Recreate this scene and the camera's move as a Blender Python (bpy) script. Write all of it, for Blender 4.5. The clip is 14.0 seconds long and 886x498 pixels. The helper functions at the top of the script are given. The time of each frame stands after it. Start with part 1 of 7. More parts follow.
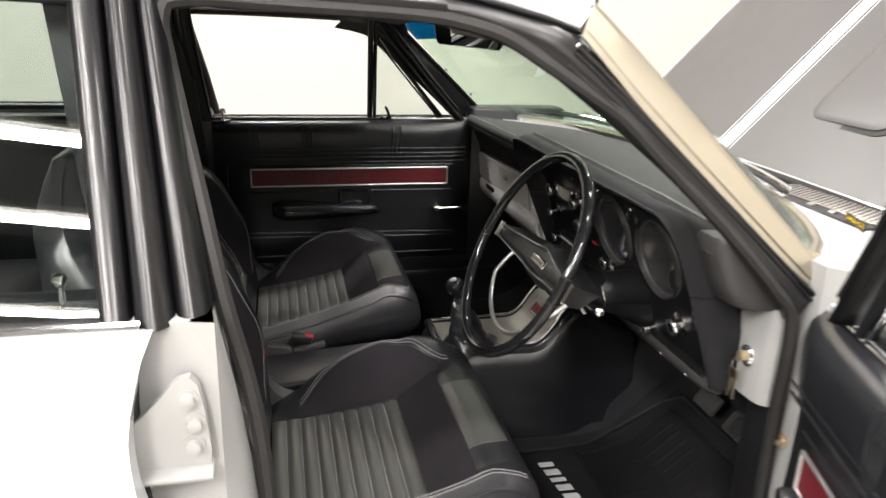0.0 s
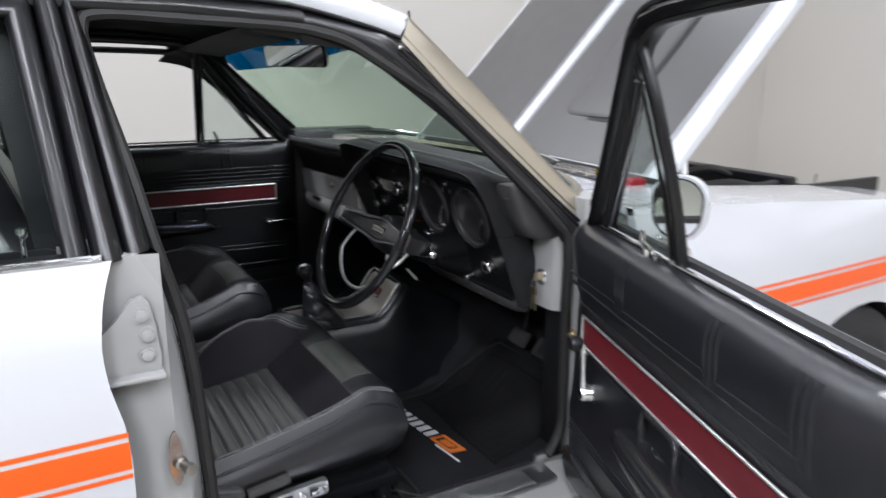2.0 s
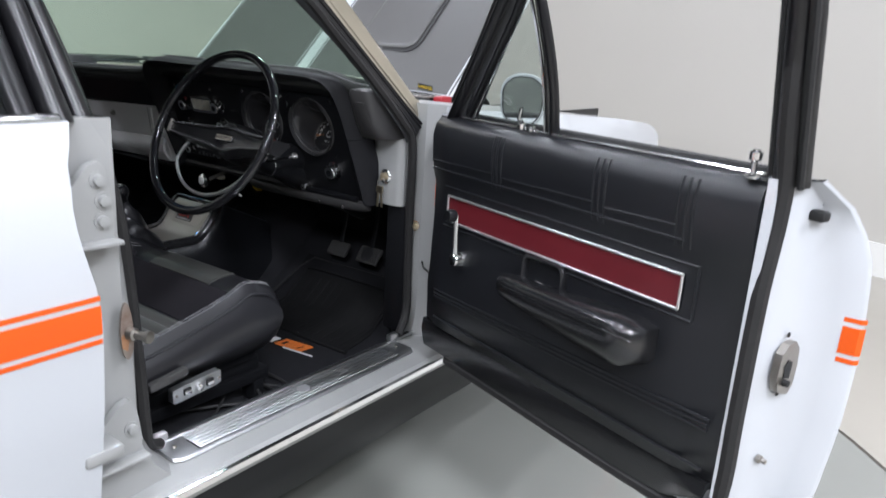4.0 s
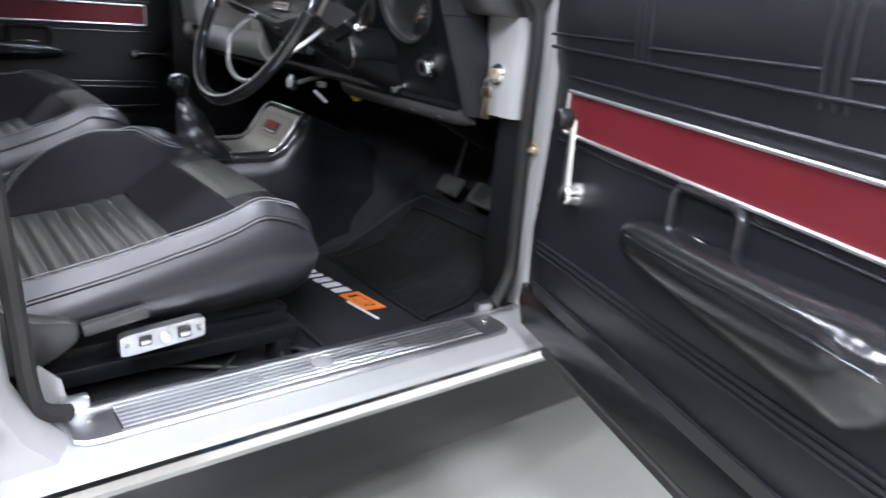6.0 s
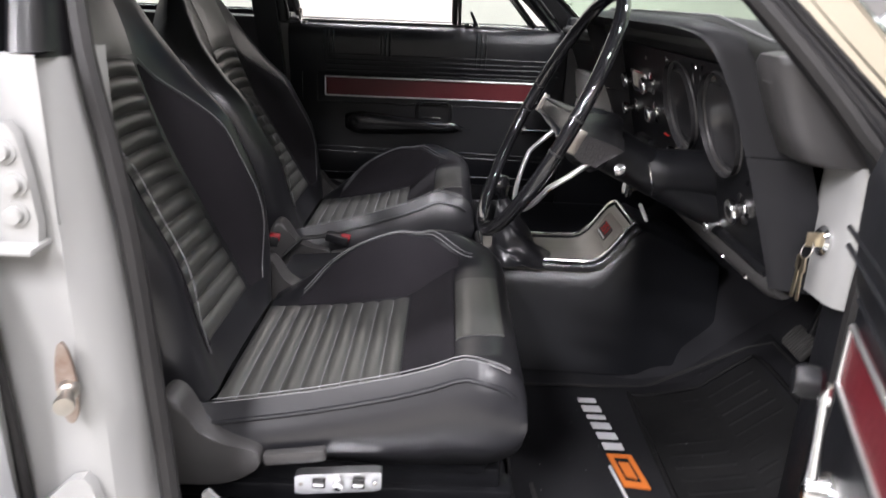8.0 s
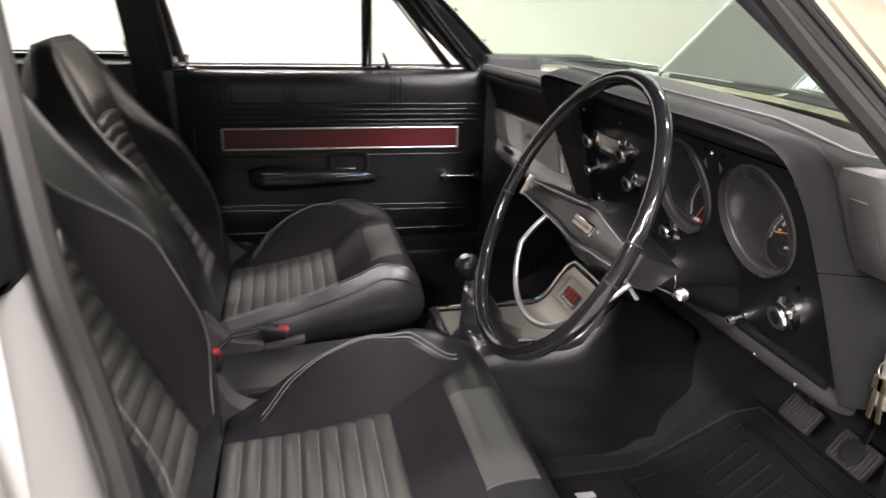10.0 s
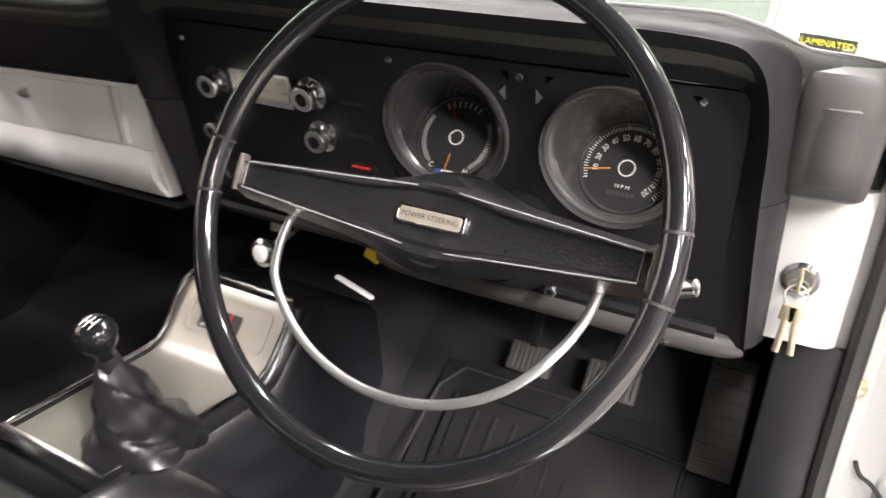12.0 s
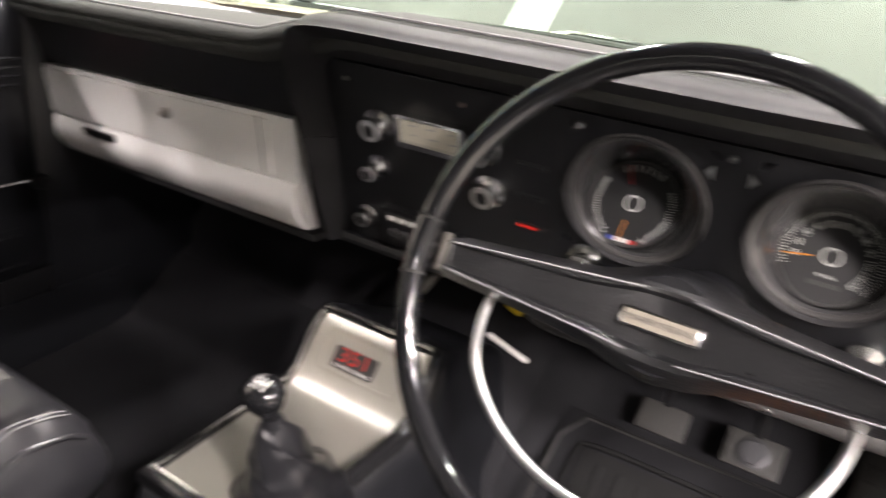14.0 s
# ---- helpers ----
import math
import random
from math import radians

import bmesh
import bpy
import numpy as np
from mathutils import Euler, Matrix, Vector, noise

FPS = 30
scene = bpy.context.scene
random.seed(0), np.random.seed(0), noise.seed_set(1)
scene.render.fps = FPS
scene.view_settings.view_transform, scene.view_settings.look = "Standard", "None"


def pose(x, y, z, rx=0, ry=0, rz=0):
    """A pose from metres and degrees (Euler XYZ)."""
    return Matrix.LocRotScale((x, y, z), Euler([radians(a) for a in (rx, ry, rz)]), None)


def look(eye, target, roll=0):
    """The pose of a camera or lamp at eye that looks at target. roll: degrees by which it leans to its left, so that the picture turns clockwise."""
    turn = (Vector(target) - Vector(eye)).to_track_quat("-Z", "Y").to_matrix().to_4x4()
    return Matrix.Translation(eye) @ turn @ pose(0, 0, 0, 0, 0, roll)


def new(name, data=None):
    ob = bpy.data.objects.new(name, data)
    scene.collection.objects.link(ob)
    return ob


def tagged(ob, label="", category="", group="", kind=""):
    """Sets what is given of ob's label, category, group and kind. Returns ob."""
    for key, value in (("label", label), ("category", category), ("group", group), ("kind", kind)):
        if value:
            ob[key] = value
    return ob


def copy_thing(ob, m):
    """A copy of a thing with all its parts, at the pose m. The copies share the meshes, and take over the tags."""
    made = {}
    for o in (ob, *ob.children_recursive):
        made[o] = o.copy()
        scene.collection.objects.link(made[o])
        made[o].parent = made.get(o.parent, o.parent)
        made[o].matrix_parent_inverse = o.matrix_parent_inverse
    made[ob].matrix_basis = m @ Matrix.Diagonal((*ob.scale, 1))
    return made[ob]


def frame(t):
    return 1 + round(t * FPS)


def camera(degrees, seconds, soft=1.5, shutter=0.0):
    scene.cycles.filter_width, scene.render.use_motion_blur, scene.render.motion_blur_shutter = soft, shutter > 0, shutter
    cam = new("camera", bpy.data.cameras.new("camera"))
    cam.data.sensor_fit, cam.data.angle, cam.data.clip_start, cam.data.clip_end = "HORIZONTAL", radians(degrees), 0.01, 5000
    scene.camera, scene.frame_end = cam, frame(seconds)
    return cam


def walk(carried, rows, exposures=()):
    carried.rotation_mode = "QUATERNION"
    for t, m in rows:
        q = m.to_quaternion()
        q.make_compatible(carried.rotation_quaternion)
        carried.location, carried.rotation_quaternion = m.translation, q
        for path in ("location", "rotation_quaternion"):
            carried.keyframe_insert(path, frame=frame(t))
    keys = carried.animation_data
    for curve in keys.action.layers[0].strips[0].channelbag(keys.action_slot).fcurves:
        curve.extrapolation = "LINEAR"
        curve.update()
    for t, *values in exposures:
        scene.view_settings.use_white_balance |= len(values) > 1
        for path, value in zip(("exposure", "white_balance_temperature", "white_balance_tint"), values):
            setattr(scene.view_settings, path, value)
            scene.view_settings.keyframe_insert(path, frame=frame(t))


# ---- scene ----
cam = camera(63.4, 14.0, shutter=0.5)
PATH = [
    (0, (-0.019, -0.774, 1.304), (0.418, 1.072, 0.671), 2.0),
    (0.5, (0.056, -0.968, 1.326), (0.424, 0.91, 0.746), 2.3),
    (1, (0.079, -1.025, 1.318), (0.469, 0.864, 0.79), 0.6),
    (1.5, (-0.036, -0.988, 1.252), (0.626, 0.828, 0.739), 0.2),
    (2, (-0.229, -1.081, 1.234), (0.724, 0.605, 0.736), 0.4),
    (2.5, (-0.42, -1.183, 1.243), (0.815, 0.307, 0.739), 0.7),
    (3, (-0.624, -1.157, 1.225), (0.825, 0.127, 0.721), 1.2),
    (3.2, (-0.7, -1.126, 1.217), (0.811, 0.083, 0.714), 1.5),
    (5.3, (-0.36, -0.84, 0.874), (1.233, 0.224, 0.299), 4.9),
    (5.5, (-0.291, -0.828, 0.872), (1.208, 0.352, 0.27), 5.0),
    (6, (-0.123, -0.791, 0.883), (1.062, 0.683, 0.231), 5.2),
    (6.5, (-0.02, -0.713, 0.875), (0.81, 0.974, 0.192), 5.1),
    (7, (0.093, -0.693, 0.884), (0.57, 1.119, 0.184), 4.1),
    (7.5, (0.183, -0.684, 0.965), (0.359, 1.188, 0.284), 2.8),
    (8, (0.27, -0.666, 1.032), (0.275, 1.221, 0.371), 2.4),
    (8.2, (0.309, -0.658, 1.052), (0.277, 1.232, 0.399), 2.6),
    (10.3, (0.052, -0.32, 1.142), (0.626, 1.476, 0.475), 1.3),
    (10.5, (0.049, -0.234, 1.126), (0.754, 1.511, 0.45), 1.2),
    (11, (0.005, -0.053, 1.087), (1.081, 1.478, 0.382), 1.6),
    (11.5, (-0.04, 0.064, 1.078), (1.384, 1.264, 0.348), 3.1),
    (12, (-0.035, 0.195, 1.049), (1.626, 1.025, 0.305), 3.8),
    (12.5, (-0.038, 0.283, 1.08), (1.722, 0.811, 0.292), 4.3),
    (13, (-0.065, 0.332, 1.14), (1.717, 0.74, 0.329), 4.9),
    (13.5, (-0.068, 0.345, 1.131), (1.704, 0.802, 0.323), 6.3),
    (14, (-0.051, 0.36, 1.106), (1.541, 1.279, 0.318), 6.2),
]
EXPOSURE = [(0, 0.08, 6700, 12), (0.8, -0.42, 6500, 11), (1.4, -0.82, 5900, 13), (2.1, -0.78, 5900, 13), (3.2, -0.98, 5900, 12), (5.3, 0.02, 5600, 12), (6.5, 0.26, 5900, 15), (8.2, 0.26, 6300, 17), (10.4, 0.92, 6700, 19), (11.2, 1.53, 6700, 17), (12.5, 1.55, 6800, 17), (13.1, 1.26, 6900, 19), (14, 1.48, 6900, 19)]
walk(cam, [(t, look(eye, target, roll)) for t, eye, target, roll in PATH], EXPOSURE)


# ---- world and light ----
world = bpy.data.worlds.new("showroom_ambient")
scene.world = world
world.use_nodes = True
world.node_tree.nodes["Background"].inputs[0].default_value = (0.9, 0.93, 1.0, 1)
world.node_tree.nodes["Background"].inputs[1].default_value = 0.02
LAMP_POWER = 130.0


# ---- mesh building ----
class Geo:
    """A growing list of vertices and faces."""

    def __init__(self):
        self.v, self.f = [], []

    def add(self, verts, faces):
        n = len(self.v)
        self.v += [tuple(p) for p in verts]
        self.f += [tuple(i + n for i in f) for f in faces]
        return self

    def box(self, x0, x1, y0, y1, z0, z1):
        p = [(x, y, z) for z in (z0, z1) for y in (y0, y1) for x in (x0, x1)]
        return self.add(p, [(0, 2, 3, 1), (4, 5, 7, 6), (0, 1, 5, 4), (2, 6, 7, 3), (0, 4, 6, 2), (1, 3, 7, 5)])

    def rbox(self, c, s, r=0.005, seg=2, m=None):
        bm = bmesh.new()
        bmesh.ops.create_cube(bm, size=1)
        for v in bm.verts:
            v.co = Vector([v.co[i] * s[i] for i in range(3)])
        if r > 0:
            bmesh.ops.bevel(bm, geom=bm.edges[:], offset=min(r, 0.49 * min(s)), segments=seg, profile=0.5, affect="EDGES")
        bm.verts.index_update()
        t = Matrix.Translation(c) @ (m.to_4x4() if m else Matrix())
        self.add([t @ v.co for v in bm.verts], [[v.index for v in f.verts] for f in bm.faces])
        bm.free()
        return self

    def loft(self, rings, closed=True, caps=True, loop=False):
        n = len(rings[0])
        verts = [p for r in rings for p in r]
        faces = []
        m = len(rings)
        for i in range(m if loop else m - 1):
            for j in range(n if closed else n - 1):
                a, b = i * n + j, i * n + (j + 1) % n
                c, d = ((i + 1) % m) * n + (j + 1) % n, ((i + 1) % m) * n + j
                faces.append((a, b, c, d))
        if caps and closed and not loop:
            faces += [tuple(range(n)), tuple(range((m - 1) * n, m * n))]
        return self.add(verts, faces)

    def tube(self, pts, r, n=8, loop=False, flat=1.0, up=(0, 0, 1)):
        pts = [Vector(p) for p in pts]
        rings = []
        m = len(pts)
        side = None
        for i, p in enumerate(pts):
            a = pts[(i - 1) % m] if loop or i else p
            b = pts[(i + 1) % m] if loop or i < m - 1 else p
            d = (b - a).normalized()
            if side is None:
                side = d.cross(Vector(up))
                if side.length < 1e-4:
                    side = d.cross(Vector((1, 0, 0)))
            side = (side - d * side.dot(d)).normalized()
            u = side.cross(d)
            k = r[i] if isinstance(r, (list, tuple)) else r
            rings.append([p + k * (math.cos(2 * math.pi * j / n) * side + flat * math.sin(2 * math.pi * j / n) * u) for j in range(n)])
        return self.loft(rings, True, not loop, loop)

    def lathe(self, profile, o, axis, n=24):
        o, a = Vector(o), Vector(axis).normalized()
        s = a.orthogonal().normalized()
        t = a.cross(s)
        rings = []
        for r, h in profile:
            rings.append([o + a * h + r * (math.cos(2 * math.pi * j / n) * s + math.sin(2 * math.pi * j / n) * t) for j in range(n)])
        return self.loft(rings, True, True)

    def prism(self, poly, put, d0, d1):
        """A flat outline, thickened from d0 to d1; put maps (a, b, d) to a place."""
        n = len(poly)
        v = [put(a, b, d0) for a, b in poly] + [put(a, b, d1) for a, b in poly]
        f = [tuple(range(n)), tuple(range(n, 2 * n))] + [(i, (i + 1) % n, n + (i + 1) % n, n + i) for i in range(n)]
        return self.add(v, f)

    def ring(self, outer, inner, put, d0, d1):
        """A band between two outlines of as many points."""
        n = len(outer)
        v = [put(a, b, d) for d in (d0, d1) for o in (outer, inner) for a, b in o]
        f = []
        for i in range(n):
            j = (i + 1) % n
            f += [(i, j, n + j, n + i), (2 * n + i, 2 * n + j, 3 * n + j, 3 * n + i), (i, j, 2 * n + j, 2 * n + i), (n + i, n + j, 3 * n + j, 3 * n + i)]
        return self.add(v, f)

    def shell(self, grid, off):
        """A grid of places as a plate; off(p, i, j) gives the other face."""
        a, b = len(grid), len(grid[0])
        v = [p for r in grid for p in r] + [off(p, i, j) for i, r in enumerate(grid) for j, p in enumerate(r)]
        k = a * b
        f = []
        for i in range(a - 1):
            for j in range(b - 1):
                q = (i * b + j, i * b + j + 1, (i + 1) * b + j + 1, (i + 1) * b + j)
                f += [q, tuple(k + x for x in q[::-1])]
        rim = [j for j in range(b)] + [i * b + b - 1 for i in range(1, a)] + [(a - 1) * b + j for j in range(b - 2, -1, -1)] + [i * b for i in range(a - 2, 0, -1)]
        for i in range(len(rim)):
            p, q = rim[i], rim[(i + 1) % len(rim)]
            f.append((p, q, k + q, k + p))
        return self.add(v, f)


def mesh_of(name, g, material, angle=38):
    bm = bmesh.new()
    vs = [bm.verts.new(p) for p in g.v]
    for f in g.f:
        try:
            bm.faces.new([vs[i] for i in f])
        except ValueError:
            pass
    bmesh.ops.recalc_face_normals(bm, faces=bm.faces[:])
    me = bpy.data.meshes.new(name)
    bm.to_mesh(me)
    bm.free()
    me.polygons.foreach_set("use_smooth", [True] * len(me.polygons))
    me.set_sharp_from_angle(angle=radians(angle))
    me.materials.append(material)
    return me


def part(name, g, material, parent, label="", angle=38):
    """One mesh under a thing or a part; places are the world's."""
    ob = new(name, mesh_of(name, g, material, angle))
    ob.parent = parent
    if parent.type == "EMPTY":
        ob.matrix_parent_inverse = Matrix.Translation(-parent.location)
    return tagged(ob, label) if label else ob


def thing(name, label, category, base, group="", kind=""):
    ob = new(name)
    ob.empty_display_size = 0.05
    ob.location = base
    return tagged(ob, label, category, group, kind)


def single(name, g, material, label, category, group="", kind="", angle=38):
    return tagged(new(name, mesh_of(name, g, material, angle)), label, category, group, kind)


def lerp(a, b, t):
    return a + (b - a) * t


def curve(pts, n=6, loop=False):
    """A smooth line through the points."""
    p = [Vector(q) for q in pts]
    m = len(p)
    out = []
    for i in range(m if loop else m - 1):
        a, b = p[i], p[(i + 1) % m]
        z = p[(i - 1) % m] if loop or i else a
        c = p[(i + 2) % m] if loop or i < m - 2 else b
        for k in range(n):
            t = k / n
            out.append(0.5 * (2 * a + (b - z) * t + (2 * z - 5 * a + 4 * b - c) * t * t + (3 * a - z - 3 * b + c) * t ** 3))
    if not loop:
        out.append(p[-1])
    return out


def interp(x, table):
    if x <= table[0][0]:
        return table[0][1]
    for (a, u), (b, w) in zip(table, table[1:]):
        if x <= b:
            return lerp(u, w, (x - a) / (b - a))
    return table[-1][1]


def smooth(x, table):
    """Like interp, with a smooth slope through the table's points."""
    n = len(table)
    if x <= table[0][0]:
        return table[0][1]
    if x >= table[-1][0]:
        return table[-1][1]
    i = max(k for k in range(n - 1) if table[k][0] <= x)
    d = [(table[k + 1][1] - table[k][1]) / (table[k + 1][0] - table[k][0]) for k in range(n - 1)]
    m = [d[0]] + [0.0 if d[k - 1] * d[k] <= 0 else 2 * d[k - 1] * d[k] / (d[k - 1] + d[k]) for k in range(1, n - 1)] + [d[-1]]
    h = table[i + 1][0] - table[i][0]
    t = (x - table[i][0]) / h
    return (2 * t ** 3 - 3 * t * t + 1) * table[i][1] + (t ** 3 - 2 * t * t + t) * h * m[i] + (3 * t * t - 2 * t ** 3) * table[i + 1][1] + (t ** 3 - t * t) * h * m[i + 1]


def rounded(x0, x1, y0, y1, r, n=5):
    """A rounded rectangle as an outline."""
    out = []
    for cx, cy, a in ((x1 - r, y1 - r, 0), (x0 + r, y1 - r, 90), (x0 + r, y0 + r, 180), (x1 - r, y0 + r, 270)):
        for k in range(n + 1):
            t = radians(a + 90 * k / n)
            out.append((cx + r * math.cos(t), cy + r * math.sin(t)))
    return out


# ---- materials ----
def surface(name, c, rough=0.5, metal=0.0, c2=None, scale=6.0, fine=0.0, fine_scale=300.0, grain="NOISE", wear=0.1, coat=0.0, spec=0.5, dark=0.85):
    m = bpy.data.materials.new(name)
    m.use_nodes = True
    t = m.node_tree
    b = t.nodes["Principled BSDF"]
    b.inputs["Metallic"].default_value = metal
    b.inputs["Coat Weight"].default_value = coat
    b.inputs["Coat Roughness"].default_value = 0.06
    b.inputs["Specular IOR Level"].default_value = spec
    co = t.nodes.new("ShaderNodeTexCoord")
    n1 = t.nodes.new("ShaderNodeTexNoise")
    n1.inputs["Scale"].default_value = scale
    n1.inputs["Detail"].default_value = 6
    t.links.new(co.outputs["Object"], n1.inputs["Vector"])
    mix = t.nodes.new("ShaderNodeMix")
    mix.data_type = "RGBA"
    c2 = c2 or tuple(x * dark for x in c)
    mix.inputs[6].default_value = (*c, 1)
    mix.inputs[7].default_value = (*c2, 1)
    t.links.new(n1.outputs[0], mix.inputs[0])
    t.links.new(mix.outputs[2], b.inputs["Base Color"])
    n2 = t.nodes.new("ShaderNodeTexNoise")
    n2.inputs["Scale"].default_value = scale * 7
    n2.inputs["Detail"].default_value = 8
    t.links.new(co.outputs["Object"], n2.inputs["Vector"])
    r = t.nodes.new("ShaderNodeMapRange")
    r.inputs[3].default_value = max(0.02, rough - wear)
    r.inputs[4].default_value = min(1.0, rough + wear)
    t.links.new(n2.outputs[0], r.inputs[0])
    t.links.new(r.outputs[0], b.inputs["Roughness"])
    if fine > 0:
        if grain == "VORONOI":
            n3 = t.nodes.new("ShaderNodeTexVoronoi")
        else:
            n3 = t.nodes.new("ShaderNodeTexNoise")
            n3.inputs["Detail"].default_value = 3
        n3.inputs["Scale"].default_value = fine_scale
        t.links.new(co.outputs["Object"], n3.inputs["Vector"])
        bump = t.nodes.new("ShaderNodeBump")
        bump.inputs["Strength"].default_value = fine
        bump.inputs["Distance"].default_value = 0.001
        t.links.new(n3.outputs[0], bump.inputs["Height"])
        t.links.new(bump.outputs[0], b.inputs["Normal"])
    return m


def glass(name, tint, rough=0.0, amount=1.0):
    """A thin pane: clear with a mirror's share by angle."""
    m = bpy.data.materials.new(name)
    m.use_nodes = True
    t = m.node_tree
    t.nodes.remove(t.nodes["Principled BSDF"])
    out = t.nodes["Material Output"]
    clear = t.nodes.new("ShaderNodeBsdfTransparent")
    clear.inputs[0].default_value = (*tint, 1)
    gloss = t.nodes.new("ShaderNodeBsdfGlossy")
    gloss.inputs["Roughness"].default_value = rough
    gloss.inputs["Color"].default_value = (1, 1, 1, 1)
    f = t.nodes.new("ShaderNodeLayerWeight")
    f.inputs[0].default_value = 0.5
    five = t.nodes.new("ShaderNodeMath")
    five.operation = "POWER"
    five.inputs[1].default_value = 4.5
    t.links.new(f.outputs[1], five.inputs[0])
    mul = t.nodes.new("ShaderNodeMath")
    mul.operation = "MULTIPLY_ADD"
    mul.inputs[1].default_value = 0.85 * amount
    mul.inputs[2].default_value = 0.035 * amount
    t.links.new(five.outputs[0], mul.inputs[0])
    mix = t.nodes.new("ShaderNodeMixShader")
    t.links.new(mul.outputs[0], mix.inputs[0])
    t.links.new(clear.outputs[0], mix.inputs[1])
    t.links.new(gloss.outputs[0], mix.inputs[2])
    t.links.new(mix.outputs[0], out.inputs[0])
    return m


def glowing(name, c, power):
    m = bpy.data.materials.new(name)
    m.use_nodes = True
    t = m.node_tree
    b = t.nodes["Principled BSDF"]
    b.inputs["Base Color"].default_value = (*c, 1)
    b.inputs["Emission Color"].default_value = (*c, 1)
    b.inputs["Emission Strength"].default_value = power
    return m


SOFTVINYL = surface("matt_black_brow_vinyl", (0.007, 0.007, 0.0085), 0.55, c2=(0.010, 0.010, 0.0115), scale=7, wear=0.08, fine=0.3, fine_scale=700, spec=0.28)
HUBLEATHER = surface("crinkled_black_hub_leather", (0.005, 0.005, 0.006), 0.30, c2=(0.0075, 0.0075, 0.0085), scale=9, wear=0.06, fine=0.4, fine_scale=330, grain="VORONOI", spec=1.0, coat=0.15)
SUEDEMAT = surface("charcoal_dash_mat", (0.015, 0.0165, 0.015), 0.90, c2=(0.030, 0.032, 0.029), scale=34, wear=0.08, fine=0.8, fine_scale=900)
WHITE = surface("white_car_paint", (0.50, 0.51, 0.53), 0.22, c2=(0.48, 0.49, 0.51), scale=2.0, wear=0.04, coat=0.8, fine=0.02, fine_scale=900)
# body white again, darkened in its colour to tone down strongly lit jambs
JAMB = surface("dimmed_white_jamb_paint", (0.32, 0.32, 0.315), 0.35, c2=(0.27, 0.27, 0.26), scale=9.0, wear=0.12, coat=0.3, fine=0.05, fine_scale=400)
BLACK = surface("satin_black_paint", (0.004, 0.004, 0.0048), 0.31, c2=(0.0055, 0.0053, 0.0062), scale=3, wear=0.03, fine=0.02, fine_scale=900, spec=0.5)
VINYL = surface("black_vinyl", (0.0078, 0.0083, 0.0100), 0.30, c2=(0.0115, 0.012, 0.0142), scale=7, wear=0.05, fine=0.18, fine_scale=1000, grain="VORONOI", spec=0.5)
LEATHER = surface("black_leather", (0.012, 0.012, 0.014), 0.32, c2=(0.015, 0.015, 0.017), scale=5, wear=0.03, fine=0.05, fine_scale=350, spec=0.7)
PLEAT = surface("grey_pleated_leather", (0.048, 0.048, 0.045), 0.33, c2=(0.056, 0.056, 0.052), scale=6, wear=0.03, fine=0.05, fine_scale=350, spec=1.0)
SUEDE = surface("black_suede", (0.011, 0.010, 0.012), 0.92, c2=(0.018, 0.016, 0.019), scale=14, wear=0.05, fine=0.3, fine_scale=900, spec=0.2)
THREAD = surface("grey_thread", (0.20, 0.20, 0.205), 0.8, scale=80)
CARPET = surface("black_carpet", (0.011, 0.011, 0.013), 0.90, c2=(0.030, 0.030, 0.033), scale=9, wear=0.04, fine=1.0, fine_scale=900, spec=0.15)
MATTING = surface("black_mat_pile", (0.010, 0.010, 0.0115), 0.88, c2=(0.019, 0.019, 0.021), scale=8, wear=0.05, fine=0.9, fine_scale=800, spec=0.08)
RUBBER = surface("black_rubber", (0.012, 0.012, 0.0125), 0.62, c2=(0.020, 0.0195, 0.019), scale=14, wear=0.12, fine=0.15, fine_scale=400, spec=0.35)
HEELRUBBER = surface("worn_heel_rubber", (0.006, 0.006, 0.0065), 0.72, c2=(0.013, 0.013, 0.013), scale=22, wear=0.12, fine=0.4, fine_scale=260, spec=0.12)
SEAL = surface("grey_black_door_seal", (0.012, 0.0117, 0.012), 0.55, c2=(0.024, 0.0225, 0.022), scale=22, wear=0.12, fine=0.3, fine_scale=500, spec=0.35)
PLASTIC = surface("black_dash_plastic", (0.006, 0.0062, 0.0073), 0.34, c2=(0.0095, 0.0097, 0.011), scale=9, wear=0.07, fine=0.2, fine_scale=1000, grain="VORONOI", spec=0.32)
PAD = surface("black_dash_pad", (0.040, 0.042, 0.041), 0.58, c2=(0.058, 0.060, 0.058), scale=10, wear=0.08, fine=0.5, fine_scale=600, grain="VORONOI")
GREYTRIM = surface("dark_grey_moulded_trim", (0.034, 0.033, 0.033), 0.42, c2=(0.048, 0.046, 0.045), scale=9, wear=0.08, fine=0.25, fine_scale=600)
ARMREST = surface("shiny_black_vinyl", (0.010, 0.010, 0.011), 0.15, c2=(0.013, 0.013, 0.014), scale=9, wear=0.04, fine=0.12, fine_scale=700, grain="VORONOI", spec=0.7)
BRIGHT = surface("polished_horn_ring", (0.90, 0.90, 0.90), 0.36, 1.0, c2=(0.87, 0.87, 0.87), scale=8, wear=0.01)
GLOSS = surface("gloss_black_rim", (0.007, 0.007, 0.008), 0.11, c2=(0.010, 0.010, 0.011), scale=9, wear=0.04, coat=0.3)
CHROME = surface("chrome", (0.82, 0.82, 0.82), 0.12, 1.0, c2=(0.74, 0.74, 0.74), scale=20, wear=0.06)
STEEL = surface("bare_steel", (0.48, 0.46, 0.43), 0.38, 1.0, c2=(0.34, 0.31, 0.27), scale=25, wear=0.12)
ALLOY = surface("brushed_aluminium", (0.70, 0.71, 0.72), 0.33, 1.0, c2=(0.64, 0.65, 0.66), scale=10, wear=0.012)
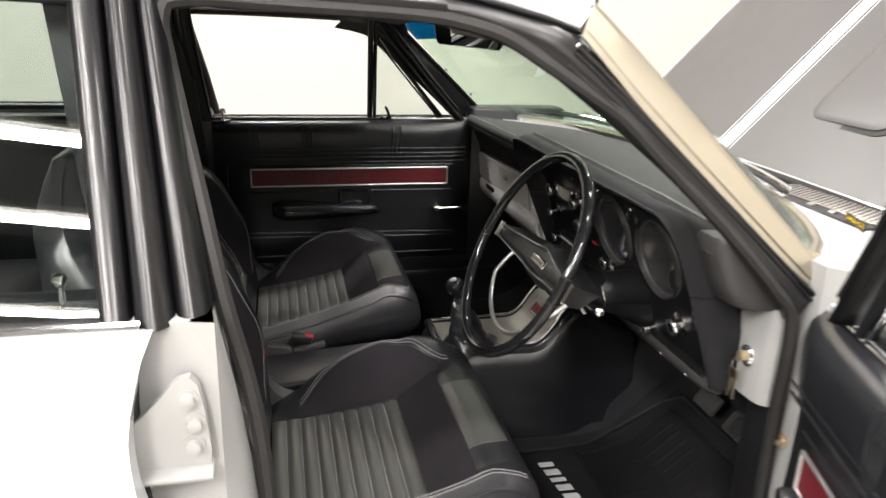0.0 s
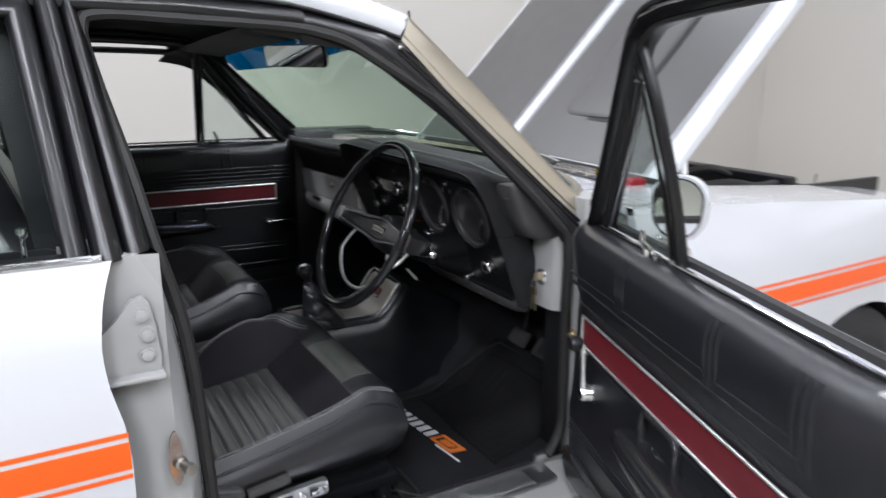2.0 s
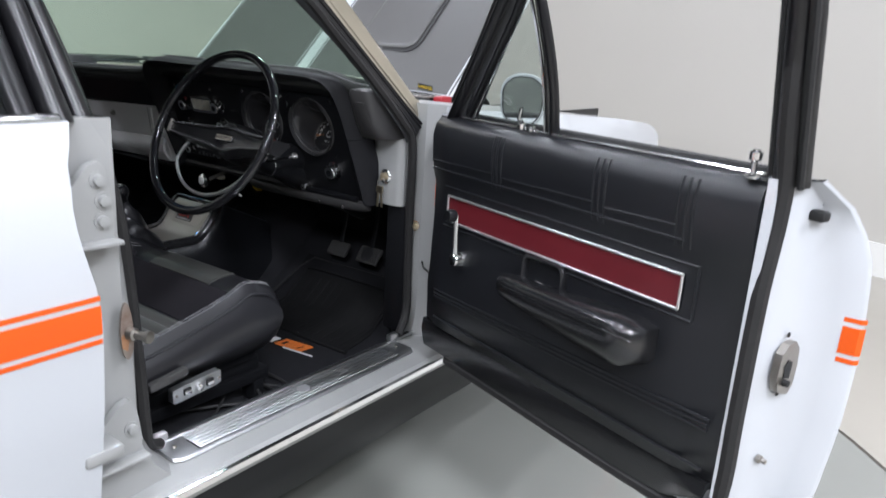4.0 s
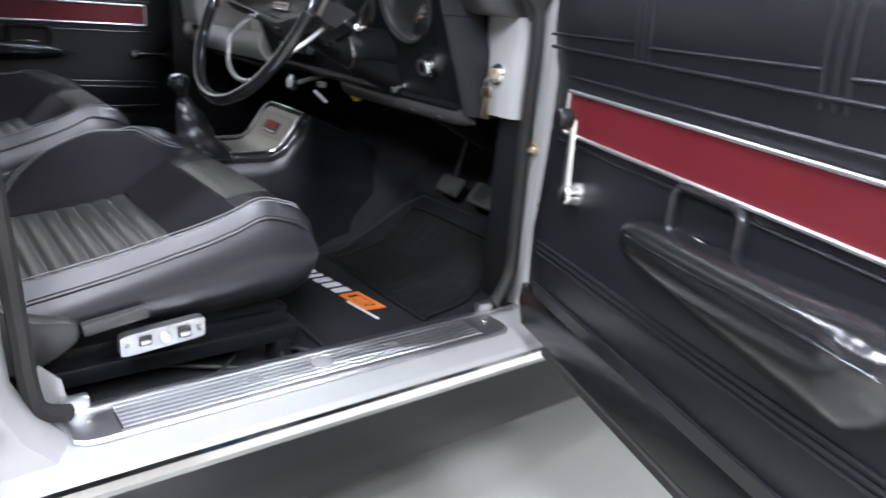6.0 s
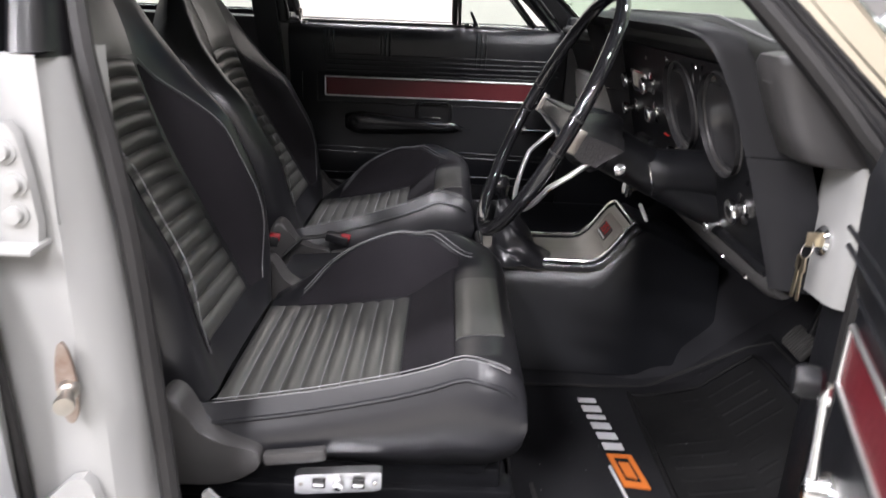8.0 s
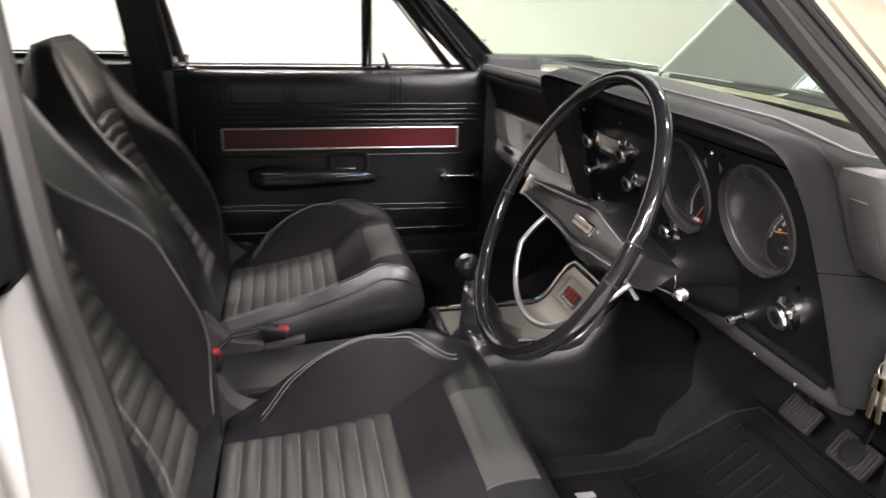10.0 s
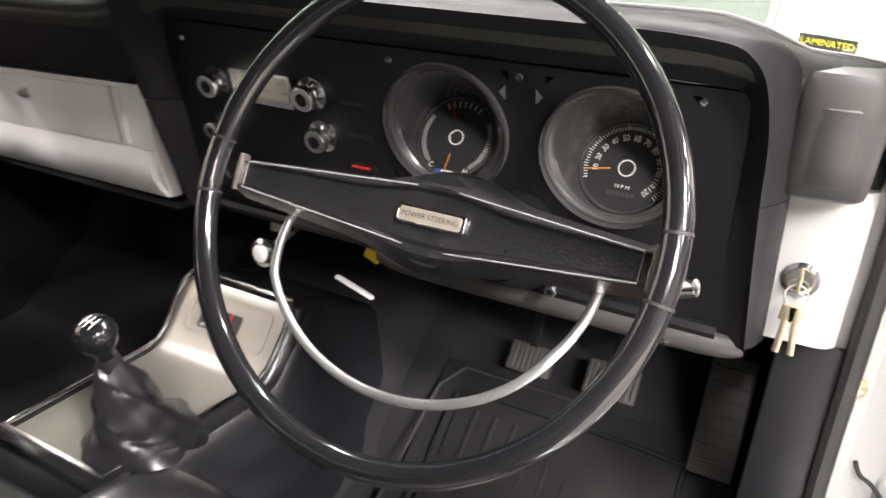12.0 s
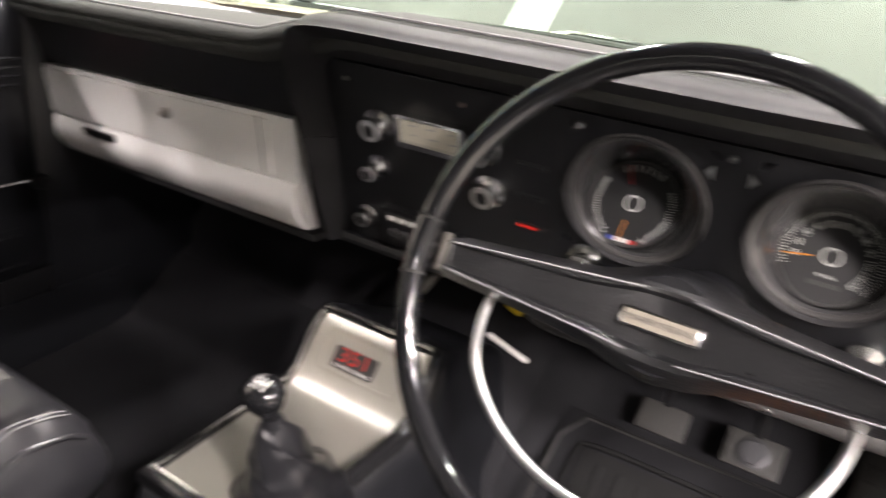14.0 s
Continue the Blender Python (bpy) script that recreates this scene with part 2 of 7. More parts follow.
CONSOLE = surface("brushed_console_plate", (0.42, 0.405, 0.36), 0.36, 0.6, c2=(0.37, 0.355, 0.315), scale=5, wear=0.05)
EMBOSS = surface("embossed_grey_metal", (0.42, 0.42, 0.42), 0.4, 0.5, scale=20)
PEDALRUBBER = surface("worn_grey_pedal_rubber", (0.040, 0.039, 0.038), 0.6, c2=(0.065, 0.063, 0.060), scale=40, wear=0.1, fine=0.2, fine_scale=400)
GROOVE = surface("dark_scuff_plate_groove", (0.10, 0.10, 0.105), 0.45, 0.8, c2=(0.06, 0.06, 0.065), scale=30, wear=0.1)
STRIKER = surface("rust_stained_striker_steel", (0.36, 0.34, 0.31), 0.5, 0.5, c2=(0.13, 0.055, 0.025), scale=70, wear=0.12)
RUST = surface("rust_stain", (0.24, 0.10, 0.04), 0.8, c2=(0.38, 0.22, 0.12), scale=60)
BRASS = surface("brass_plated_metal", (0.72, 0.62, 0.44), 0.35, 1.0, scale=40)
MAROON = surface("maroon_insert", (0.115, 0.010, 0.015), 0.38, c2=(0.085, 0.007, 0.011), scale=18, wear=0.08, fine=0.12, fine_scale=500)
ORANGE = surface("orange_stripe_film", (0.72, 0.095, 0.002), 0.36, c2=(0.68, 0.085, 0.002), scale=4, coat=0.15, spec=0.3)
HOODGREY = surface("satin_black_bonnet_stripe", (0.054, 0.052, 0.051), 0.42, c2=(0.061, 0.059, 0.057), scale=2, wear=0.05)
HEADLINER = surface("grey_headliner", (0.09, 0.088, 0.085), 0.85, scale=8, fine=0.3, fine_scale=500)
SILVERPAINT = surface("silver_white_dash_panel", (0.88, 0.87, 0.85), 0.32, c2=(0.82, 0.81, 0.80), scale=8, wear=0.08, coat=0.3, fine=0.06, fine_scale=500)
# stainless steel with the warm wall's reflection put into its base colour
WALLTINTED = surface("wall_tinted_stainless_moulding", (0.52, 0.48, 0.395), 0.32, 1.0, c2=(0.48, 0.445, 0.365), scale=3, wear=0.02)
WALL = surface("warm_white_wall_paint", (0.48, 0.458, 0.42), 0.75, c2=(0.45, 0.43, 0.394), scale=0.7, wear=0.06, fine=0.05, fine_scale=200)
SKIRT = surface("white_skirting_paint", (0.74, 0.73, 0.70), 0.5, scale=2)
CONCRETE = surface("beige_polished_concrete", (0.36, 0.335, 0.29), 0.32, c2=(0.31, 0.287, 0.248), scale=1.0, wear=0.06)
TURNTABLE = surface("grey_painted_turntable", (0.25, 0.252, 0.23), 0.14, c2=(0.20, 0.203, 0.185), scale=1.1, wear=0.04)
GREYWALL = surface("mid_grey_wall_paint", (0.15, 0.148, 0.145), 0.75, scale=0.8, wear=0.05)
DARKWALL = surface("dark_grey_wall", (0.17, 0.175, 0.185), 0.7, scale=1.0)
GLASS = glass("clear_side_glass", (0.86, 0.90, 0.88))
SCREEN = glass("green_tinted_screen_glass", (0.75, 0.84, 0.77), amount=0.8)
BLUEBAND = glass("blue_screen_band", (0.02, 0.26, 0.42), amount=0.8)
MIRROR = surface("mirror_glass", (0.9, 0.9, 0.9), 0.02, 1.0, scale=3, wear=0.0)
DIAL = surface("black_dial_face", (0.012, 0.012, 0.013), 0.5, scale=30)
PRINT = surface("white_dial_print", (0.80, 0.80, 0.77), 0.6, scale=30)
BADGEFACE = surface("worn_champagne_badge_face", (0.30, 0.27, 0.225), 0.45, 0.3, c2=(0.22, 0.195, 0.16), scale=60)
CREAM = surface("cream_radio_scale", (0.66, 0.63, 0.53), 0.5, scale=20)
REDPRINT = surface("red_print", (0.55, 0.02, 0.015), 0.45, scale=30)
BLUEPRINT = surface("blue_print", (0.03, 0.06, 0.35), 0.5, scale=30)
AMBER = surface("orange_needle", (0.75, 0.25, 0.02), 0.5, scale=30)
TEXTWHITE = surface("white_embroidery", (0.62, 0.62, 0.64), 0.7, scale=40, fine=0.3, fine_scale=900)
TEXTORANGE = surface("orange_embroidery", (0.62, 0.16, 0.02), 0.7, scale=40, fine=0.3, fine_scale=900)
REDPLASTIC = surface("red_plastic", (0.26, 0.006, 0.012), 0.35, scale=20)
YELLOW = surface("yellow_print", (0.75, 0.52, 0.02), 0.6, scale=20)
LIGHT = glowing("lamp_diffuser", (1.0, 0.97, 0.92), 9.0)
TYRE = surface("black_tyre", (0.016, 0.016, 0.017), 0.8, scale=12, fine=0.3, fine_scale=200)

# ---- the showroom ----
ROOM = Matrix(((0.975, 0.223, 0, 0), (-0.223, 0.975, 0, 0), (0, 0, 1, 0), (0, 0, 0, 1)))
A0, A1, B0, B1, TOP = -6.5, 4.06, -7.5, 3.7, 4.4


def room_box(a0, a1, b0, b1, z0, z1):
    g = Geo().box(a0, a1, b0, b1, z0, z1)
    g.v = [tuple(ROOM @ Vector(p)) for p in g.v]
    return g


def room_setting(name, g, m, label):
    return single(name, g, m, label, name.split("_")[0], kind="structure")


room_setting("wall_front", room_box(A1, A1 + 0.2, B0 - 0.2, B1 + 0.2, 0, TOP), WALL, "warm white painted plain showroom wall")
room_setting("wall_side", room_box(A0, A1, B1, B1 + 0.2, 0, TOP), WALL, "warm white painted plain showroom wall")
room_setting("wall_back", room_box(A0 - 0.2, A0, B0 - 0.2, B1 + 0.2, 0, TOP), GREYWALL, "mid grey painted plain showroom wall")
room_setting("wall_far", room_box(A0, A1, B0 - 0.2, B0, 0, TOP), GREYWALL, "mid grey painted plain showroom wall")
room_setting("ceiling", room_box(A0, A1, B0, B1, TOP, TOP + 0.2), DARKWALL, "dark grey painted warehouse ceiling")
for wall, g in (("front", room_box(A1 - 0.018, A1 - 0.001, B0, B1 - 0.02, 0, 0.19)), ("side", room_box(A0, A1 - 0.001, B1 - 0.018, B1 - 0.001, 0, 0.19))):
    single("baseboard_" + wall, g, SKIRT, "tall white painted skirting board", "baseboard", kind="structure")

# dark steel beams under the ceiling
BEAM = surface("dark_steel_beam", (0.030, 0.030, 0.033), 0.6, scale=5)
for b in (-6.6, -5.0, -3.5, -2.0, -0.5, 1.0, 2.5):
    g = room_box(A0, A1, b - 0.06, b + 0.06, TOP - 0.03, TOP - 0.004)
    for part_of in (room_box(A0, A1, b - 0.012, b + 0.012, TOP - 0.24, TOP - 0.03), room_box(A0, A1, b - 0.06, b + 0.06, TOP - 0.27, TOP - 0.24)):
        g.add(part_of.v, part_of.f)
    single("roof_beam", g, BEAM, "dark steel beam under the warehouse ceiling", "beam", "roof beams", "structure")

# floor with a round hole for the turntable
TC, TR = Vector((0.14, 0.9, 0)), 2.42
n = 96
rim = [(TC.x + (TR + 0.008) * math.cos(2 * math.pi * i / n), TC.y + (TR + 0.008) * math.sin(2 * math.pi * i / n)) for i in range(n)]
far = []
for x, y in rim:
    d = Vector((x - TC.x, y - TC.y)).normalized()
    far.append((TC.x + d.x * 16, TC.y + d.y * 16))
g = Geo().ring(far, rim, lambda a, b, d: (a, b, d), -0.15, 0.0)
single("floor", g, CONCRETE, "beige polished concrete showroom floor with worn patches", "floor", kind="structure")
g = Geo().prism([(TC.x + (TR - 0.006) * math.cos(2 * math.pi * i / n), TC.y + (TR - 0.006) * math.sin(2 * math.pi * i / n)) for i in range(n)], lambda a, b, d: (a, b, d), -0.08, 0.0)
single("turntable", g, TURNTABLE, "round grey painted car turntable set in the floor", "turntable", kind="structure")
g = Geo().prism([(TC.x + (TR + 0.3) * math.cos(2 * math.pi * i / n), TC.y + (TR + 0.3) * math.sin(2 * math.pi * i / n)) for i in range(n)], lambda a, b, d: (a, b, d), -0.3, -0.16)
single("floor_pit", g, RUBBER, "dark pit below the turntable", "floor", kind="structure")
seams = Geo()
for x, y, dx, dy in ((1.17, 0.24, 0.34, -0.25), (0.2, 0.95, -1.0, 0.74)):
    d = Vector((dx, dy, 0)).normalized()
    s = Vector((-d.y, d.x, 0)) * 0.0015
    a, b = Vector((x, y, 0.0008)) - d * 0.9, Vector((x, y, 0.0008)) + d * 0.9
    seams.add([a - s, a + s, b + s, b - s], [(0, 1, 2, 3)])
single("floor_joint", seams, SKIRT, "thin pale joint line between turntable plates", "floor joint", kind="structure")

# strip lights under the ceiling
first = None
for a, row in ((-3.4, 1.2), (-0.75, 1.15), (1.9, 1.0)):
    for b, share in ((-5.3, 0.9), (-3.95, 1.05), (-3.07, 1.1), (-0.7, 0.5), (0.9, 0.55), (2.85, 0.66)):
        m = Matrix.Translation(ROOM @ Vector((a, b, 3.9))) @ ROOM.to_3x3().to_4x4()
        if first is None:
            first = thing("ceiling_light", "slim white strip light hung from the ceiling", "ceiling light", (0, 0, 0), "strip lights")
            part("housing", Geo().rbox((0, 0, 0.035), (0.90, 0.16, 0.05), 0.01), SKIRT, first)
            part("diffuser", Geo().rbox((0, 0, 0), (0.86, 0.13, 0.03), 0.012), LIGHT, first, "glowing white diffuser")
            for wx in (-0.36, 0.36):
                part("hanging_wire", Geo().tube([(wx, 0, 0.05), (wx, 0, 0.5)], 0.004, 6), STEEL, first)
            first.matrix_basis = m
        else:
            copy_thing(first, m)
        la = bpy.data.lights.new("strip_lamp", "AREA")
        la.shape, la.size, la.size_y = "RECTANGLE", 0.82, 0.12
        la.energy, la.color = LAMP_POWER * share * row, (1.0, 0.985, 0.965)
        lamp = new("strip_lamp", la)
        lamp.matrix_world = m @ Matrix.Translation((0, 0, -0.03))

# ---- the car's body ----
YC = 0.90
car = thing("car", "white four-door sedan with orange side stripes and open bonnet", "car", (0.14, YC, 0))


def side(s):
    """Places on the driver's side (0), or mirrored to the other (1)."""
    return (lambda p: Vector(p)) if s == 0 else (lambda p: Vector((p[0], 2 * YC - p[1], p[2])))


SKIN = [(0.18, 0.04), (0.25, -0.02), (0.32, -0.042), (0.42, -0.062), (0.55, -0.078), (0.70, -0.087), (0.80, -0.083), (0.885, -0.067), (0.895, -0.054), (0.94, -0.045), (0.965, -0.03), (0.985, 0.0)]


def skin(x, z):
    y = interp(z, SKIN)
    if x > 0.8:
        y += 0.035 * ((x - 0.8) / 1.3) ** 2
    if x < -1.0:
        y += 0.05 * ((-x - 1.0) / 1.4) ** 2
    return y


def skin_panel(x0, x1, nx, ztop, zbot, nz, back, s, lift=0.0):
    f = side(s)
    grid = []
    for i in range(nx + 1):
        x = lerp(x0, x1, i / nx)
        a, b = zbot(x), ztop(x)
        grid.append([f((x, skin(x, lerp(a, b, j / nz)) - lift, lerp(a, b, j / nz))) for j in range(nz + 1)])
    sign = 1 if s == 0 else -1
    return Geo().shell(grid, lambda p, i, j: p + Vector((0, sign * back, 0)))


def arch(cx, r, low):
    return lambda x: max(low, 0.30 + math.sqrt(max(0, r * r - (x - cx) ** 2)))


def stripe(x0, x1, s, name, parent, drop=0.0):
    base = lambda x: 0.668 + 0.010 * (x + 0.16) - drop
    for a, b in ((0.0, 0.007), (0.014, 0.056), (0.063, 0.070)):
        part(name, skin_panel(x0, x1, max(2, int(abs(x1 - x0) / 0.06)), lambda x: base(x) + b, lambda x: base(x) + a, 2, 0.0008, s, 0.0016), ORANGE, parent, "orange stripe film")


for s in (0, 1):
    f = side(s)
    # front fender
    fender = part("fender", skin_panel(0.80, 2.10, 52, lambda x: interp(x, [(0.8, 0.955), (1.2, 0.935), (1.7, 0.90), (1.98, 0.872), (2.06, 0.852), (2.1, 0.822)]), arch(1.62, 0.335, 0.24), 14, 0.02, s), WHITE, car)
    top = []
    for i in range(27):
        x = lerp(0.80, 2.10, i / 26)
        z = interp(x, [(0.8, 0.955), (1.2, 0.935), (1.7, 0.90), (1.98, 0.872), (2.06, 0.852), (2.1, 0.822)])
        row = [f((x, skin(x, z), z))]
        for j in range(1, 7):
            y = lerp(skin(x, z), 0.205, j / 6)
            row.append(f((x, y, z + 0.002 * math.sin(math.pi * 0.5 * min(1, j / 3)))))
        top.append(row)
    part("fender_top", Geo().shell(top, lambda p, i, j: p - Vector((0, 0, 0.015))), WHITE, fender)
    nose = [[f((2.10 + 0.05 * math.sin(math.pi * k / 6), lerp(skin(2.1, z) + 0.003, 0.205, k / 6), z)) for k in range(7)] for z in (0.34, 0.5, 0.66, 0.78, 0.820)]
    part("fender_nose", Geo().shell(nose, lambda p, i, j: p + Vector((-0.015, 0, 0))), WHITE, fender)
    stripe(0.82, 2.07, s, "stripe", fender)
    if s == 0:
        for a, b in ((0.0, 0.007), (0.014, 0.056), (0.063, 0.070)):
            part("stripe", skin_panel(2.09 - b, 2.09 - a, 2, lambda x: 0.69, lambda x: 0.52, 4, 0.0008, s, 0.0018), ORANGE, fender, "orange stripe film")
    liner = Geo()
    for i in range(16):
        a0, a1 = math.pi * i / 16, math.pi * (i + 1) / 16
        q = [f((1.62 + 0.345 * math.cos(a), y, 0.30 + 0.345 * math.sin(a))) for a in (a0, a1) for y in (-0.02, 0.26)]
        liner.add(q, [(0, 1, 3, 2)])
    part("wheel_arch_liner", liner, RUBBER, fender)
    # quarter panel and boot side
    quarter = part("quarter_panel", skin_panel(-2.40, -1.09, 40, lambda x: interp(x, [(-2.4, 0.88), (-1.4, 0.96), (-1.09, 0.972)]), arch(-1.32, 0.33, 0.26), 14, 0.02, s), WHITE, car)
    stripe(-2.38, -1.68, s, "stripe", quarter)
    # sill
    sill = Geo()
    prof = [(0.086, 0.20), (0.02, 0.20), (-0.02, 0.25), (-0.040, 0.305), (-0.050, 0.330), (-0.050, 0.344), (-0.042, 0.352), (0.0, 0.357), (0.084, 0.357), (0.086, 0.22)]
    sill.loft([[f((x, y, z)) for y, z in prof] for x in (-1.05, -0.5, 0.0, 0.4, 0.92)])
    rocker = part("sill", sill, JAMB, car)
    m1 = Geo().loft([[f((x, y, z)) for y, z in ((-0.044, 0.322), (-0.056, 0.324), (-0.060, 0.334), (-0.057, 0.344), (-0.046, 0.346))] for x in (-1.04, 0.92)])
    part("sill_moulding", m1, CHROME, rocker, "bright metal sill moulding")
    m2 = Geo().loft([[f((x, y, z)) for y, z in ((-0.020, 0.19), (-0.030, 0.20), (-0.046, 0.27), (-0.052, 0.321), (-0.03, 0.322))] for x in (-1.04, 0.92)])
    part("sill_lower_panel", m2, BLACK, rocker, "satin black lower sill panel")
    # wheels
    for x in (1.62, -1.32):
        c = f((x, 0.06, 0.31))
        ax = f((0, 1, 0)) - f((0, 0, 0))
        hub = part("wheel", Geo().lathe([(0.0, -0.09), (0.05, -0.09), (0.06, -0.075), (0.15, -0.065), (0.19, -0.09), (0.20, -0.095), (0.20, 0.08), (0.0, 0.08)], c, ax, 32), ALLOY, car, "silver five-slot steel wheel")
        part("tyre", Geo().lathe([(0.195, -0.09), (0.22, -0.105), (0.27, -0.105), (0.30, -0.09), (0.31, -0.06), (0.31, 0.06), (0.30, 0.09), (0.22, 0.10), (0.195, 0.08)], c, ax, 40), TYRE, hub)

def frame_sweep(out, inn, put, section):
    """A closed frame between two outlines; section gives (share from outer to inner, depth)."""
    rings = [[put(lerp(o[0], q[0], k), lerp(o[1], q[1], k), d) for k, d in section] for o, q in zip(out, inn)]
    return Geo().loft(rings, True, False, True)


# rear doors, closed
for s in (0, 1):
    g0 = side(s)
    f = g0 if s == 0 else (lambda p: g0((p[0] - 0.105 * max(0.0, p[0] + 1.09) / 0.9, p[1], p[2])))
    lead = lambda z: interp(z, [(0.37, -0.172), (0.60, -0.164), (0.70, -0.163), (0.75, -0.168), (0.80, -0.180), (0.85, -0.186), (0.90, -0.180), (0.945, -0.168), (0.968, -0.158)])
    grid = []
    for i in range(25):
        grid.append([f((lerp(-1.08, lead(z), i / 24), skin(-0.2, z), z)) for z in [0.37 + 0.598 * k / 22 for k in range(23)]])
    inward = Vector((0, 0.03 if s == 0 else -0.03, 0))
    rd = part("rear_door", Geo().shell(grid, lambda p, i, j: p + inward), WHITE, car)
    stripe(-1.08, -0.165, s, "stripe", rd)
    end = Geo()
    zs = [0.37 + 0.598 * k / 22 for k in range(23)]
    grid = [[f((lead(z) - 0.001, skin(-0.163, z) + 0.006, z)), f((lead(z) - 0.005, skin(-0.163, z) + 0.02, z)), f((lead(z) - 0.011, -0.02, z)), f((-0.20, 0.03, z)), f((-0.21, 0.10, z))] for z in zs]
    end.shell(grid, lambda p, i, j: p - Vector((0.012, 0, 0)))
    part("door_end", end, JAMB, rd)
    lean = lambda z: interp(z, [(0.955, -0.005), (1.34, 0.185)])
    out, inn = [], []
    for x, z in ((-0.182, 0.958), (-0.214, 1.325), (-0.60, 1.335), (-0.98, 1.30), (-1.09, 0.958)):
        out.append((x, z))
    for x, z in ((-0.217, 0.972), (-0.249, 1.295), (-0.60, 1.303), (-0.955, 1.27), (-1.05, 0.972)):
        inn.append((x, z))
    fr = frame_sweep(out, inn, lambda a, b, d: f((a, lean(b) + d, b)), ((0.0, 0.03), (0.0, 0.004), (0.10, -0.008), (0.35, -0.014), (0.65, -0.013), (0.9, -0.005), (1.0, 0.004), (1.0, 0.03)))
    part("window_frame", fr, BLACK, rd, "satin black window frame", angle=50)
    pane = Geo().prism(inn, lambda a, b, d: f((a, lean(b) + d, b)), 0.006, 0.010)
    part("window_glass", pane, GLASS, rd, "clear raised door glass").visible_shadow = False
    weather = Geo().tube([f((-1.06, -0.022, 0.972)), f((-0.17, -0.022, 0.972))], 0.006, 8)
    part("belt_moulding", weather, CHROME, rd, "thin bright belt moulding")
    knob = Geo().lathe([(0.0, 0.0), (0.008, 0.0), (0.009, 0.003), (0.004, 0.006), (0.004, 0.03), (0.008, 0.034), (0.009, 0.04), (0.007, 0.046), (0.0, 0.048)], f((-0.262, 0.045, 0.965)), (0, 0, 1), 14)
    part("lock_knob", knob, CHROME, rd, "chrome lock knob")
    inner = Geo().rbox(f((-0.64, 0.125, 0.67)), (0.86, 0.05, 0.58), 0.02)
    part("inner_trim", inner, VINYL, rd, "black vinyl inner trim")

# B-pillars
for s in (0, 1):
    g1 = side(s)
    f = g1 if s == 0 else (lambda p: g1((p[0] - 0.125, p[1], p[2])))
    rings = []
    for k in range(13):
        z = 0.34 + 0.63 * k / 12
        fl = 0.07 * max(0.0, (0.47 - z) / 0.13) ** 2
        ln = interp(z, [(0.62, 0.0), (0.75, -0.010), (0.85, -0.022), (0.97, -0.045)])
        rings.append([f(p) for p in ((-0.21, 0.12, z), (-0.21, 0.02, z), (-0.19, 0.0, z), (-0.155, -0.008, z), (-0.122, -0.012, z), (-0.095, -0.018, z), (-0.078 + fl + ln, -0.012, z), (-0.064 + fl + ln, 0.010, z), (-0.056 + fl + ln, 0.035, z), (-0.058 + fl + ln, 0.05, z), (-0.10, 0.13, z))])
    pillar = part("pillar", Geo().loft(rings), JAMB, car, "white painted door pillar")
    low, high = 0.965, 1.34
    for x0, x1, x2, x3, y0, nm in ((-0.180, -0.138, -0.212, -0.180, 0.0, "pillar_cover"), (-0.140, -0.100, -0.182, -0.155, 0.018, "pillar_flange")):
        rings = []
        for k in range(9):
            t = k / 8
            a, b = lerp(x0, x2, t), lerp(x1, x3, t)
            y = lerp(-0.012 + y0, 0.172 + y0, t)
            ring = [(a, y + 0.05), (a, y + 0.012), (lerp(a, b, 0.15), y - 0.004), (lerp(a, b, 0.4), y - 0.012), (lerp(a, b, 0.65), y - 0.010), (lerp(a, b, 0.88), y), (b, y + 0.016), (b, y + 0.05)]
            rings.append([f((x, yy, lerp(low, high, t))) for x, yy in ring])
        part(nm, Geo().loft(rings), BLACK, pillar, "satin black pillar cover", angle=60)
    xr, xf = (-0.29, -0.115) if s == 0 else (-0.235, -0.090)
    inner = Geo().loft([[f((x, lerp(0.10, 0.22, t) + d, lerp(0.4, 1.31, t))) for x, d in ((xr + 0.10 * (1 - t), 0), (xf - 0.06 * t, 0), (xf - 0.06 * t, 0.03), (xr + 0.10 * (1 - t), 0.03))] for t in (0, 0.5, 1)])
    part("pillar_trim", inner, VINYL, pillar, "black inner pillar trim")

# A-pillars, cant rails, screen mouldings and the door openings' seals
EDGE = [(0.20, 0.181, 1.297), (0.30, 0.175, 1.264), (0.363, 0.168, 1.227), (0.553, 0.137, 1.077), (0.708, 0.104, 0.922), (0.745, 0.098, 0.87)]
EDGEFAR = [(0.20, 0.175, 1.272), (0.30, 0.172, 1.250), (0.363, 0.163, 1.199), (0.553, 0.132, 1.036), (0.708, 0.100, 0.885), (0.735, 0.098, 0.86)]
RAIL = [(0.20, 0.192, 1.318), (0.33, 0.19, 1.295), (0.384, 0.176, 1.263), (0.546, 0.146, 1.113), (0.730, 0.112, 0.947), (0.775, 0.10, 0.91)]
SCREENEDGE = [(0.29, 0.200, 1.347), (0.38, 0.193, 1.333), (0.406, 0.186, 1.317), (0.578, 0.154, 1.155), (0.778, 0.117, 0.958), (0.818, 0.107, 0.923)]
DRIP = [(-1.22, 1.288), (-0.85, 1.326), (-0.2, 1.346), (0.02, 1.345), (0.107, 1.342), (0.193, 1.334), (0.252, 1.321), (0.327, 1.304), (0.393, 1.284)]
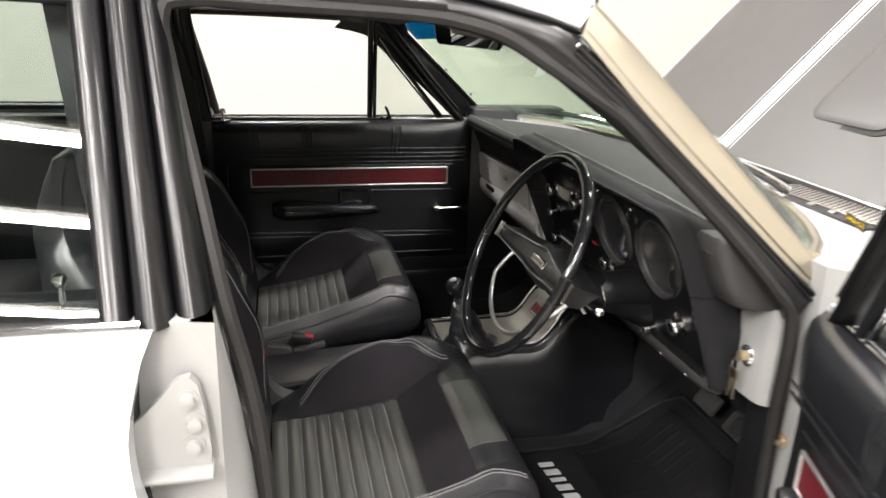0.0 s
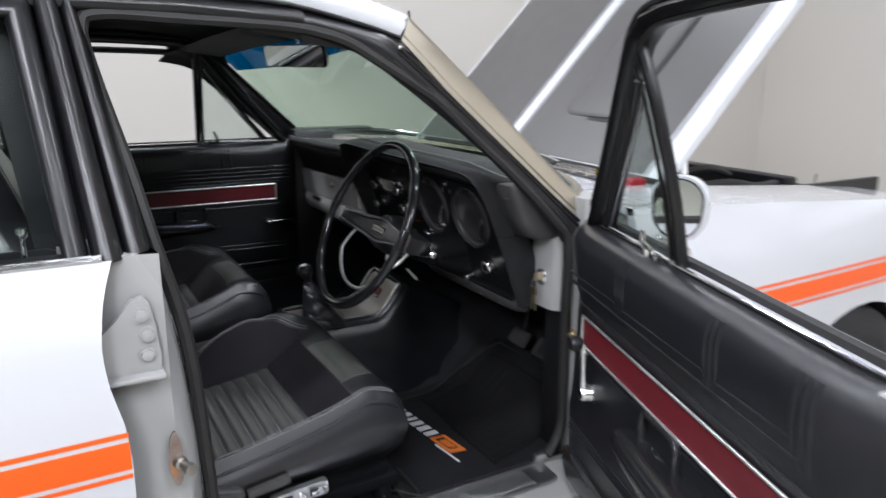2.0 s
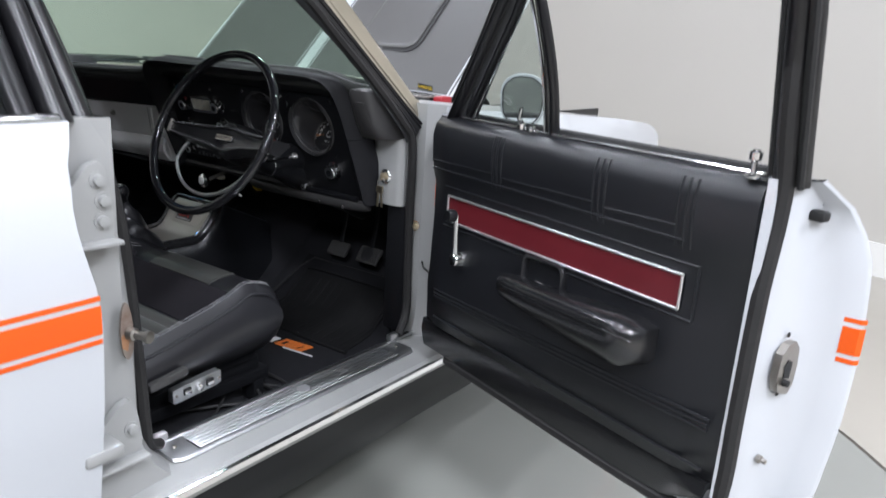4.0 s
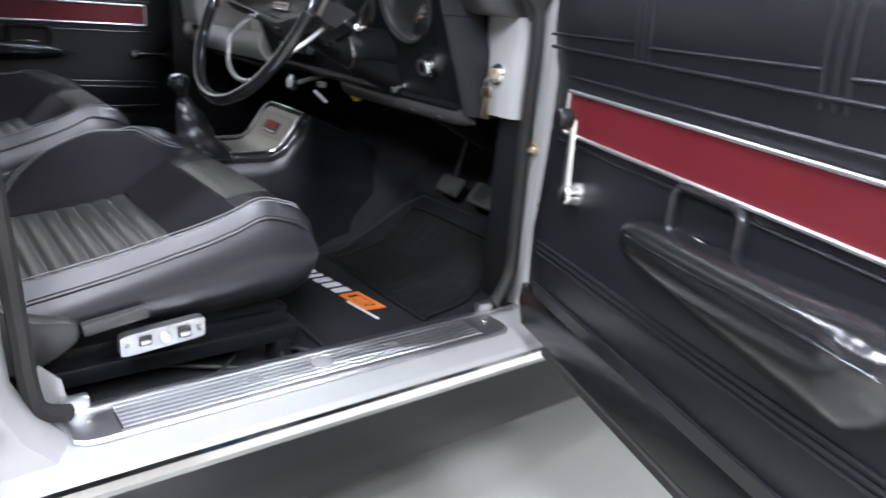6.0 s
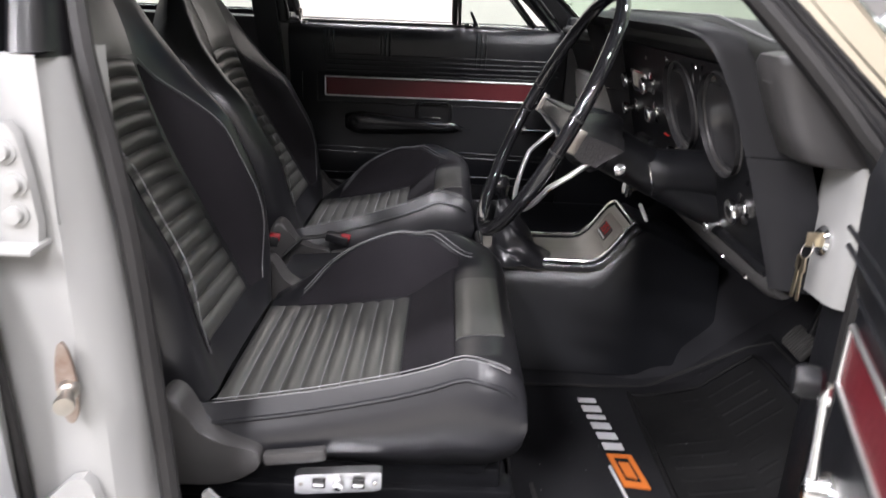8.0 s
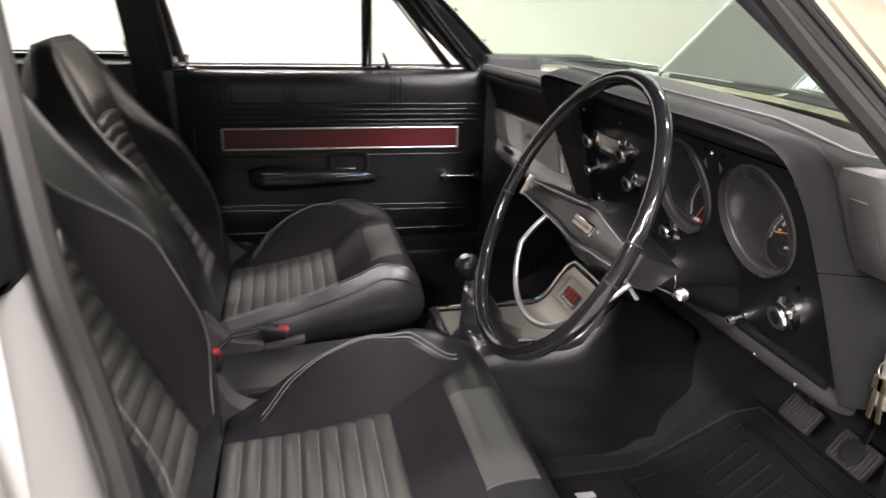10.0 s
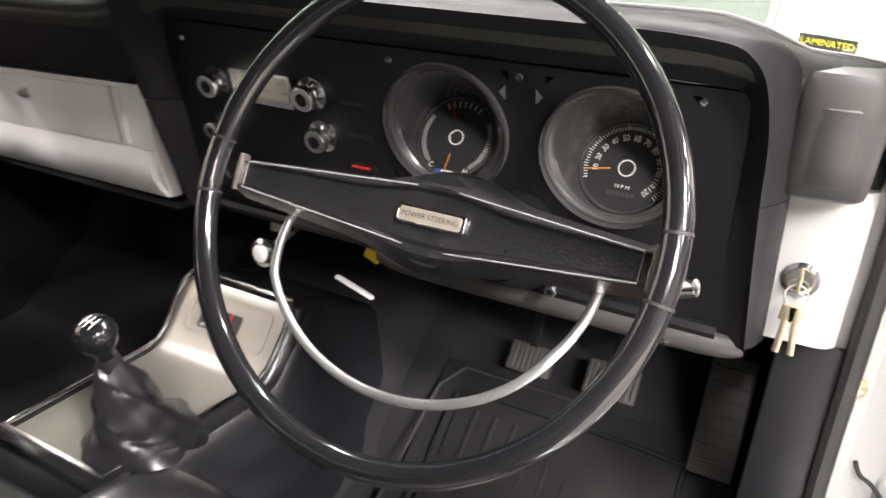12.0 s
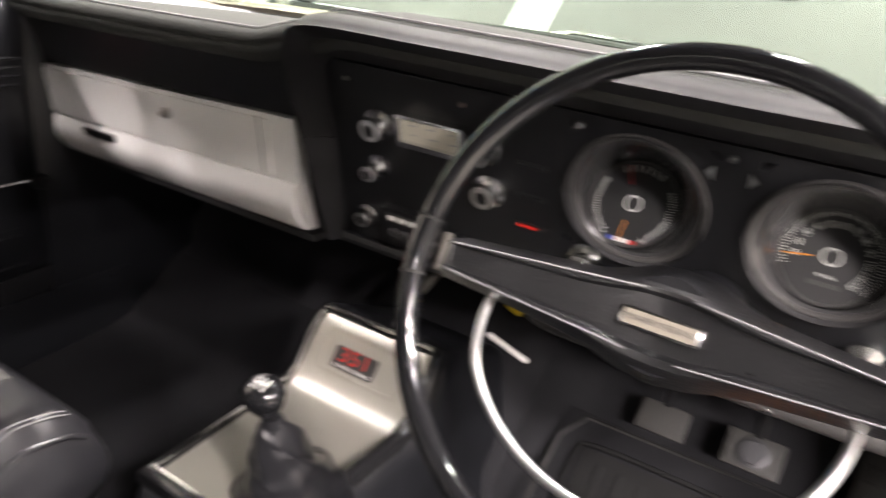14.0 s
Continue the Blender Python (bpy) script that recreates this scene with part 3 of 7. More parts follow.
for s in (0, 1):
    f = side(s)
    e, r, c = curve(EDGEFAR if s else EDGE, 5), curve(RAIL, 5), curve(SCREENEDGE, 5)
    if s:
        c = [p + Vector((-0.035, -0.006, 0.004)) for p in r]
        r = [a.lerp(b, 0.72) for a, b in zip(e, r)]
    rings = []
    for i in range(len(e)):
        mid = e[i].lerp(r[i], 0.55) + Vector((0, -0.010, 0.004))
        lip, back = r[i] + Vector((0.004, 0.004, 0.006)), c[i] + Vector((0.006, 0.004, -0.006))
        if i < 11:
            zd = smooth(r[i].x, DRIP)
            lip, back = Vector((r[i].x, 0.190, zd - 0.003)), Vector((r[i].x, 0.225, zd - 0.004))
        rings.append([f(p) for p in (e[i] + Vector((-0.004, 0.014, -0.008)), e[i], e[i].lerp(mid, 0.5) + Vector((0, -0.004, 0)), mid, r[i] + Vector((0, -0.006, 0.0)), lip, back, e[i] + Vector((0.032, 0.014, 0.006)))])
    if s:
        flange = [[f(p + Vector(d)) for d in ((0.004, 0.0, 0.002), (-0.030, -0.012, -0.034), (-0.030, -0.020, -0.034), (0.004, -0.008, 0.002))] for p in e]
        part("pillar_flange", Geo().loft(flange), BLACK, car, "black pillar flange behind the door frame")
    ap = part("windscreen_pillar", Geo().loft(rings), BLACK, car, "satin black windscreen pillar", angle=50)
    rings = []
    for i in range(10, len(r)):
        d = Vector((0, -0.006, 0.004))
        q = r[i].lerp(c[i], 0.16 * max(0.0, 1 - (i - 10) / 3))
        rings.append([f(p) for p in (q + Vector((0.002, -0.003, 0.003)), q.lerp(c[i], 0.05) + d * 0.8, q.lerp(c[i], 0.22) + d * 0.9, q.lerp(c[i], 0.26) + d * 1.25, q.lerp(c[i], 0.84) + d * 1.3, c[i] + d * 0.9, c[i] + Vector((0.001, 0.001, 0.001)), q + Vector((0.003, 0.004, 0.003)))])
    part("screen_moulding", Geo().loft(rings), WALLTINTED, ap, "stainless windscreen moulding", angle=20)
    for k, rad in ((0.10, 0.0035), (0.30, 0.0028), (0.78, 0.004)):
        bead = [f(p.lerp(q, k) + Vector((0, -0.0105 if k < 0.5 else -0.006, 0.003))) for p, q in zip(r[10:], e[10:])]
        part("pillar_bead", Geo().tube(bead, rad, 8), BLACK, ap, "raised black bead")
    part("roof_end_bead", Geo().tube([f(p) for p in ((0.391, 0.183, 1.283), (0.402, 0.182, 1.300), (0.412, 0.190, 1.317), (0.424, 0.214, 1.332))], 0.0028, 8), RUBBER, ap, "thin dark joint at the roof's corner")
    for p in ((0.384, 0.172, 1.263), (0.546, 0.142, 1.113), (0.64, 0.126, 1.03), (0.728, 0.108, 0.948)):
        sc = Geo().lathe([(0.0, -0.004), (0.0045, -0.004), (0.005, 0.002), (0.003, 0.0045), (0.0, 0.005)], f(p), f((0.4, -1.0, 0.45)) - f((0, 0, 0)), 12)
        part("screw", sc, STEEL, ap)
    rail = []
    for x in (0.20, 0.0, -0.2, -0.5, -0.85, -1.15):
        z = smooth(x, DRIP)
        rail.append([f(p) for p in ((x, 0.182, z - 0.038), (x, 0.172, z - 0.031), (x, 0.171, z - 0.020), (x, 0.180, z - 0.010), (x, 0.192, z - 0.003), (x, 0.24, z - 0.005), (x, 0.215, z - 0.040))])
    part("cant_rail", Geo().loft(rail), BLACK, car, "satin black roof side rail", angle=50)
    gutter = [f((x, 0.184, smooth(x, DRIP) - 0.003)) for x in [lerp(-1.2, 0.392, k / 30) for k in range(31)]]
    part("drip_rail", Geo().tube(gutter, 0.0038, 8), BLACK, car, "black drip rail")
    ring = [(0.005, 0.060, 0.375), (-0.026, 0.045, 0.395), (-0.036, 0.036, 0.44), (-0.040, 0.036, 0.52), (-0.052, 0.040, 0.75), (-0.066, 0.046, 0.86), (-0.090, 0.062, 0.965), (-0.112, 0.10, 1.08), (-0.142, 0.165, 1.22), (-0.150, 0.180, 1.288), (-0.12, 0.184, 1.307), (0.0, 0.184, 1.304), (0.162, 0.182, 1.298), (0.235, 0.180, 1.287), (0.287, 0.177, 1.271), (0.348, 0.171, 1.236), (0.412, 0.163, 1.197), (0.46, 0.155, 1.165), (0.53, 0.143, 1.099), (0.63, 0.122, 1.005), (0.715, 0.105, 0.915), (0.750, 0.10, 0.86), (0.752, 0.10, 0.676), (0.755, 0.098, 0.50), (0.745, 0.090, 0.42), (0.70, 0.075, 0.375)]
    if s:
        ring = [(x - 0.125, y, z) for x, y, z in ring if x < -0.02 and z < 1.23] + [(-0.273, 0.176, 1.262), (-0.245, 0.18, 1.276), (0.18, 0.178, 1.270), (0.28, 0.176, 1.250), (0.363, 0.167, 1.196), (0.553, 0.136, 1.034), (0.700, 0.103, 0.892), (0.742, 0.100, 0.84), (0.752, 0.10, 0.676), (0.755, 0.098, 0.50)]
    seal = Geo().tube([f(p) for p in curve(ring, 4)], 0.011, 8)
    part("door_seal", seal, SEAL, car, "dark rubber door opening seal")
    # hinge pillar at the front of the opening
    rings = []
    for k in range(11):
        z = 0.34 + 0.62 * k / 10
        fl = -0.06 * max(0.0, (0.45 - z) / 0.11) ** 2
        rings.append([f(p) for p in ((0.775, 0.16, z), (0.768, 0.10, z), (0.770 + fl * 0.4, 0.075, z), (0.79 + fl * 0.4, 0.055, z), (0.81, 0.02, z), (0.815, -0.02, z), (0.86, -0.02, z), (0.86, 0.16, z))])
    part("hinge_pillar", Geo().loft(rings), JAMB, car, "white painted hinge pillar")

# roof
grid, under = [], []
half = [(0.186, 0.0), (0.183, 0.010), (0.187, 0.022), (0.200, 0.034), (0.225, 0.045), (0.28, 0.057), (0.38, 0.068), (0.52, 0.077), (0.70, 0.082)]
cross = half + [(YC, 0.084)] + [(2 * YC - y, h) for y, h in reversed(half)]
for i in range(25):
    t = (i / 24) ** 1.5
    row, low = [], []
    for y, h in cross:
        u = (y - 0.186) / (2 * YC - 0.372)
        xf = 0.393 + 0.62 * h + 0.05 * (1 - (2 * u - 1) ** 2)
        xd = lerp(0.393, -1.22, t)
        zd = smooth(xd, DRIP)
        row.append(Vector((lerp(xf, -1.22, t), y, zd + h * lerp(0.93, 1.0, min(1.0, 5 * t)))))
        low.append(Vector((lerp(xf, -1.22, t) - 0.03, lerp(0.235, 1.565, u), zd - 0.026 + h * 0.9)))
    grid.append(row)
    under.append(low)
roof = part("roof", Geo().shell(grid, lambda p, i, j: p - Vector((0, 0.012 * (p.y - YC) / 0.7, 0.006))), WHITE, car)
part("headliner", Geo().shell(under, lambda p, i, j: p + Vector((0, 0, 0.012))), HEADLINER, roof, "dark grey headliner")

# windscreen
def screen_at(u, v):
    c = curve(SCREENEDGE, 8)[16:33]
    k = v * 16
    i = min(15, int(k))
    p = c[16 - i].lerp(c[15 - i], k - i)
    bow = lerp(0.26, 0.075, v) * (1 - (2 * u - 1) ** 2) ** 0.8
    wrap = max(0.0, (u - 0.82) / 0.18) ** 2
    return Vector((p.x + bow - 0.078 * wrap, lerp(p.y + 0.004, 2 * YC - p.y - 0.01, u) + 0.020 * wrap, p.z + 0.022 * (1 - (2 * u - 1) ** 2) * v))


def band(u):
    """How far up the screen its tinted band begins."""
    return 0.80 - 0.15 * max(0.0, (u - 0.45) / 0.55)


g = Geo().shell([[screen_at(i / 24, band(i / 24) * j / 10) for j in range(11)] for i in range(25)], lambda p, i, j: p - Vector((0.003, 0, 0.003)))
screen = part("windscreen", g, SCREEN, car, "green-tinted laminated windscreen")
screen.visible_shadow = False
g = Geo().shell([[screen_at(i / 24, lerp(band(i / 24), 1.0, j / 3)) for j in range(4)] for i in range(25)], lambda p, i, j: p - Vector((0.003, 0, 0.003)))
part("sunshade_band", g, BLUEBAND, screen, "blue tinted band along the screen's top").visible_shadow = False
g = Geo()
g.tube([screen_at(i / 24, 1.0) + Vector((-0.006, 0, 0.004)) for i in range(1, 24)], 0.011, 8)
g.tube([screen_at(i / 24, 0.0) + Vector((0.004, 0, 0.0)) for i in range(25)], 0.010, 8)
part("screen_surround", g, WALLTINTED, screen, "stainless screen surround")

# rear screen, boot lid, tail panel
rear = [[Vector((lerp(-1.22, -1.62, j / 6) - 0.05 * (1 - (2 * i / 12 - 1) ** 2), lerp(0.24 - 0.05 * j / 6, 1.56 + 0.05 * j / 6, i / 12), lerp(1.315, 0.97, j / 6) + 0.03 * (1 - (2 * i / 12 - 1) ** 2) * (1 - j / 6))) for j in range(7)] for i in range(13)]
part("rear_screen", Geo().shell(rear, lambda p, i, j: p - Vector((-0.003, 0, 0.003))), GLASS, car, "clear rear screen").visible_shadow = False
for s in (0, 1):
    f = side(s)
    rp = [[f((lerp(-1.10, -1.22, t) if k == 0 else lerp(-1.75, -1.24, t), lerp(0.0, 0.215, t), lerp(0.965, 1.32, t))) for t in (0, 0.33, 0.66, 1)] for k in (0, 1)]
    part("rear_pillar", Geo().shell(rp, lambda p, i, j: p + Vector((0, 0.03 if s == 0 else -0.03, 0))), WHITE, car)
boot = [[Vector((lerp(-1.62, -2.40, i / 8), lerp(0.04, 1.76, j / 10), lerp(0.968, 0.885, i / 8) + 0.02 * (1 - (2 * j / 10 - 1) ** 2))) for j in range(11)] for i in range(9)]
part("boot_lid", Geo().shell(boot, lambda p, i, j: p - Vector((0, 0, 0.02))), WHITE, car)
part("tail_panel", Geo().rbox((-2.40, YC, 0.60), (0.04, 1.70, 0.56), 0.015), WHITE, car)
part("rear_bumper", Geo().rbox((-2.46, YC, 0.48), (0.09, 1.80, 0.11), 0.03), CHROME, car, "chrome rear bumper")
part("front_panel", Geo().rbox((2.10, YC, 0.62), (0.04, 1.30, 0.42), 0.015), BLACK, car, "black front grille panel")
part("front_bumper", Geo().rbox((2.20, YC, 0.44), (0.09, 1.82, 0.11), 0.03), CHROME, car, "chrome front bumper")

# cowl, engine bay
cowl = []
for i in range(25):
    y = lerp(0.17, 1.63, i / 24)
    t = i / 24
    x0 = screen_at(t, 0).x + 0.012
    cowl.append([Vector((lerp(x0, 1.16, k / 4), y, lerp(0.952, 0.938, k / 4))) for k in range(5)])
ck = part("cowl", Geo().shell(cowl, lambda p, i, j: p - Vector((0, 0, 0.012))), WHITE, car)
slots = Geo()
for i in range(34):
    y = 0.42 + i * 0.012
    slots.rbox((1.115, y, 0.9425), (0.05, 0.005, 0.003), 0.001, 1)
part("vent_grille", slots, RUBBER, ck, "black cowl vent slots")
bay = Geo().box(1.17, 2.08, 0.21, 1.59, 0.50, 0.52)
bay.box(1.165, 1.18, 0.21, 1.59, 0.50, 0.93)
bay.box(1.18, 2.08, 0.205, 0.22, 0.52, 0.90)
bay.box(1.18, 2.08, 1.58, 1.595, 0.52, 0.90)
bay.box(2.06, 2.08, 0.21, 1.59, 0.52, 0.84)
eb = part("engine_bay", bay, BLACK, car, "black engine bay")
eng = Geo().rbox((1.55, YC, 0.70), (0.62, 0.46, 0.30), 0.03)
eng.rbox((1.52, YC, 0.90), (0.36, 0.36, 0.06), 0.025)
eng.rbox((1.55, 0.70, 0.80), (0.5, 0.10, 0.10), 0.03)
eng.rbox((1.55, 1.10, 0.80), (0.5, 0.10, 0.10), 0.03)
part("engine", eng, RUBBER, eb, "dark engine with air cleaner")
hoses = Geo().tube(curve([(1.25, 0.35, 0.88), (1.5, 0.32, 0.90), (1.75, 0.40, 0.86), (2.0, 0.5, 0.84)], 6), 0.018, 10)
hoses.tube(curve([(1.3, 0.45, 0.90), (1.55, 0.44, 0.93), (1.8, 0.55, 0.88)], 6), 0.012, 8)
part("hose", hoses, RUBBER, eb)
radiator = Geo().rbox((2.0, YC, 0.70), (0.07, 0.9, 0.34), 0.01)
part("radiator", radiator, PLASTIC, eb)

# bonnet, raised on its hinges
HX, HZ, HA = 1.147, 0.952, radians(45.8)
hood_put = lambda sx, y, d: Vector((HX + sx * math.cos(HA) - d * math.sin(HA), y, HZ + sx * math.sin(HA) + d * math.cos(HA)))


def hood_sheet(s0, s1, y0, y1, d0, d1, ns=12, ny=8):
    crown = lambda sx, y: 0.02 * (1 - ((y - YC) / 0.69) ** 2) - 0.03 * max(0, (sx - 0.75) / 0.25) ** 2
    grid = [[hood_put(lerp(s0, s1, i / ns), lerp(y0, y1, j / ny), d1 + crown(lerp(s0, s1, i / ns), lerp(y0, y1, j / ny))) for j in range(ny + 1)] for i in range(ns + 1)]
    nrm = hood_put(0, 0, 1) - hood_put(0, 0, 0)
    return Geo().shell(grid, lambda p, i, j: p - nrm * (d1 - d0))


bonnet = part("bonnet", hood_sheet(0.0, 1.0, 0.215, 1.565, -0.02, 0.0, 14, 16), WHITE, car, "raised white bonnet")
for y0, y1 in ((0.289, 0.894), (0.97, 1.535)):
    part("bonnet_stripe", hood_sheet(0.003, 0.985, y0, y1, 0.0006, 0.002, 12, 8), HOODGREY, bonnet, "satin dark grey bonnet stripe")
for y in (0.279, 0.904, 0.960, 1.545):
    part("pinstripe", hood_sheet(0.003, 0.985, y - 0.0025, y + 0.0025, 0.0006, 0.0018, 12, 1), HOODGREY, bonnet)
part("bonnet_edge_seal", Geo().tube([hood_put(-0.002, lerp(0.225, 1.555, k / 10), -0.011 + 0.02 * (1 - ((lerp(0.225, 1.555, k / 10) - YC) / 0.69) ** 2)) for k in range(11)], 0.0115, 8), RUBBER, bonnet, "dark seal along the bonnet's rear edge")
scoop = Geo()
lay = [rounded(0.165 - gx, 0.80 + gx, 0.505 - gx, 0.760 + gx, 0.045, 5) for gx in (0.0, 0.0, -0.006, -0.016)]
scoop.loft([[hood_put(a, b, h + 0.016) for a, b in o] for o, h in zip(lay, (0.0, 0.006, 0.009, 0.010))])
part("bonnet_scoop", scoop, HOODGREY, bonnet, "low dark grey bonnet scoop")
gap = Geo().loft([[hood_put(a, b, h + 0.012) for a, b in rounded(0.152, 0.812, 0.492, 0.772, 0.050, 5)] for h in (0.0, 0.007)])
part("scoop_seal", gap, RUBBER, bonnet, "black seal round the scoop")
for y in (0.30, 1.50):
    h = Geo().rbox((1.20, y, 0.93), (0.16, 0.012, 0.05), 0.004)
    part("bonnet_hinge", h, STEEL, bonnet)
stay = Geo().tube([(1.243, 0.235, 0.90), (1.225, 0.235, 1.02)], 0.011, 10)
part("bonnet_stay", stay, SKIRT, bonnet, "white bonnet stay")

# ---- front doors ----
def door_frame_of(o, u, w):
    o, u, w = Vector(o), Vector(u).normalized(), Vector(w).normalized()
    return lambda a, d, z: o + u * a + w * d + Vector((0, 0, z))


def window_w(z):
    return interp(z, [(0.94, 0.035), (1.31, -0.055)])


def front_door(name, label, put, crank_up, outer, wide=1.0):
    """a runs from the hinge to the lock, d outwards from the trim's face, z up; wide: how much longer the trim's fittings are."""
    door = part(name, door_shell(put, outer), WHITE if outer else JAMB, car, label, angle=50)
    # padded trim: a flat board with a rolled top
    prof = [(0.006, 0.462), (-0.004, 0.468), (-0.008, 0.56), (-0.004, 0.60), (0.0, 0.72), (0.0, 0.80), (-0.006, 0.815), (-0.014, 0.86), (-0.016, 0.905), (-0.010, 0.930), (0.004, 0.944), (0.022, 0.948), (0.03, 0.94), (0.03, 0.462)]
    rings = []
    for k in range(13):
        a = lerp(-0.085, 0.712, k / 12) + (0.055 * k / 12 if not outer else 0.0)
        end = 0.018 * (max(0, (0.06 - (a + 0.085)) / 0.06) ** 2 + (1.0 if k == 12 else 0.0))
        rings.append([put(a, d + end * (1 if d < 0.02 else 0), z) for d, z in prof])
    trim = part("trim_panel", Geo().loft(rings), VINYL, door, "black vinyl door trim with embossed panels", angle=60)
    kick = Geo().loft([[put(a, d, z) for d, z in ((0.004, 0.466), (0.0, 0.44), (0.010, 0.395 + 0.05 * max(0, (a - 0.6) / 0.1) ** 2), (0.03, 0.39 + 0.05 * max(0, (a - 0.6) / 0.1) ** 2), (0.03, 0.466))] for a in [lerp(-0.085, 0.708, k / 10) for k in range(11)]])
    part("kick_panel", kick, ARMREST, door, "black lower kick panel")
    # embossed welts
    welt = Geo()
    for a0, a1 in ((-0.06, 0.147), (0.179, 0.418), (0.450, 0.591)) if outer else ():
        welt.tube([put(a0, -0.0122, 0.853), put(a1, -0.0122, 0.857)], 0.0024, 8)
    for z, d in ((0.836, -0.0095),) if outer else ((0.858, -0.0127), (0.842, -0.0103), (0.828, -0.0082), (0.812, -0.0050)):
        welt.tube([put(-0.06, d, z), put(0.61 * wide, d, z)], 0.0026, 8)
    for z, d in ((0.566, -0.0074), (0.5575, -0.0078), (0.549, -0.0076)) if outer else ((0.572, -0.0070), (0.557, -0.0076)):
        welt.tube([put(-0.03, d, z - 0.010), put(0.700, d, z + (0.009 if outer else 0.002))], 0.0028, 8)
    welt.tube([put(-0.03, -0.0050, 0.489), put(0.700, -0.0050, 0.489)], 0.0032, 8)
    for a in (0.163, 0.434, 0.607) if outer else (0.178, 0.470, 0.640):
        for k in (-0.0135, 0.0, 0.0135):
            welt.tube([put(a + k, -0.0055, 0.825), put(a + k, -0.0095, 0.846), put(a + k, -0.0148, 0.88), put(a + k, -0.0140, 0.91), put(a + k, -0.0078, 0.932)], 0.0032, 8)
    for z in (0.800, 0.712):
        welt.tube([put(-0.02, -0.0006, z), put(0.639 * wide, -0.0006, z)], 0.0025, 6)
    welt.tube([put(0.639 * wide, -0.0006, 0.712), put(0.639 * wide, -0.0006, 0.80)], 0.0025, 6)
    part("welt", welt, VINYL, trim)
    # maroon strip in a bright frame
    z0, z1 = (0.728, 0.780) if outer else (0.735, 0.788)
    long = 0.612 * wide
    part("strip_insert", Geo().add([], []).prism([(0, z0), (long, z0), (long, z1), (0, z1)], lambda a, b, d: put(a, d, b), -0.004, 0.003), MAROON, trim, "maroon insert strip")
    fr = [(-0.002, z0 - 0.002), (0.30, z0 - 0.002), (long + 0.002, z0 - 0.002), (long + 0.002, z1 + 0.002), (0.30, z1 + 0.002), (-0.002, z1 + 0.002)]
    bead = Geo()
    for k in range(6):
        bead.tube([put(fr[k][0], -0.005, fr[k][1]), put(fr[(k + 1) % 6][0], -0.005, fr[(k + 1) % 6][1])], 0.0028, 10)
    part("strip_frame", bead, BRIGHT, trim, "chrome strip frame")
    # armrest with a grip
    rings = []
    for t in [k / 14 for k in range(15)]:
        a = lerp(0.195, 0.585, t) if outer else lerp(0.225, 0.590, t)
        deep = interp(t, [(0, 0.014), (0.06, 0.040), (0.3, 0.052), (0.7, 0.068), (0.93, 0.074), (0.985, 0.066), (1, 0.046)])
        hi = interp(t, [(0, 0.656), (0.06, 0.671), (0.5, 0.684), (0.9, 0.697), (1, 0.684)])
        lo = interp(t, [(0, 0.632), (0.06, 0.621), (0.5, 0.612), (0.9, 0.607), (1, 0.624)])
        if not outer:
            hi, lo, deep = hi - 0.006, lo + 0.010, deep * 0.72
        rings.append([put(a, 0.004, hi - 0.004), put(a, -deep * 0.5, hi), put(a, -deep * 0.85, hi - 0.003), put(a, -deep, hi - 0.014), put(a, -deep * 0.97, lerp(hi, lo, 0.6)), put(a, -deep * 0.78, lo + 0.006), put(a, -deep * 0.4, lo), put(a, 0.004, lo + 0.006)])
    arm = part("armrest", Geo().loft(rings), ARMREST, door, "padded black armrest", angle=60)
    st = Geo().tube([put(lerp(0.20, 0.58, k / 10), -interp(k / 10, [(0, 0.014), (0.06, 0.040), (0.3, 0.052), (0.7, 0.068), (0.93, 0.080), (1, 0.062)]) - 0.0005, interp(k / 10, [(0, 0.644), (0.06, 0.655), (0.9, 0.676), (1, 0.668)])) for k in range(11)], 0.0014, 6)
    part("seam", st, ARMREST, arm)
    # pull handle recess
    o = rounded(0.258, 0.374, 0.660, 0.726, 0.020, 4)
    i = rounded(0.269, 0.363, 0.666, 0.717, 0.012, 4)
    part("release_surround", Geo().ring(o, i, lambda a, b, d: put(a, d, b), -0.010, 0.004), ARMREST, door, "black release surround")
    part("release_rim", Geo().tube([put(a, -0.010, b) for a, b in rounded(0.2635, 0.3685, 0.6635, 0.7215, 0.016, 5)], 0.0042, 8, True), ARMREST, door, "glossy rounded rim")
    part("release_well", Geo().prism(i, lambda a, b, d: put(a, d, b), 0.0005, 0.002), DIAL, door)
    lever = Geo().tube([put(0.295, -0.002, 0.674), put(0.325, -0.012, 0.676), put(0.352, -0.004, 0.674)], 0.0035, 8)
    part("release_lever", lever, CHROME, door, "chrome release lever")
    # window crank
    pa, pz = (0.054, 0.652) if outer else (0.034, 0.650)
    ka, kz = (0.061, 0.754) if crank_up else (-0.058, 0.652)
    ax = put(0, -1, 0) - put(0, 0, 0)
    g = Geo().lathe([(0.0, 0.0), (0.017, 0.0), (0.017, 0.010), (0.015, 0.013), (0.0155, 0.020), (0.012, 0.026), (0.0, 0.027)], put(pa, 0.0, pz), ax, 20)
    g.tube([put(pa, -0.020, pz), put(lerp(pa, ka, 0.5), -0.024, lerp(pz, kz, 0.5)), put(ka, -0.028, kz)], [0.0075, 0.0055, 0.006], 10, flat=0.7)
    part("window_crank", g, CHROME, door, "chrome window crank")
    part("crank_knob", Geo().lathe([(0.0, 0.0), (0.008, 0.0), (0.013, 0.004), (0.014, 0.016), (0.011, 0.022), (0.0, 0.023)], put(ka, -0.030, kz), ax, 18), PLASTIC, door, "dark crank knob")
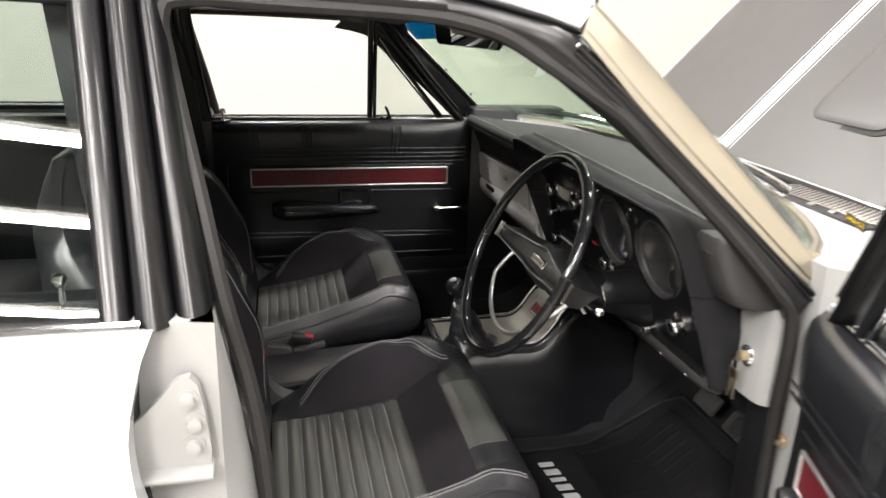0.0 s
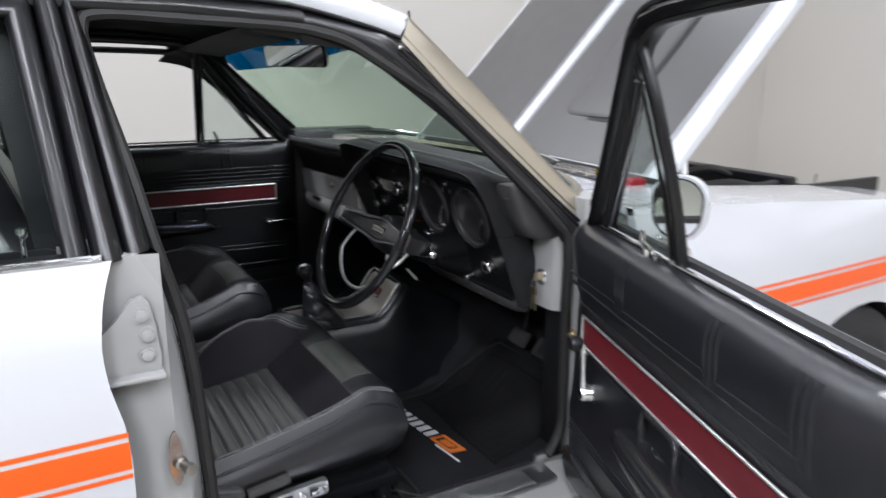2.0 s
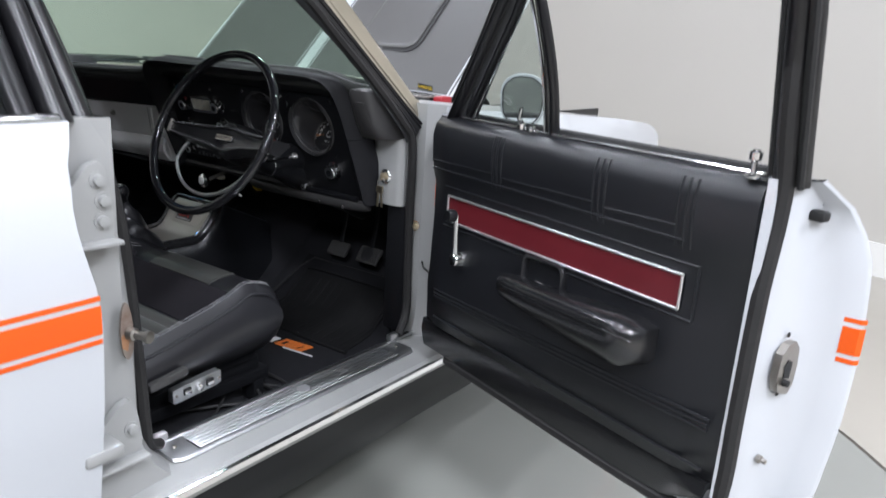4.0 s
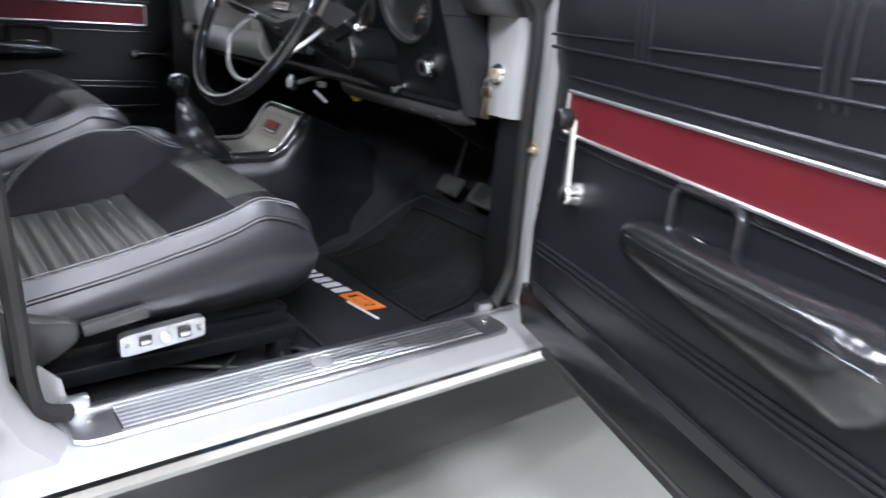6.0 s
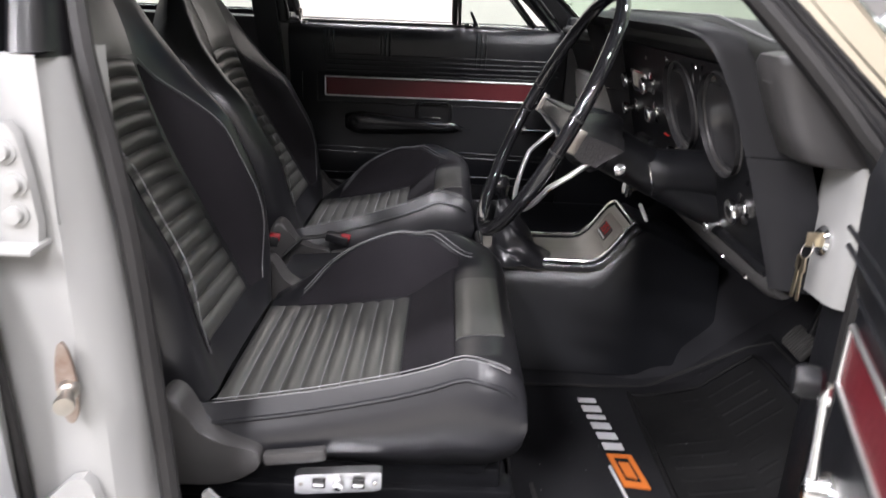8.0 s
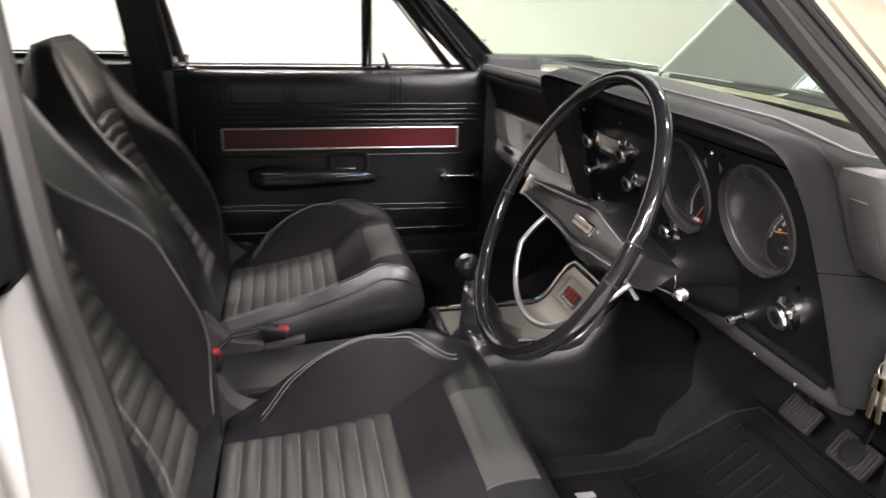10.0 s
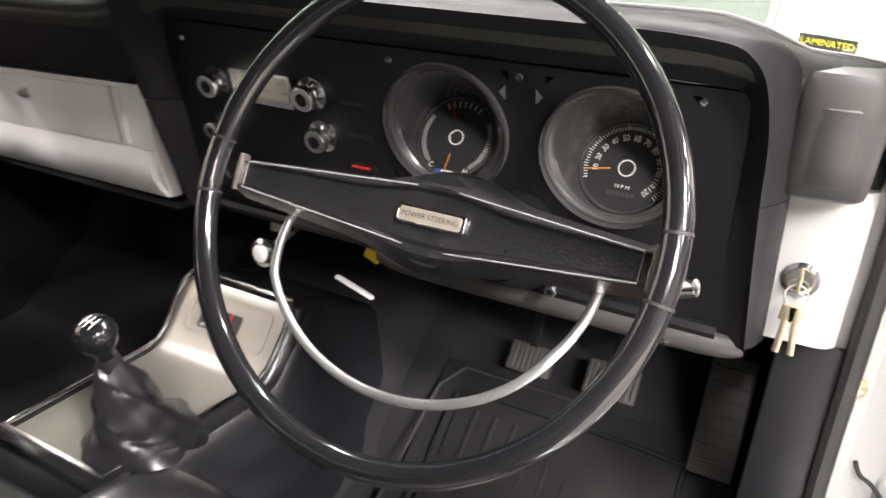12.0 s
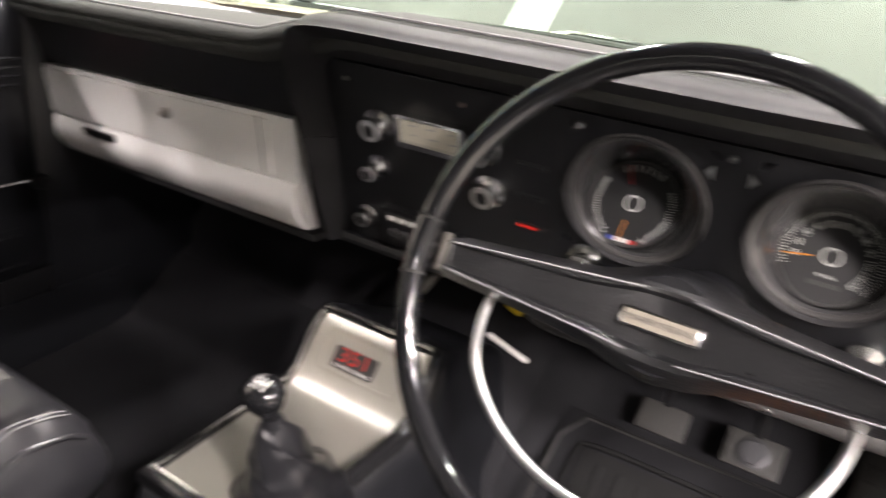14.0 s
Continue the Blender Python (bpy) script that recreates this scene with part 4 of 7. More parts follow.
    # lock knob on the sill
    part("lock_knob", Geo().lathe([(0.0, 0.0), (0.011, 0.0), (0.012, 0.003), (0.0045, 0.006), (0.0045, 0.022), (0.009, 0.026), (0.0095, 0.036), (0.006, 0.040), (0.0, 0.041)], put(0.69 if outer else 0.730, 0.008, 0.946), (0, 0, 1), 14), CHROME, door, "chrome lock knob")
    # window frame, quarter post and quarter glass
    out = [(-0.075, 0.940), (-0.035, 0.985), (0.065, 1.092), (0.150, 1.190), (0.205, 1.252), (0.236, 1.283), (0.280, 1.306), (0.345, 1.316), (0.52, 1.324), (0.700, 1.323), (0.742, 1.312), (0.758, 1.285), (0.758, 1.16), (0.752, 0.940)]
    inn = [(-0.030, 0.948), (-0.002, 0.978), (0.095, 1.086), (0.178, 1.180), (0.222, 1.232), (0.248, 1.260), (0.285, 1.280), (0.345, 1.290), (0.52, 1.298), (0.685, 1.296), (0.705, 1.290), (0.714, 1.272), (0.713, 1.16), (0.706, 0.948)]
    if not outer:
        out, inn = [[(a + max(0.0, a - 0.3) * 0.15 + (0.03 * (b - 0.94) / 0.37 if a > 0.6 else 0.0), b) for a, b in o] for o in (out, inn)]
    pw = lambda a, b, d: put(a, window_w(b) + d, b)
    g = frame_sweep(out, inn, pw, ((0.0, 0.016), (0.0, -0.002), (0.10, -0.008), (0.22, -0.009), (0.30, -0.017), (0.48, -0.021), (0.70, -0.019), (0.86, -0.011), (1.0, -0.004), (1.0, 0.016)))
    part("window_frame", g, BLACK, door, "satin black window frame", angle=50)
    lip = Geo().tube([pw(a, b, -0.006) for a, b in curve2(inn[1:14])], 0.0045, 6)
    lip.tube([pw(a, b, -0.010) for a, b in curve2(out[1:14])], 0.005, 6)
    part("frame_seal", lip, RUBBER, door, "dark rubber frame seal")
    post = curve2([(0.266, 0.942), (0.273, 1.02), (0.272, 1.09), (0.263, 1.16), (0.253, 1.21), (0.238, 1.262)] if outer else [(0.262, 0.942), (0.264, 1.05), (0.266, 1.15), (0.268, 1.276)])
    g = Geo().loft([[pw(a + k, z, d) for k, d in ((-0.007, 0.007), (-0.009, -0.001), (-0.006, -0.008), (0.0, -0.010), (0.006, -0.008), (0.009, -0.001), (0.007, 0.007))] for a, z in post])
    qp = part("quarter_post", g, BLACK, door, "black quarter window post", angle=50)
    part("post_bead", Geo().tube([pw(a - 0.017, z, -0.008) for a, z in post[:-1]], 0.0035, 6), CHROME if outer else BLACK, qp, "thin bright bead")
    fs = [(0.018, 0.958), (0.112, 1.065), (0.196, 1.160), (0.236, 1.215)]
    part("quarter_frame", Geo().tube([pw(a, z, -0.007) for a, z in fs], 0.010, 10, flat=0.6), BLACK, door, "black quarter window frame")
    part("quarter_bead", Geo().tube([pw(a + 0.012, z - 0.004, -0.010) for a, z in fs], 0.0028, 6), CHROME if outer else SEAL, door)
    q = [(0.028, 0.957), (0.25, 0.957), (0.258, 1.09), (0.240, 1.215)] if outer else [(0.028, 0.957), (0.25, 0.957), (0.253, 1.09), (0.255, 1.235)]
    qg = part("quarter_glass", Geo().prism(q, pw, -0.002, 0.002), GLASS, door, "clear quarter glass")
    qg.visible_shadow = False
    part("quarter_seal", Geo().tube([pw(a, b, 0) for a, b in q], 0.004, 6, True), BLACK, door)
    latch = Geo().lathe([(0.0, -0.010), (0.008, -0.010), (0.009, 0.0), (0.0, 0.002)], pw(0.20, 0.962, -0.02), (0, 0, 1), 12)
    latch.tube([pw(0.20, 0.962, -0.02), pw(0.205, 0.975, -0.03), pw(0.215, 0.995, -0.03)], [0.006, 0.005, 0.004], 8)
    latch.rbox(pw(0.225, 0.955, -0.02), (0.014, 0.014, 0.012), 0.003)
    part("quarter_latch", latch, CHROME if outer else PLASTIC, door, "quarter window latch")
    strip = Geo().tube([put(-0.02, 0.026, 0.951), put(0.705 if outer else 0.765, 0.026, 0.951)], 0.0034 if outer else 0.0065, 8)
    part("sill_moulding", strip, CHROME, door, "bright window sill moulding")
    part("sill_rubber", Geo().tube([put(-0.02, 0.052, 0.951), put(0.705 if outer else 0.765, 0.052, 0.951)], 0.010, 8), RUBBER, door)
    return door


def curve2(pts):
    return [(p.x, p.y) for p in curve([(a, b, 0) for a, b in pts], 4)]


def door_shell(put, outer):
    """The steel shell: outer skin, bottom and lock end."""
    skin_w = [(0.37, 0.115), (0.42, 0.13), (0.55, 0.146), (0.70, 0.155), (0.80, 0.151), (0.885, 0.137), (0.895, 0.125), (0.935, 0.115), (0.95, 0.075)]
    edge = [(0.37, 0.79), (0.45, 0.812), (0.60, 0.822), (0.72, 0.822), (0.84, 0.815), (0.90, 0.795), (0.935, 0.775), (0.95, 0.765)]
    zs = [0.37 + 0.58 * k / 16 for k in range(17)]
    rings = []
    for z in zs:
        w, e = interp(z, skin_w), interp(z, edge)
        low = 0.02 * max(0, (0.42 - z) / 0.05)
        rings.append([put(a, d, z) for a, d in ((-0.10, 0.034 + low), (0.30, 0.034 + low), (0.700, 0.032 + low), (0.716, 0.006 + low), (0.728, 0.008 + low), (0.735, 0.03), (0.742, 0.045), (0.752, 0.095), (e - 0.035, w - 0.022), (e - 0.004, w - 0.012), (e, w - 0.004), (e - 0.006, w), (0.60, w + 0.001), (0.30, w + 0.001), (0.0, w), (-0.10, w - 0.01))])
    return Geo().loft(rings)


DP = door_frame_of((0.626, -0.112, 0), (-0.32, -0.947, 0), (0.947, -0.32, 0))
PP = door_frame_of((0.545, 1.60, 0), (-1, 0, 0), (0, 1, 0))
driver_door = front_door("driver_door", "open white driver's door with black inner trim", DP, True, True)
front_door("passenger_door", "closed passenger door with black inner trim", PP, False, False, 1.065)

# lock end of the open door: latch, buffers, rubber seal, stripe ends
plate = Geo().prism([(0.0, -0.040), (0.016, -0.044), (0.026, -0.03), (0.030, 0.0), (0.026, 0.03), (0.014, 0.042), (-0.004, 0.040), (-0.018, 0.026), (-0.022, -0.01), (-0.014, -0.034)], lambda a, b, d: DP(0.7545 + d + 0.0, 0.072 + a, 0.668 + b), -0.006, 0.006)
lt = part("door_latch", plate, STEEL, driver_door, "worn steel door latch")
slot = Geo().prism([(-0.006, -0.012), (0.010, -0.016), (0.012, 0.010), (0.0, 0.016), (-0.008, 0.006)], lambda a, b, d: DP(0.7605 + d, 0.072 + a, 0.668 + b), 0.0, 0.0012)
slot.lathe([(0, 0), (0.006, 0), (0.005, 0.008), (0, 0.009)], DP(0.7605, 0.070, 0.648), DP(1, 0, 0) - DP(0, 0, 0), 12)
part("latch_jaw", slot, RUBBER, lt)
part("door_buffer", Geo().rbox(DP(0.752, 0.082, 0.900), (0.022, 0.034, 0.016), 0.005, 2, Matrix.Rotation(radians(-19), 3, "Z")), RUBBER, driver_door, "black rubber door buffer")
for z in (0.72, 0.625):
    part("screw_hole", Geo().lathe([(0, 0), (0.004, 0), (0.004, 0.0015), (0, 0.002)], DP(0.752, 0.074, z), DP(1, 0, 0) - DP(0, 0, 0), 12), RUBBER, driver_door)
part("check_bolt", Geo().lathe([(0, 0), (0.007, 0), (0.007, 0.006), (0.004, 0.008), (0.004, 0.014), (0, 0.015)], DP(0.748, 0.065, 0.515), DP(1, 0, 0) - DP(0, 0, 0), 6), STEEL, driver_door)
ws = Geo().tube(curve([DP(0.738, -0.044, 1.295), DP(0.735, -0.030, 1.22), DP(0.733, -0.004, 1.05), DP(0.732, 0.02, 0.95), DP(0.730, 0.024, 0.88), DP(0.728, 0.018, 0.78), DP(0.728, 0.016, 0.6), DP(0.726, 0.018, 0.46), DP(0.70, 0.02, 0.405), DP(0.60, 0.02, 0.385), DP(0.0, 0.02, 0.385)], 5), 0.013, 8)
part("door_seal", ws, SEAL, driver_door, "dark rubber door seal")
for a, b in ((0.0, 0.007), (0.014, 0.056), (0.063, 0.070)):
    fold = [[DP(p, d, 0.684 + z) for z in (a, b)] for p, d in ((0.797, 0.1345), (0.8185, 0.1412), (0.8232, 0.1495))]
    g = Geo().shell(fold, lambda p, i, j: p - (DP(0.25, -0.968, 0) - DP(0, 0, 0)) * 0.001)
    part("stripe_end", g, ORANGE, driver_door, "orange stripe film wrapped over the edge")
    g = Geo().shell([[DP(lerp(-0.09, 0.815, i / 14), interp(0.684 + z, [(0.55, 0.146), (0.70, 0.155), (0.80, 0.151)]) + 0.003, 0.684 + z) for z in (a, b)] for i in range(15)], lambda p, i, j: p + (DP(0, -0.0008, 0) - DP(0, 0, 0)))
    part("stripe", g, ORANGE, driver_door, "orange stripe film")

# ---- inside: floor, tunnel ----
fl = Geo()
prof = [(-1.2, 0.275), (-0.3, 0.275), (0.30, 0.270), (0.70, 0.272), (0.80, 0.29), (1.06, 0.50), (1.10, 0.915), (1.13, 0.915), (1.12, 0.30), (0.80, 0.22), (-1.2, 0.22)]
fl.box(-0.4, 0.78, 0.086, 0.10, 0.25, 0.358)
fl.loft([[(x, y, z) for x, z in prof] for y in (0.0865, 0.45, 0.9, 1.35, 1.715)])
cabin = part("cabin_floor", fl, CARPET, car, "black carpeted cabin floor")
for s in (0, 1):
    f = side(s)
    kick = Geo().rbox(f((0.91, 0.135, 0.58)), (0.30, 0.03, 0.66), 0.01)
    part("kick_trim", kick, PLASTIC, cabin, "black footwell side trim")
tun = Geo()
rings = []
for x in (-1.0, -0.3, 0.2, 0.6, 0.85, 1.05):
    w, h = interp(x, [(-1, 0.13), (0.6, 0.15), (1.05, 0.22)]), interp(x, [(-1, 0.36), (0.3, 0.40), (0.7, 0.44), (1.05, 0.56)])
    rings.append([(x, YC - w - 0.05, 0.25), (x, YC - w, 0.30), (x, YC - w * 0.75, h - 0.03), (x, YC - w * 0.4, h), (x, YC + w * 0.4, h), (x, YC + w * 0.75, h - 0.03), (x, YC + w, 0.30), (x, YC + w + 0.05, 0.25)])
part("tunnel", tun.loft(rings), CARPET, car, "black carpeted transmission tunnel", angle=60)
rs = Geo().rbox((-0.95, YC, 0.45), (0.50, 1.34, 0.18), 0.06, 3)
rear_bench = thing("bench_seat", "black vinyl rear bench seat", "seat", (-0.95, YC, 0.27))
part("cushion", rs, LEATHER, rear_bench)
part("backrest", Geo().rbox((-1.25, YC, 0.72), (0.16, 1.34, 0.52), 0.06, 3, Matrix.Rotation(radians(-14), 3, "Y")), LEATHER, rear_bench)
part("parcel_shelf", Geo().rbox((-1.45, YC, 0.945), (0.36, 1.4, 0.03), 0.01), PAD, car)

# ---- bucket seats ----
def cushion_z(x, y, wide=0.265):
    """Height of the cushion's top; x from its rear, y from its middle."""
    t = x / 0.44
    base = smooth(t, [(0, 0.455), (0.25, 0.462), (0.6, 0.484), (0.72, 0.520), (0.85, 0.556), (0.95, 0.558), (1.0, 0.545)])
    inner = smooth(t, [(0, 0.0), (0.12, 0.03), (0.25, 0.072), (0.4, 0.104), (0.55, 0.116), (0.68, 0.095), (0.85, 0.035), (1.0, 0.0)])
    outer = smooth(t, [(0, 0.038), (0.3, 0.052), (0.6, 0.062), (0.72, 0.042), (0.88, 0.018), (1.0, 0.0)])
    k = abs(y) / wide
    rise = max(0.0, min(1.0, (k - (0.60 if y > 0 else 0.74)) / (0.27 if y > 0 else 0.16)))
    rise = rise * rise * (3 - 2 * rise)
    fall = 0.05 * max(0.0, (k - 0.90) / 0.10) ** 2
    return base + (inner if y > 0 else outer) * rise - fall


def back_at(s, y, d):
    """A place on the backrest: s up it, y from its middle, d in front of it."""
    lean = radians(smooth(s, [(0, 16), (0.25, 20), (0.6, 18)]))
    x0 = smooth(s, [(0, -0.058), (0.1, -0.106), (0.2, -0.154), (0.3, -0.200), (0.4, -0.232), (0.5, -0.256), (0.62, -0.300)])
    z0 = lerp(0.465, 1.09, s / 0.62)
    return Vector((x0 + d * math.cos(lean), y, z0 + d * math.sin(lean)))


def back_front(s, y):
    hw = smooth(s, [(0, 0.21), (0.1, 0.240), (0.3, 0.250), (0.45, 0.237), (0.53, 0.208), (0.59, 0.155), (0.62, 0.09)])
    k = abs(y) / hw
    deep = smooth(s, [(0, 0.004), (0.1, 0.048), (0.2, 0.082), (0.3, 0.085), (0.4, 0.046), (0.5, 0.010), (0.62, 0.0)]) * (1.0 if y > 0 else 0.85)
    rise = max(0.0, min(1.0, (k - 0.40) / 0.44))
    rise = rise * rise * (3 - 2 * rise)
    return deep * rise - 0.04 * max(0.0, (k - 0.86) / 0.14) ** 2, hw


def bucket_seat(name, label, cy, flip, fx=0.0, fz=0.0, pitch=0.0):
    """cy: the seat's middle; flip: -1 where the high bolster faces the other side."""
    seat = thing(name, label, "car seat", (0.15, cy, 0.28), "front bucket seats")
    X0 = -0.055
    py = lambda y: cy + flip * y
    # cushion body
    rings = []
    for i in range(23):
        x = 0.44 * i / 22
        top = [(y, cushion_z(x, y)) for y in [lerp(-0.262, 0.262, j / 28) for j in range(29)]]
        low = interp(x, [(0, 0.42), (0.30, 0.414), (0.41, 0.420), (0.44, 0.440)])
        bulge = interp(x, [(0, 0.0), (0.05, 0.008), (0.40, 0.010), (0.44, -0.004)])
        ring = [(-0.255, low), (-0.268 - bulge * 0.4, lerp(low, top[0][1], 0.35)), (-0.266 - bulge * 0.5, lerp(low, top[0][1], 0.7))] + top + [(0.266 + bulge * 0.5, lerp(low, top[-1][1], 0.7)), (0.268 + bulge * 0.4, lerp(low, top[-1][1], 0.35)), (0.255, low)]
        rings.append([(X0 + x, py(y), z) for y, z in ring])
    last = rings[-1]
    rings.append([Vector(p).lerp(Vector((X0 + 0.44, p[1], 0.495)), 0.22) + Vector((0.007, 0, 0)) for p in last])
    rings.append([Vector(p).lerp(Vector((X0 + 0.44, p[1], 0.495)), 0.60) + Vector((0.011, 0, 0)) for p in last])
    body = part("cushion", Geo().loft(rings), LEATHER, seat, "black leather cushion", angle=70)
    # pleats
    for k in range(9):
        xa, xb = 0.0 + 0.0298 * k, 0.0298 * (k + 1)
        grid = []
        for i in range(7):
            x = lerp(xa, xb, i / 6)
            puff = 0.0075 * math.sin(math.pi * i / 6) ** 0.6
            grid.append([Vector((X0 + x, py(y), cushion_z(x, y) + puff * min(1, min(y + 0.205, 0.165 - y) / 0.02 + 0.15) + 0.001)) for y in [lerp(-0.205, 0.165, j / 12) for j in range(13)]])
        part("pleat", Geo().shell(grid, lambda p, i, j: p - Vector((0, 0, 0.006))), PLEAT, body)
    for k in range(1, 9):
        x = 0.0298 * k
        seam = Geo().tube([(X0 + x, py(y), cushion_z(x, y) + 0.0022) for y in [lerp(-0.20, 0.16, j / 10) for j in range(11)]], 0.0007, 5)
        part("pleat_seam", seam, THREAD, body, "pale thread seam")
    # suede thigh pad and bolster faces
    def patch(nm, x0, x1, y0, y1, m, nx=12, ny=8, puff=0.006, lab=""):
        grid = []
        for i in range(nx + 1):
            x = lerp(x0(0), x1(0), i / nx)
            row = []
            for j in range(ny + 1):
                t = j / ny
                y = lerp(y0(x), y1(x), t)
                xx = lerp(x0(t), x1(t), i / nx)
                edge = min(1.0, 4 * min(i / nx, 1 - i / nx, t, 1 - t) + 0.12)
                row.append(Vector((X0 + xx, py(y), cushion_z(xx, y) + puff * edge ** 0.5 + 0.0008)))
            grid.append(row)
        return part(nm, Geo().shell(grid, lambda p, i, j: p - Vector((0, 0, 0.005))), m, body, lab)
    patch("thigh_pad", lambda t: 0.271, lambda t: 0.350, lambda x: -0.200, lambda x: 0.168, SUEDE, lab="dark suede thigh pad")
    patch("front_roll", lambda t: 0.353, lambda t: 0.425, lambda x: -0.13, lambda x: 0.10, PLEAT, 8, 8, 0.004)
    inner0 = lambda x: 0.168
    inner1 = lambda x: smooth(x, [(0.05, 0.182), (0.12, 0.215), (0.22, 0.226), (0.30, 0.215), (0.37, 0.18)])
    patch("inner_bolster_face", lambda t: 0.055, lambda t: 0.36, inner0, inner1, SUEDE, 16, 6, 0.003, "dark suede bolster face")
    for off in (0.006, 0.013):
        st = Geo().tube([(X0 + x, py(inner1(x) + off), cushion_z(x, inner1(x) + off) + 0.0012) for x in [lerp(0.06, 0.385, k / 26) for k in range(27)]], 0.0009, 5)
        part("stitching", st, THREAD, body, "grey stitching")
        st = Geo().tube([(X0 + x, py(-0.236 - off * 0.7), cushion_z(x, -0.236 - off * 0.7) + 0.0012) for x in [lerp(0.02, 0.425, k / 26) for k in range(27)]], 0.0009, 5)
        part("stitching", st, THREAD, body, "grey stitching")
    piping = Geo().tube([(X0 + x, py(-0.258), cushion_z(x, -0.258) + 0.001) for x in [lerp(0.01, 0.432, k / 26) for k in range(27)]], 0.0035, 7)
    part("piping", piping, LEATHER, body)
    # backrest
    rings = []
    for i in range(27):
        s = 0.62 * i / 26
        d0, hw = back_front(s, 0)
        ring = []
        for j in range(23):
            y = lerp(-hw, hw, j / 22)
            ring.append(back_at(s, py(y), back_front(s, y)[0]))
        thick = interp(s, [(0, 0.12), (0.4, 0.13), (0.55, 0.10), (0.62, 0.05)])
        for y, d in ((hw * 1.02, -thick * 0.35), (hw * 0.93, -thick * 0.8), (hw * 0.6, -thick), (-hw * 0.6, -thick), (-hw * 0.93, -thick * 0.8), (-hw * 1.02, -thick * 0.35)):
            ring.append(back_at(s, py(y), d))
        rings.append(ring)
    back = part("backrest", Geo().loft(rings), LEATHER, seat, "black leather backrest with integral headrest", angle=70)
    for k in range(15):
        sa, sb = 0.052 + 0.0265 * k, 0.052 + 0.0265 * (k + 1)
        grid = []
        for i in range(7):
            s = lerp(sa, sb, i / 6)
            puff = 0.007 * math.sin(math.pi * i / 6) ** 0.6
            w = interp(s, [(0, 0.104), (0.25, 0.100), (0.40, 0.092), (0.48, 0.086)])
            w2 = interp(s, [(0, 0.112), (0.25, 0.108), (0.40, 0.098), (0.48, 0.090)])
            s += 0.007 * k / 14
            grid.append([back_at(s - 0.008 * (y / w) ** 2 * k / 14, py(y), back_front(s, y)[0] + 0.001 + puff * min(1, min(w - y, w2 + y) / 0.018 + 0.15)) for y in [lerp(-w2, w, j / 12) for j in range(13)]])
        part("back_pleat", Geo().shell(grid, lambda p, i, j: p + Vector((-0.006, 0, 0))), PLEAT, back)
    grid = []
    for i in range(9):
        s = lerp(0.457, 0.605, i / 8)
        w = min(back_front(s, 0)[1] * 0.62, 0.096)
        grid.append([back_at(s, py(y), back_front(s, y)[0] + 0.001 + 0.004 * min(1, 5 * min(i / 8, 1 - i / 8, j / 8, 1 - j / 8) + 0.1)) for j, y in [(j, lerp(-w, w, j / 8)) for j in range(9)]])
    part("headrest_panel", Geo().shell(grid, lambda p, i, j: p + Vector((-0.005, 0, 0))), PLEAT, back, "plain grey headrest panel")
    for sg in (1, -1):
        grid = []
        for i in range(15):
            s = lerp(0.05, 0.44, i / 14)
            hw = back_front(s, 0)[1]
            a = interp(s, [(0, 0.116), (0.25, 0.112), (0.44, 0.100)])
            b = smooth(s, [(0.05, 0.15), (0.15, 0.186), (0.28, 0.186), (0.36, 0.165), (0.44, 0.106)])
            row = []
            for j in range(7):
                y = sg * lerp(a, b, j / 6)
                edge = min(1.0, 4 * min(i / 14, 1 - i / 14, j / 6, 1 - j / 6) + 0.15)
                row.append(back_at(s, py(y), back_front(s, y)[0] + 0.001 + 0.004 * edge))
            grid.append(row)
        part("back_bolster_face", Geo().shell(grid, lambda p, i, j: p + Vector((-0.005, 0, 0))), SUEDE, back, "dark suede bolster face")
        st = Geo().tube([back_at(s, py(sg * (smooth(s, [(0.05, 0.153), (0.15, 0.190), (0.28, 0.190), (0.36, 0.169), (0.45, 0.108)]))), back_front(s, smooth(s, [(0.05, 0.153), (0.15, 0.190), (0.28, 0.190), (0.36, 0.169), (0.45, 0.108)]))[0] + 0.001) for s in [lerp(0.05, 0.45, k / 24) for k in range(25)]], 0.0009, 5)
        part("back_stitching", st, THREAD, back)
    # hinge cover, slides
    for sg in (-1, 1):
        poly = [(-0.105, 0.395), (-0.02, 0.392), (0.03, 0.415), (0.040, 0.437), (0.030, 0.452), (-0.012, 0.462), (-0.045, 0.482), (-0.070, 0.522), (-0.095, 0.520), (-0.115, 0.46)]
        poly = [(p.x, p.y) for p in curve([(a, b, 0) for a, b in poly], 3, True)]
        g = Geo().loft([[(a * (1 - q * 0.04), py(sg * (0.272 + d)), lerp(0.45, b, 1 - q * 0.06)) for a, b in poly] for d, q in ((-0.03, 0), (0.008, 0), (0.016, 0.6), (0.019, 2.0))])
        part("hinge_cover", g, GREYTRIM, seat, "dark grey plastic hinge cover", angle=60)
        rail = Geo().rbox((0.14, py(sg * 0.20), 0.335), (0.50, 0.05, 0.03), 0.006)
        rail.rbox((0.14, py(sg * 0.20), 0.365), (0.46, 0.03, 0.035), 0.006)
        rail.rbox((0.36, py(sg * 0.20), 0.30), (0.03, 0.05, 0.06), 0.006)
        rail.rbox((-0.06, py(sg * 0.20), 0.30), (0.03, 0.05, 0.06), 0.006)
        part("seat_slide", rail, PLASTIC, seat, "black steel seat slide")
    part("seat_pan", Geo().rbox((0.15, cy, 0.405), (0.40, 0.46, 0.05), 0.012), PLASTIC, seat)
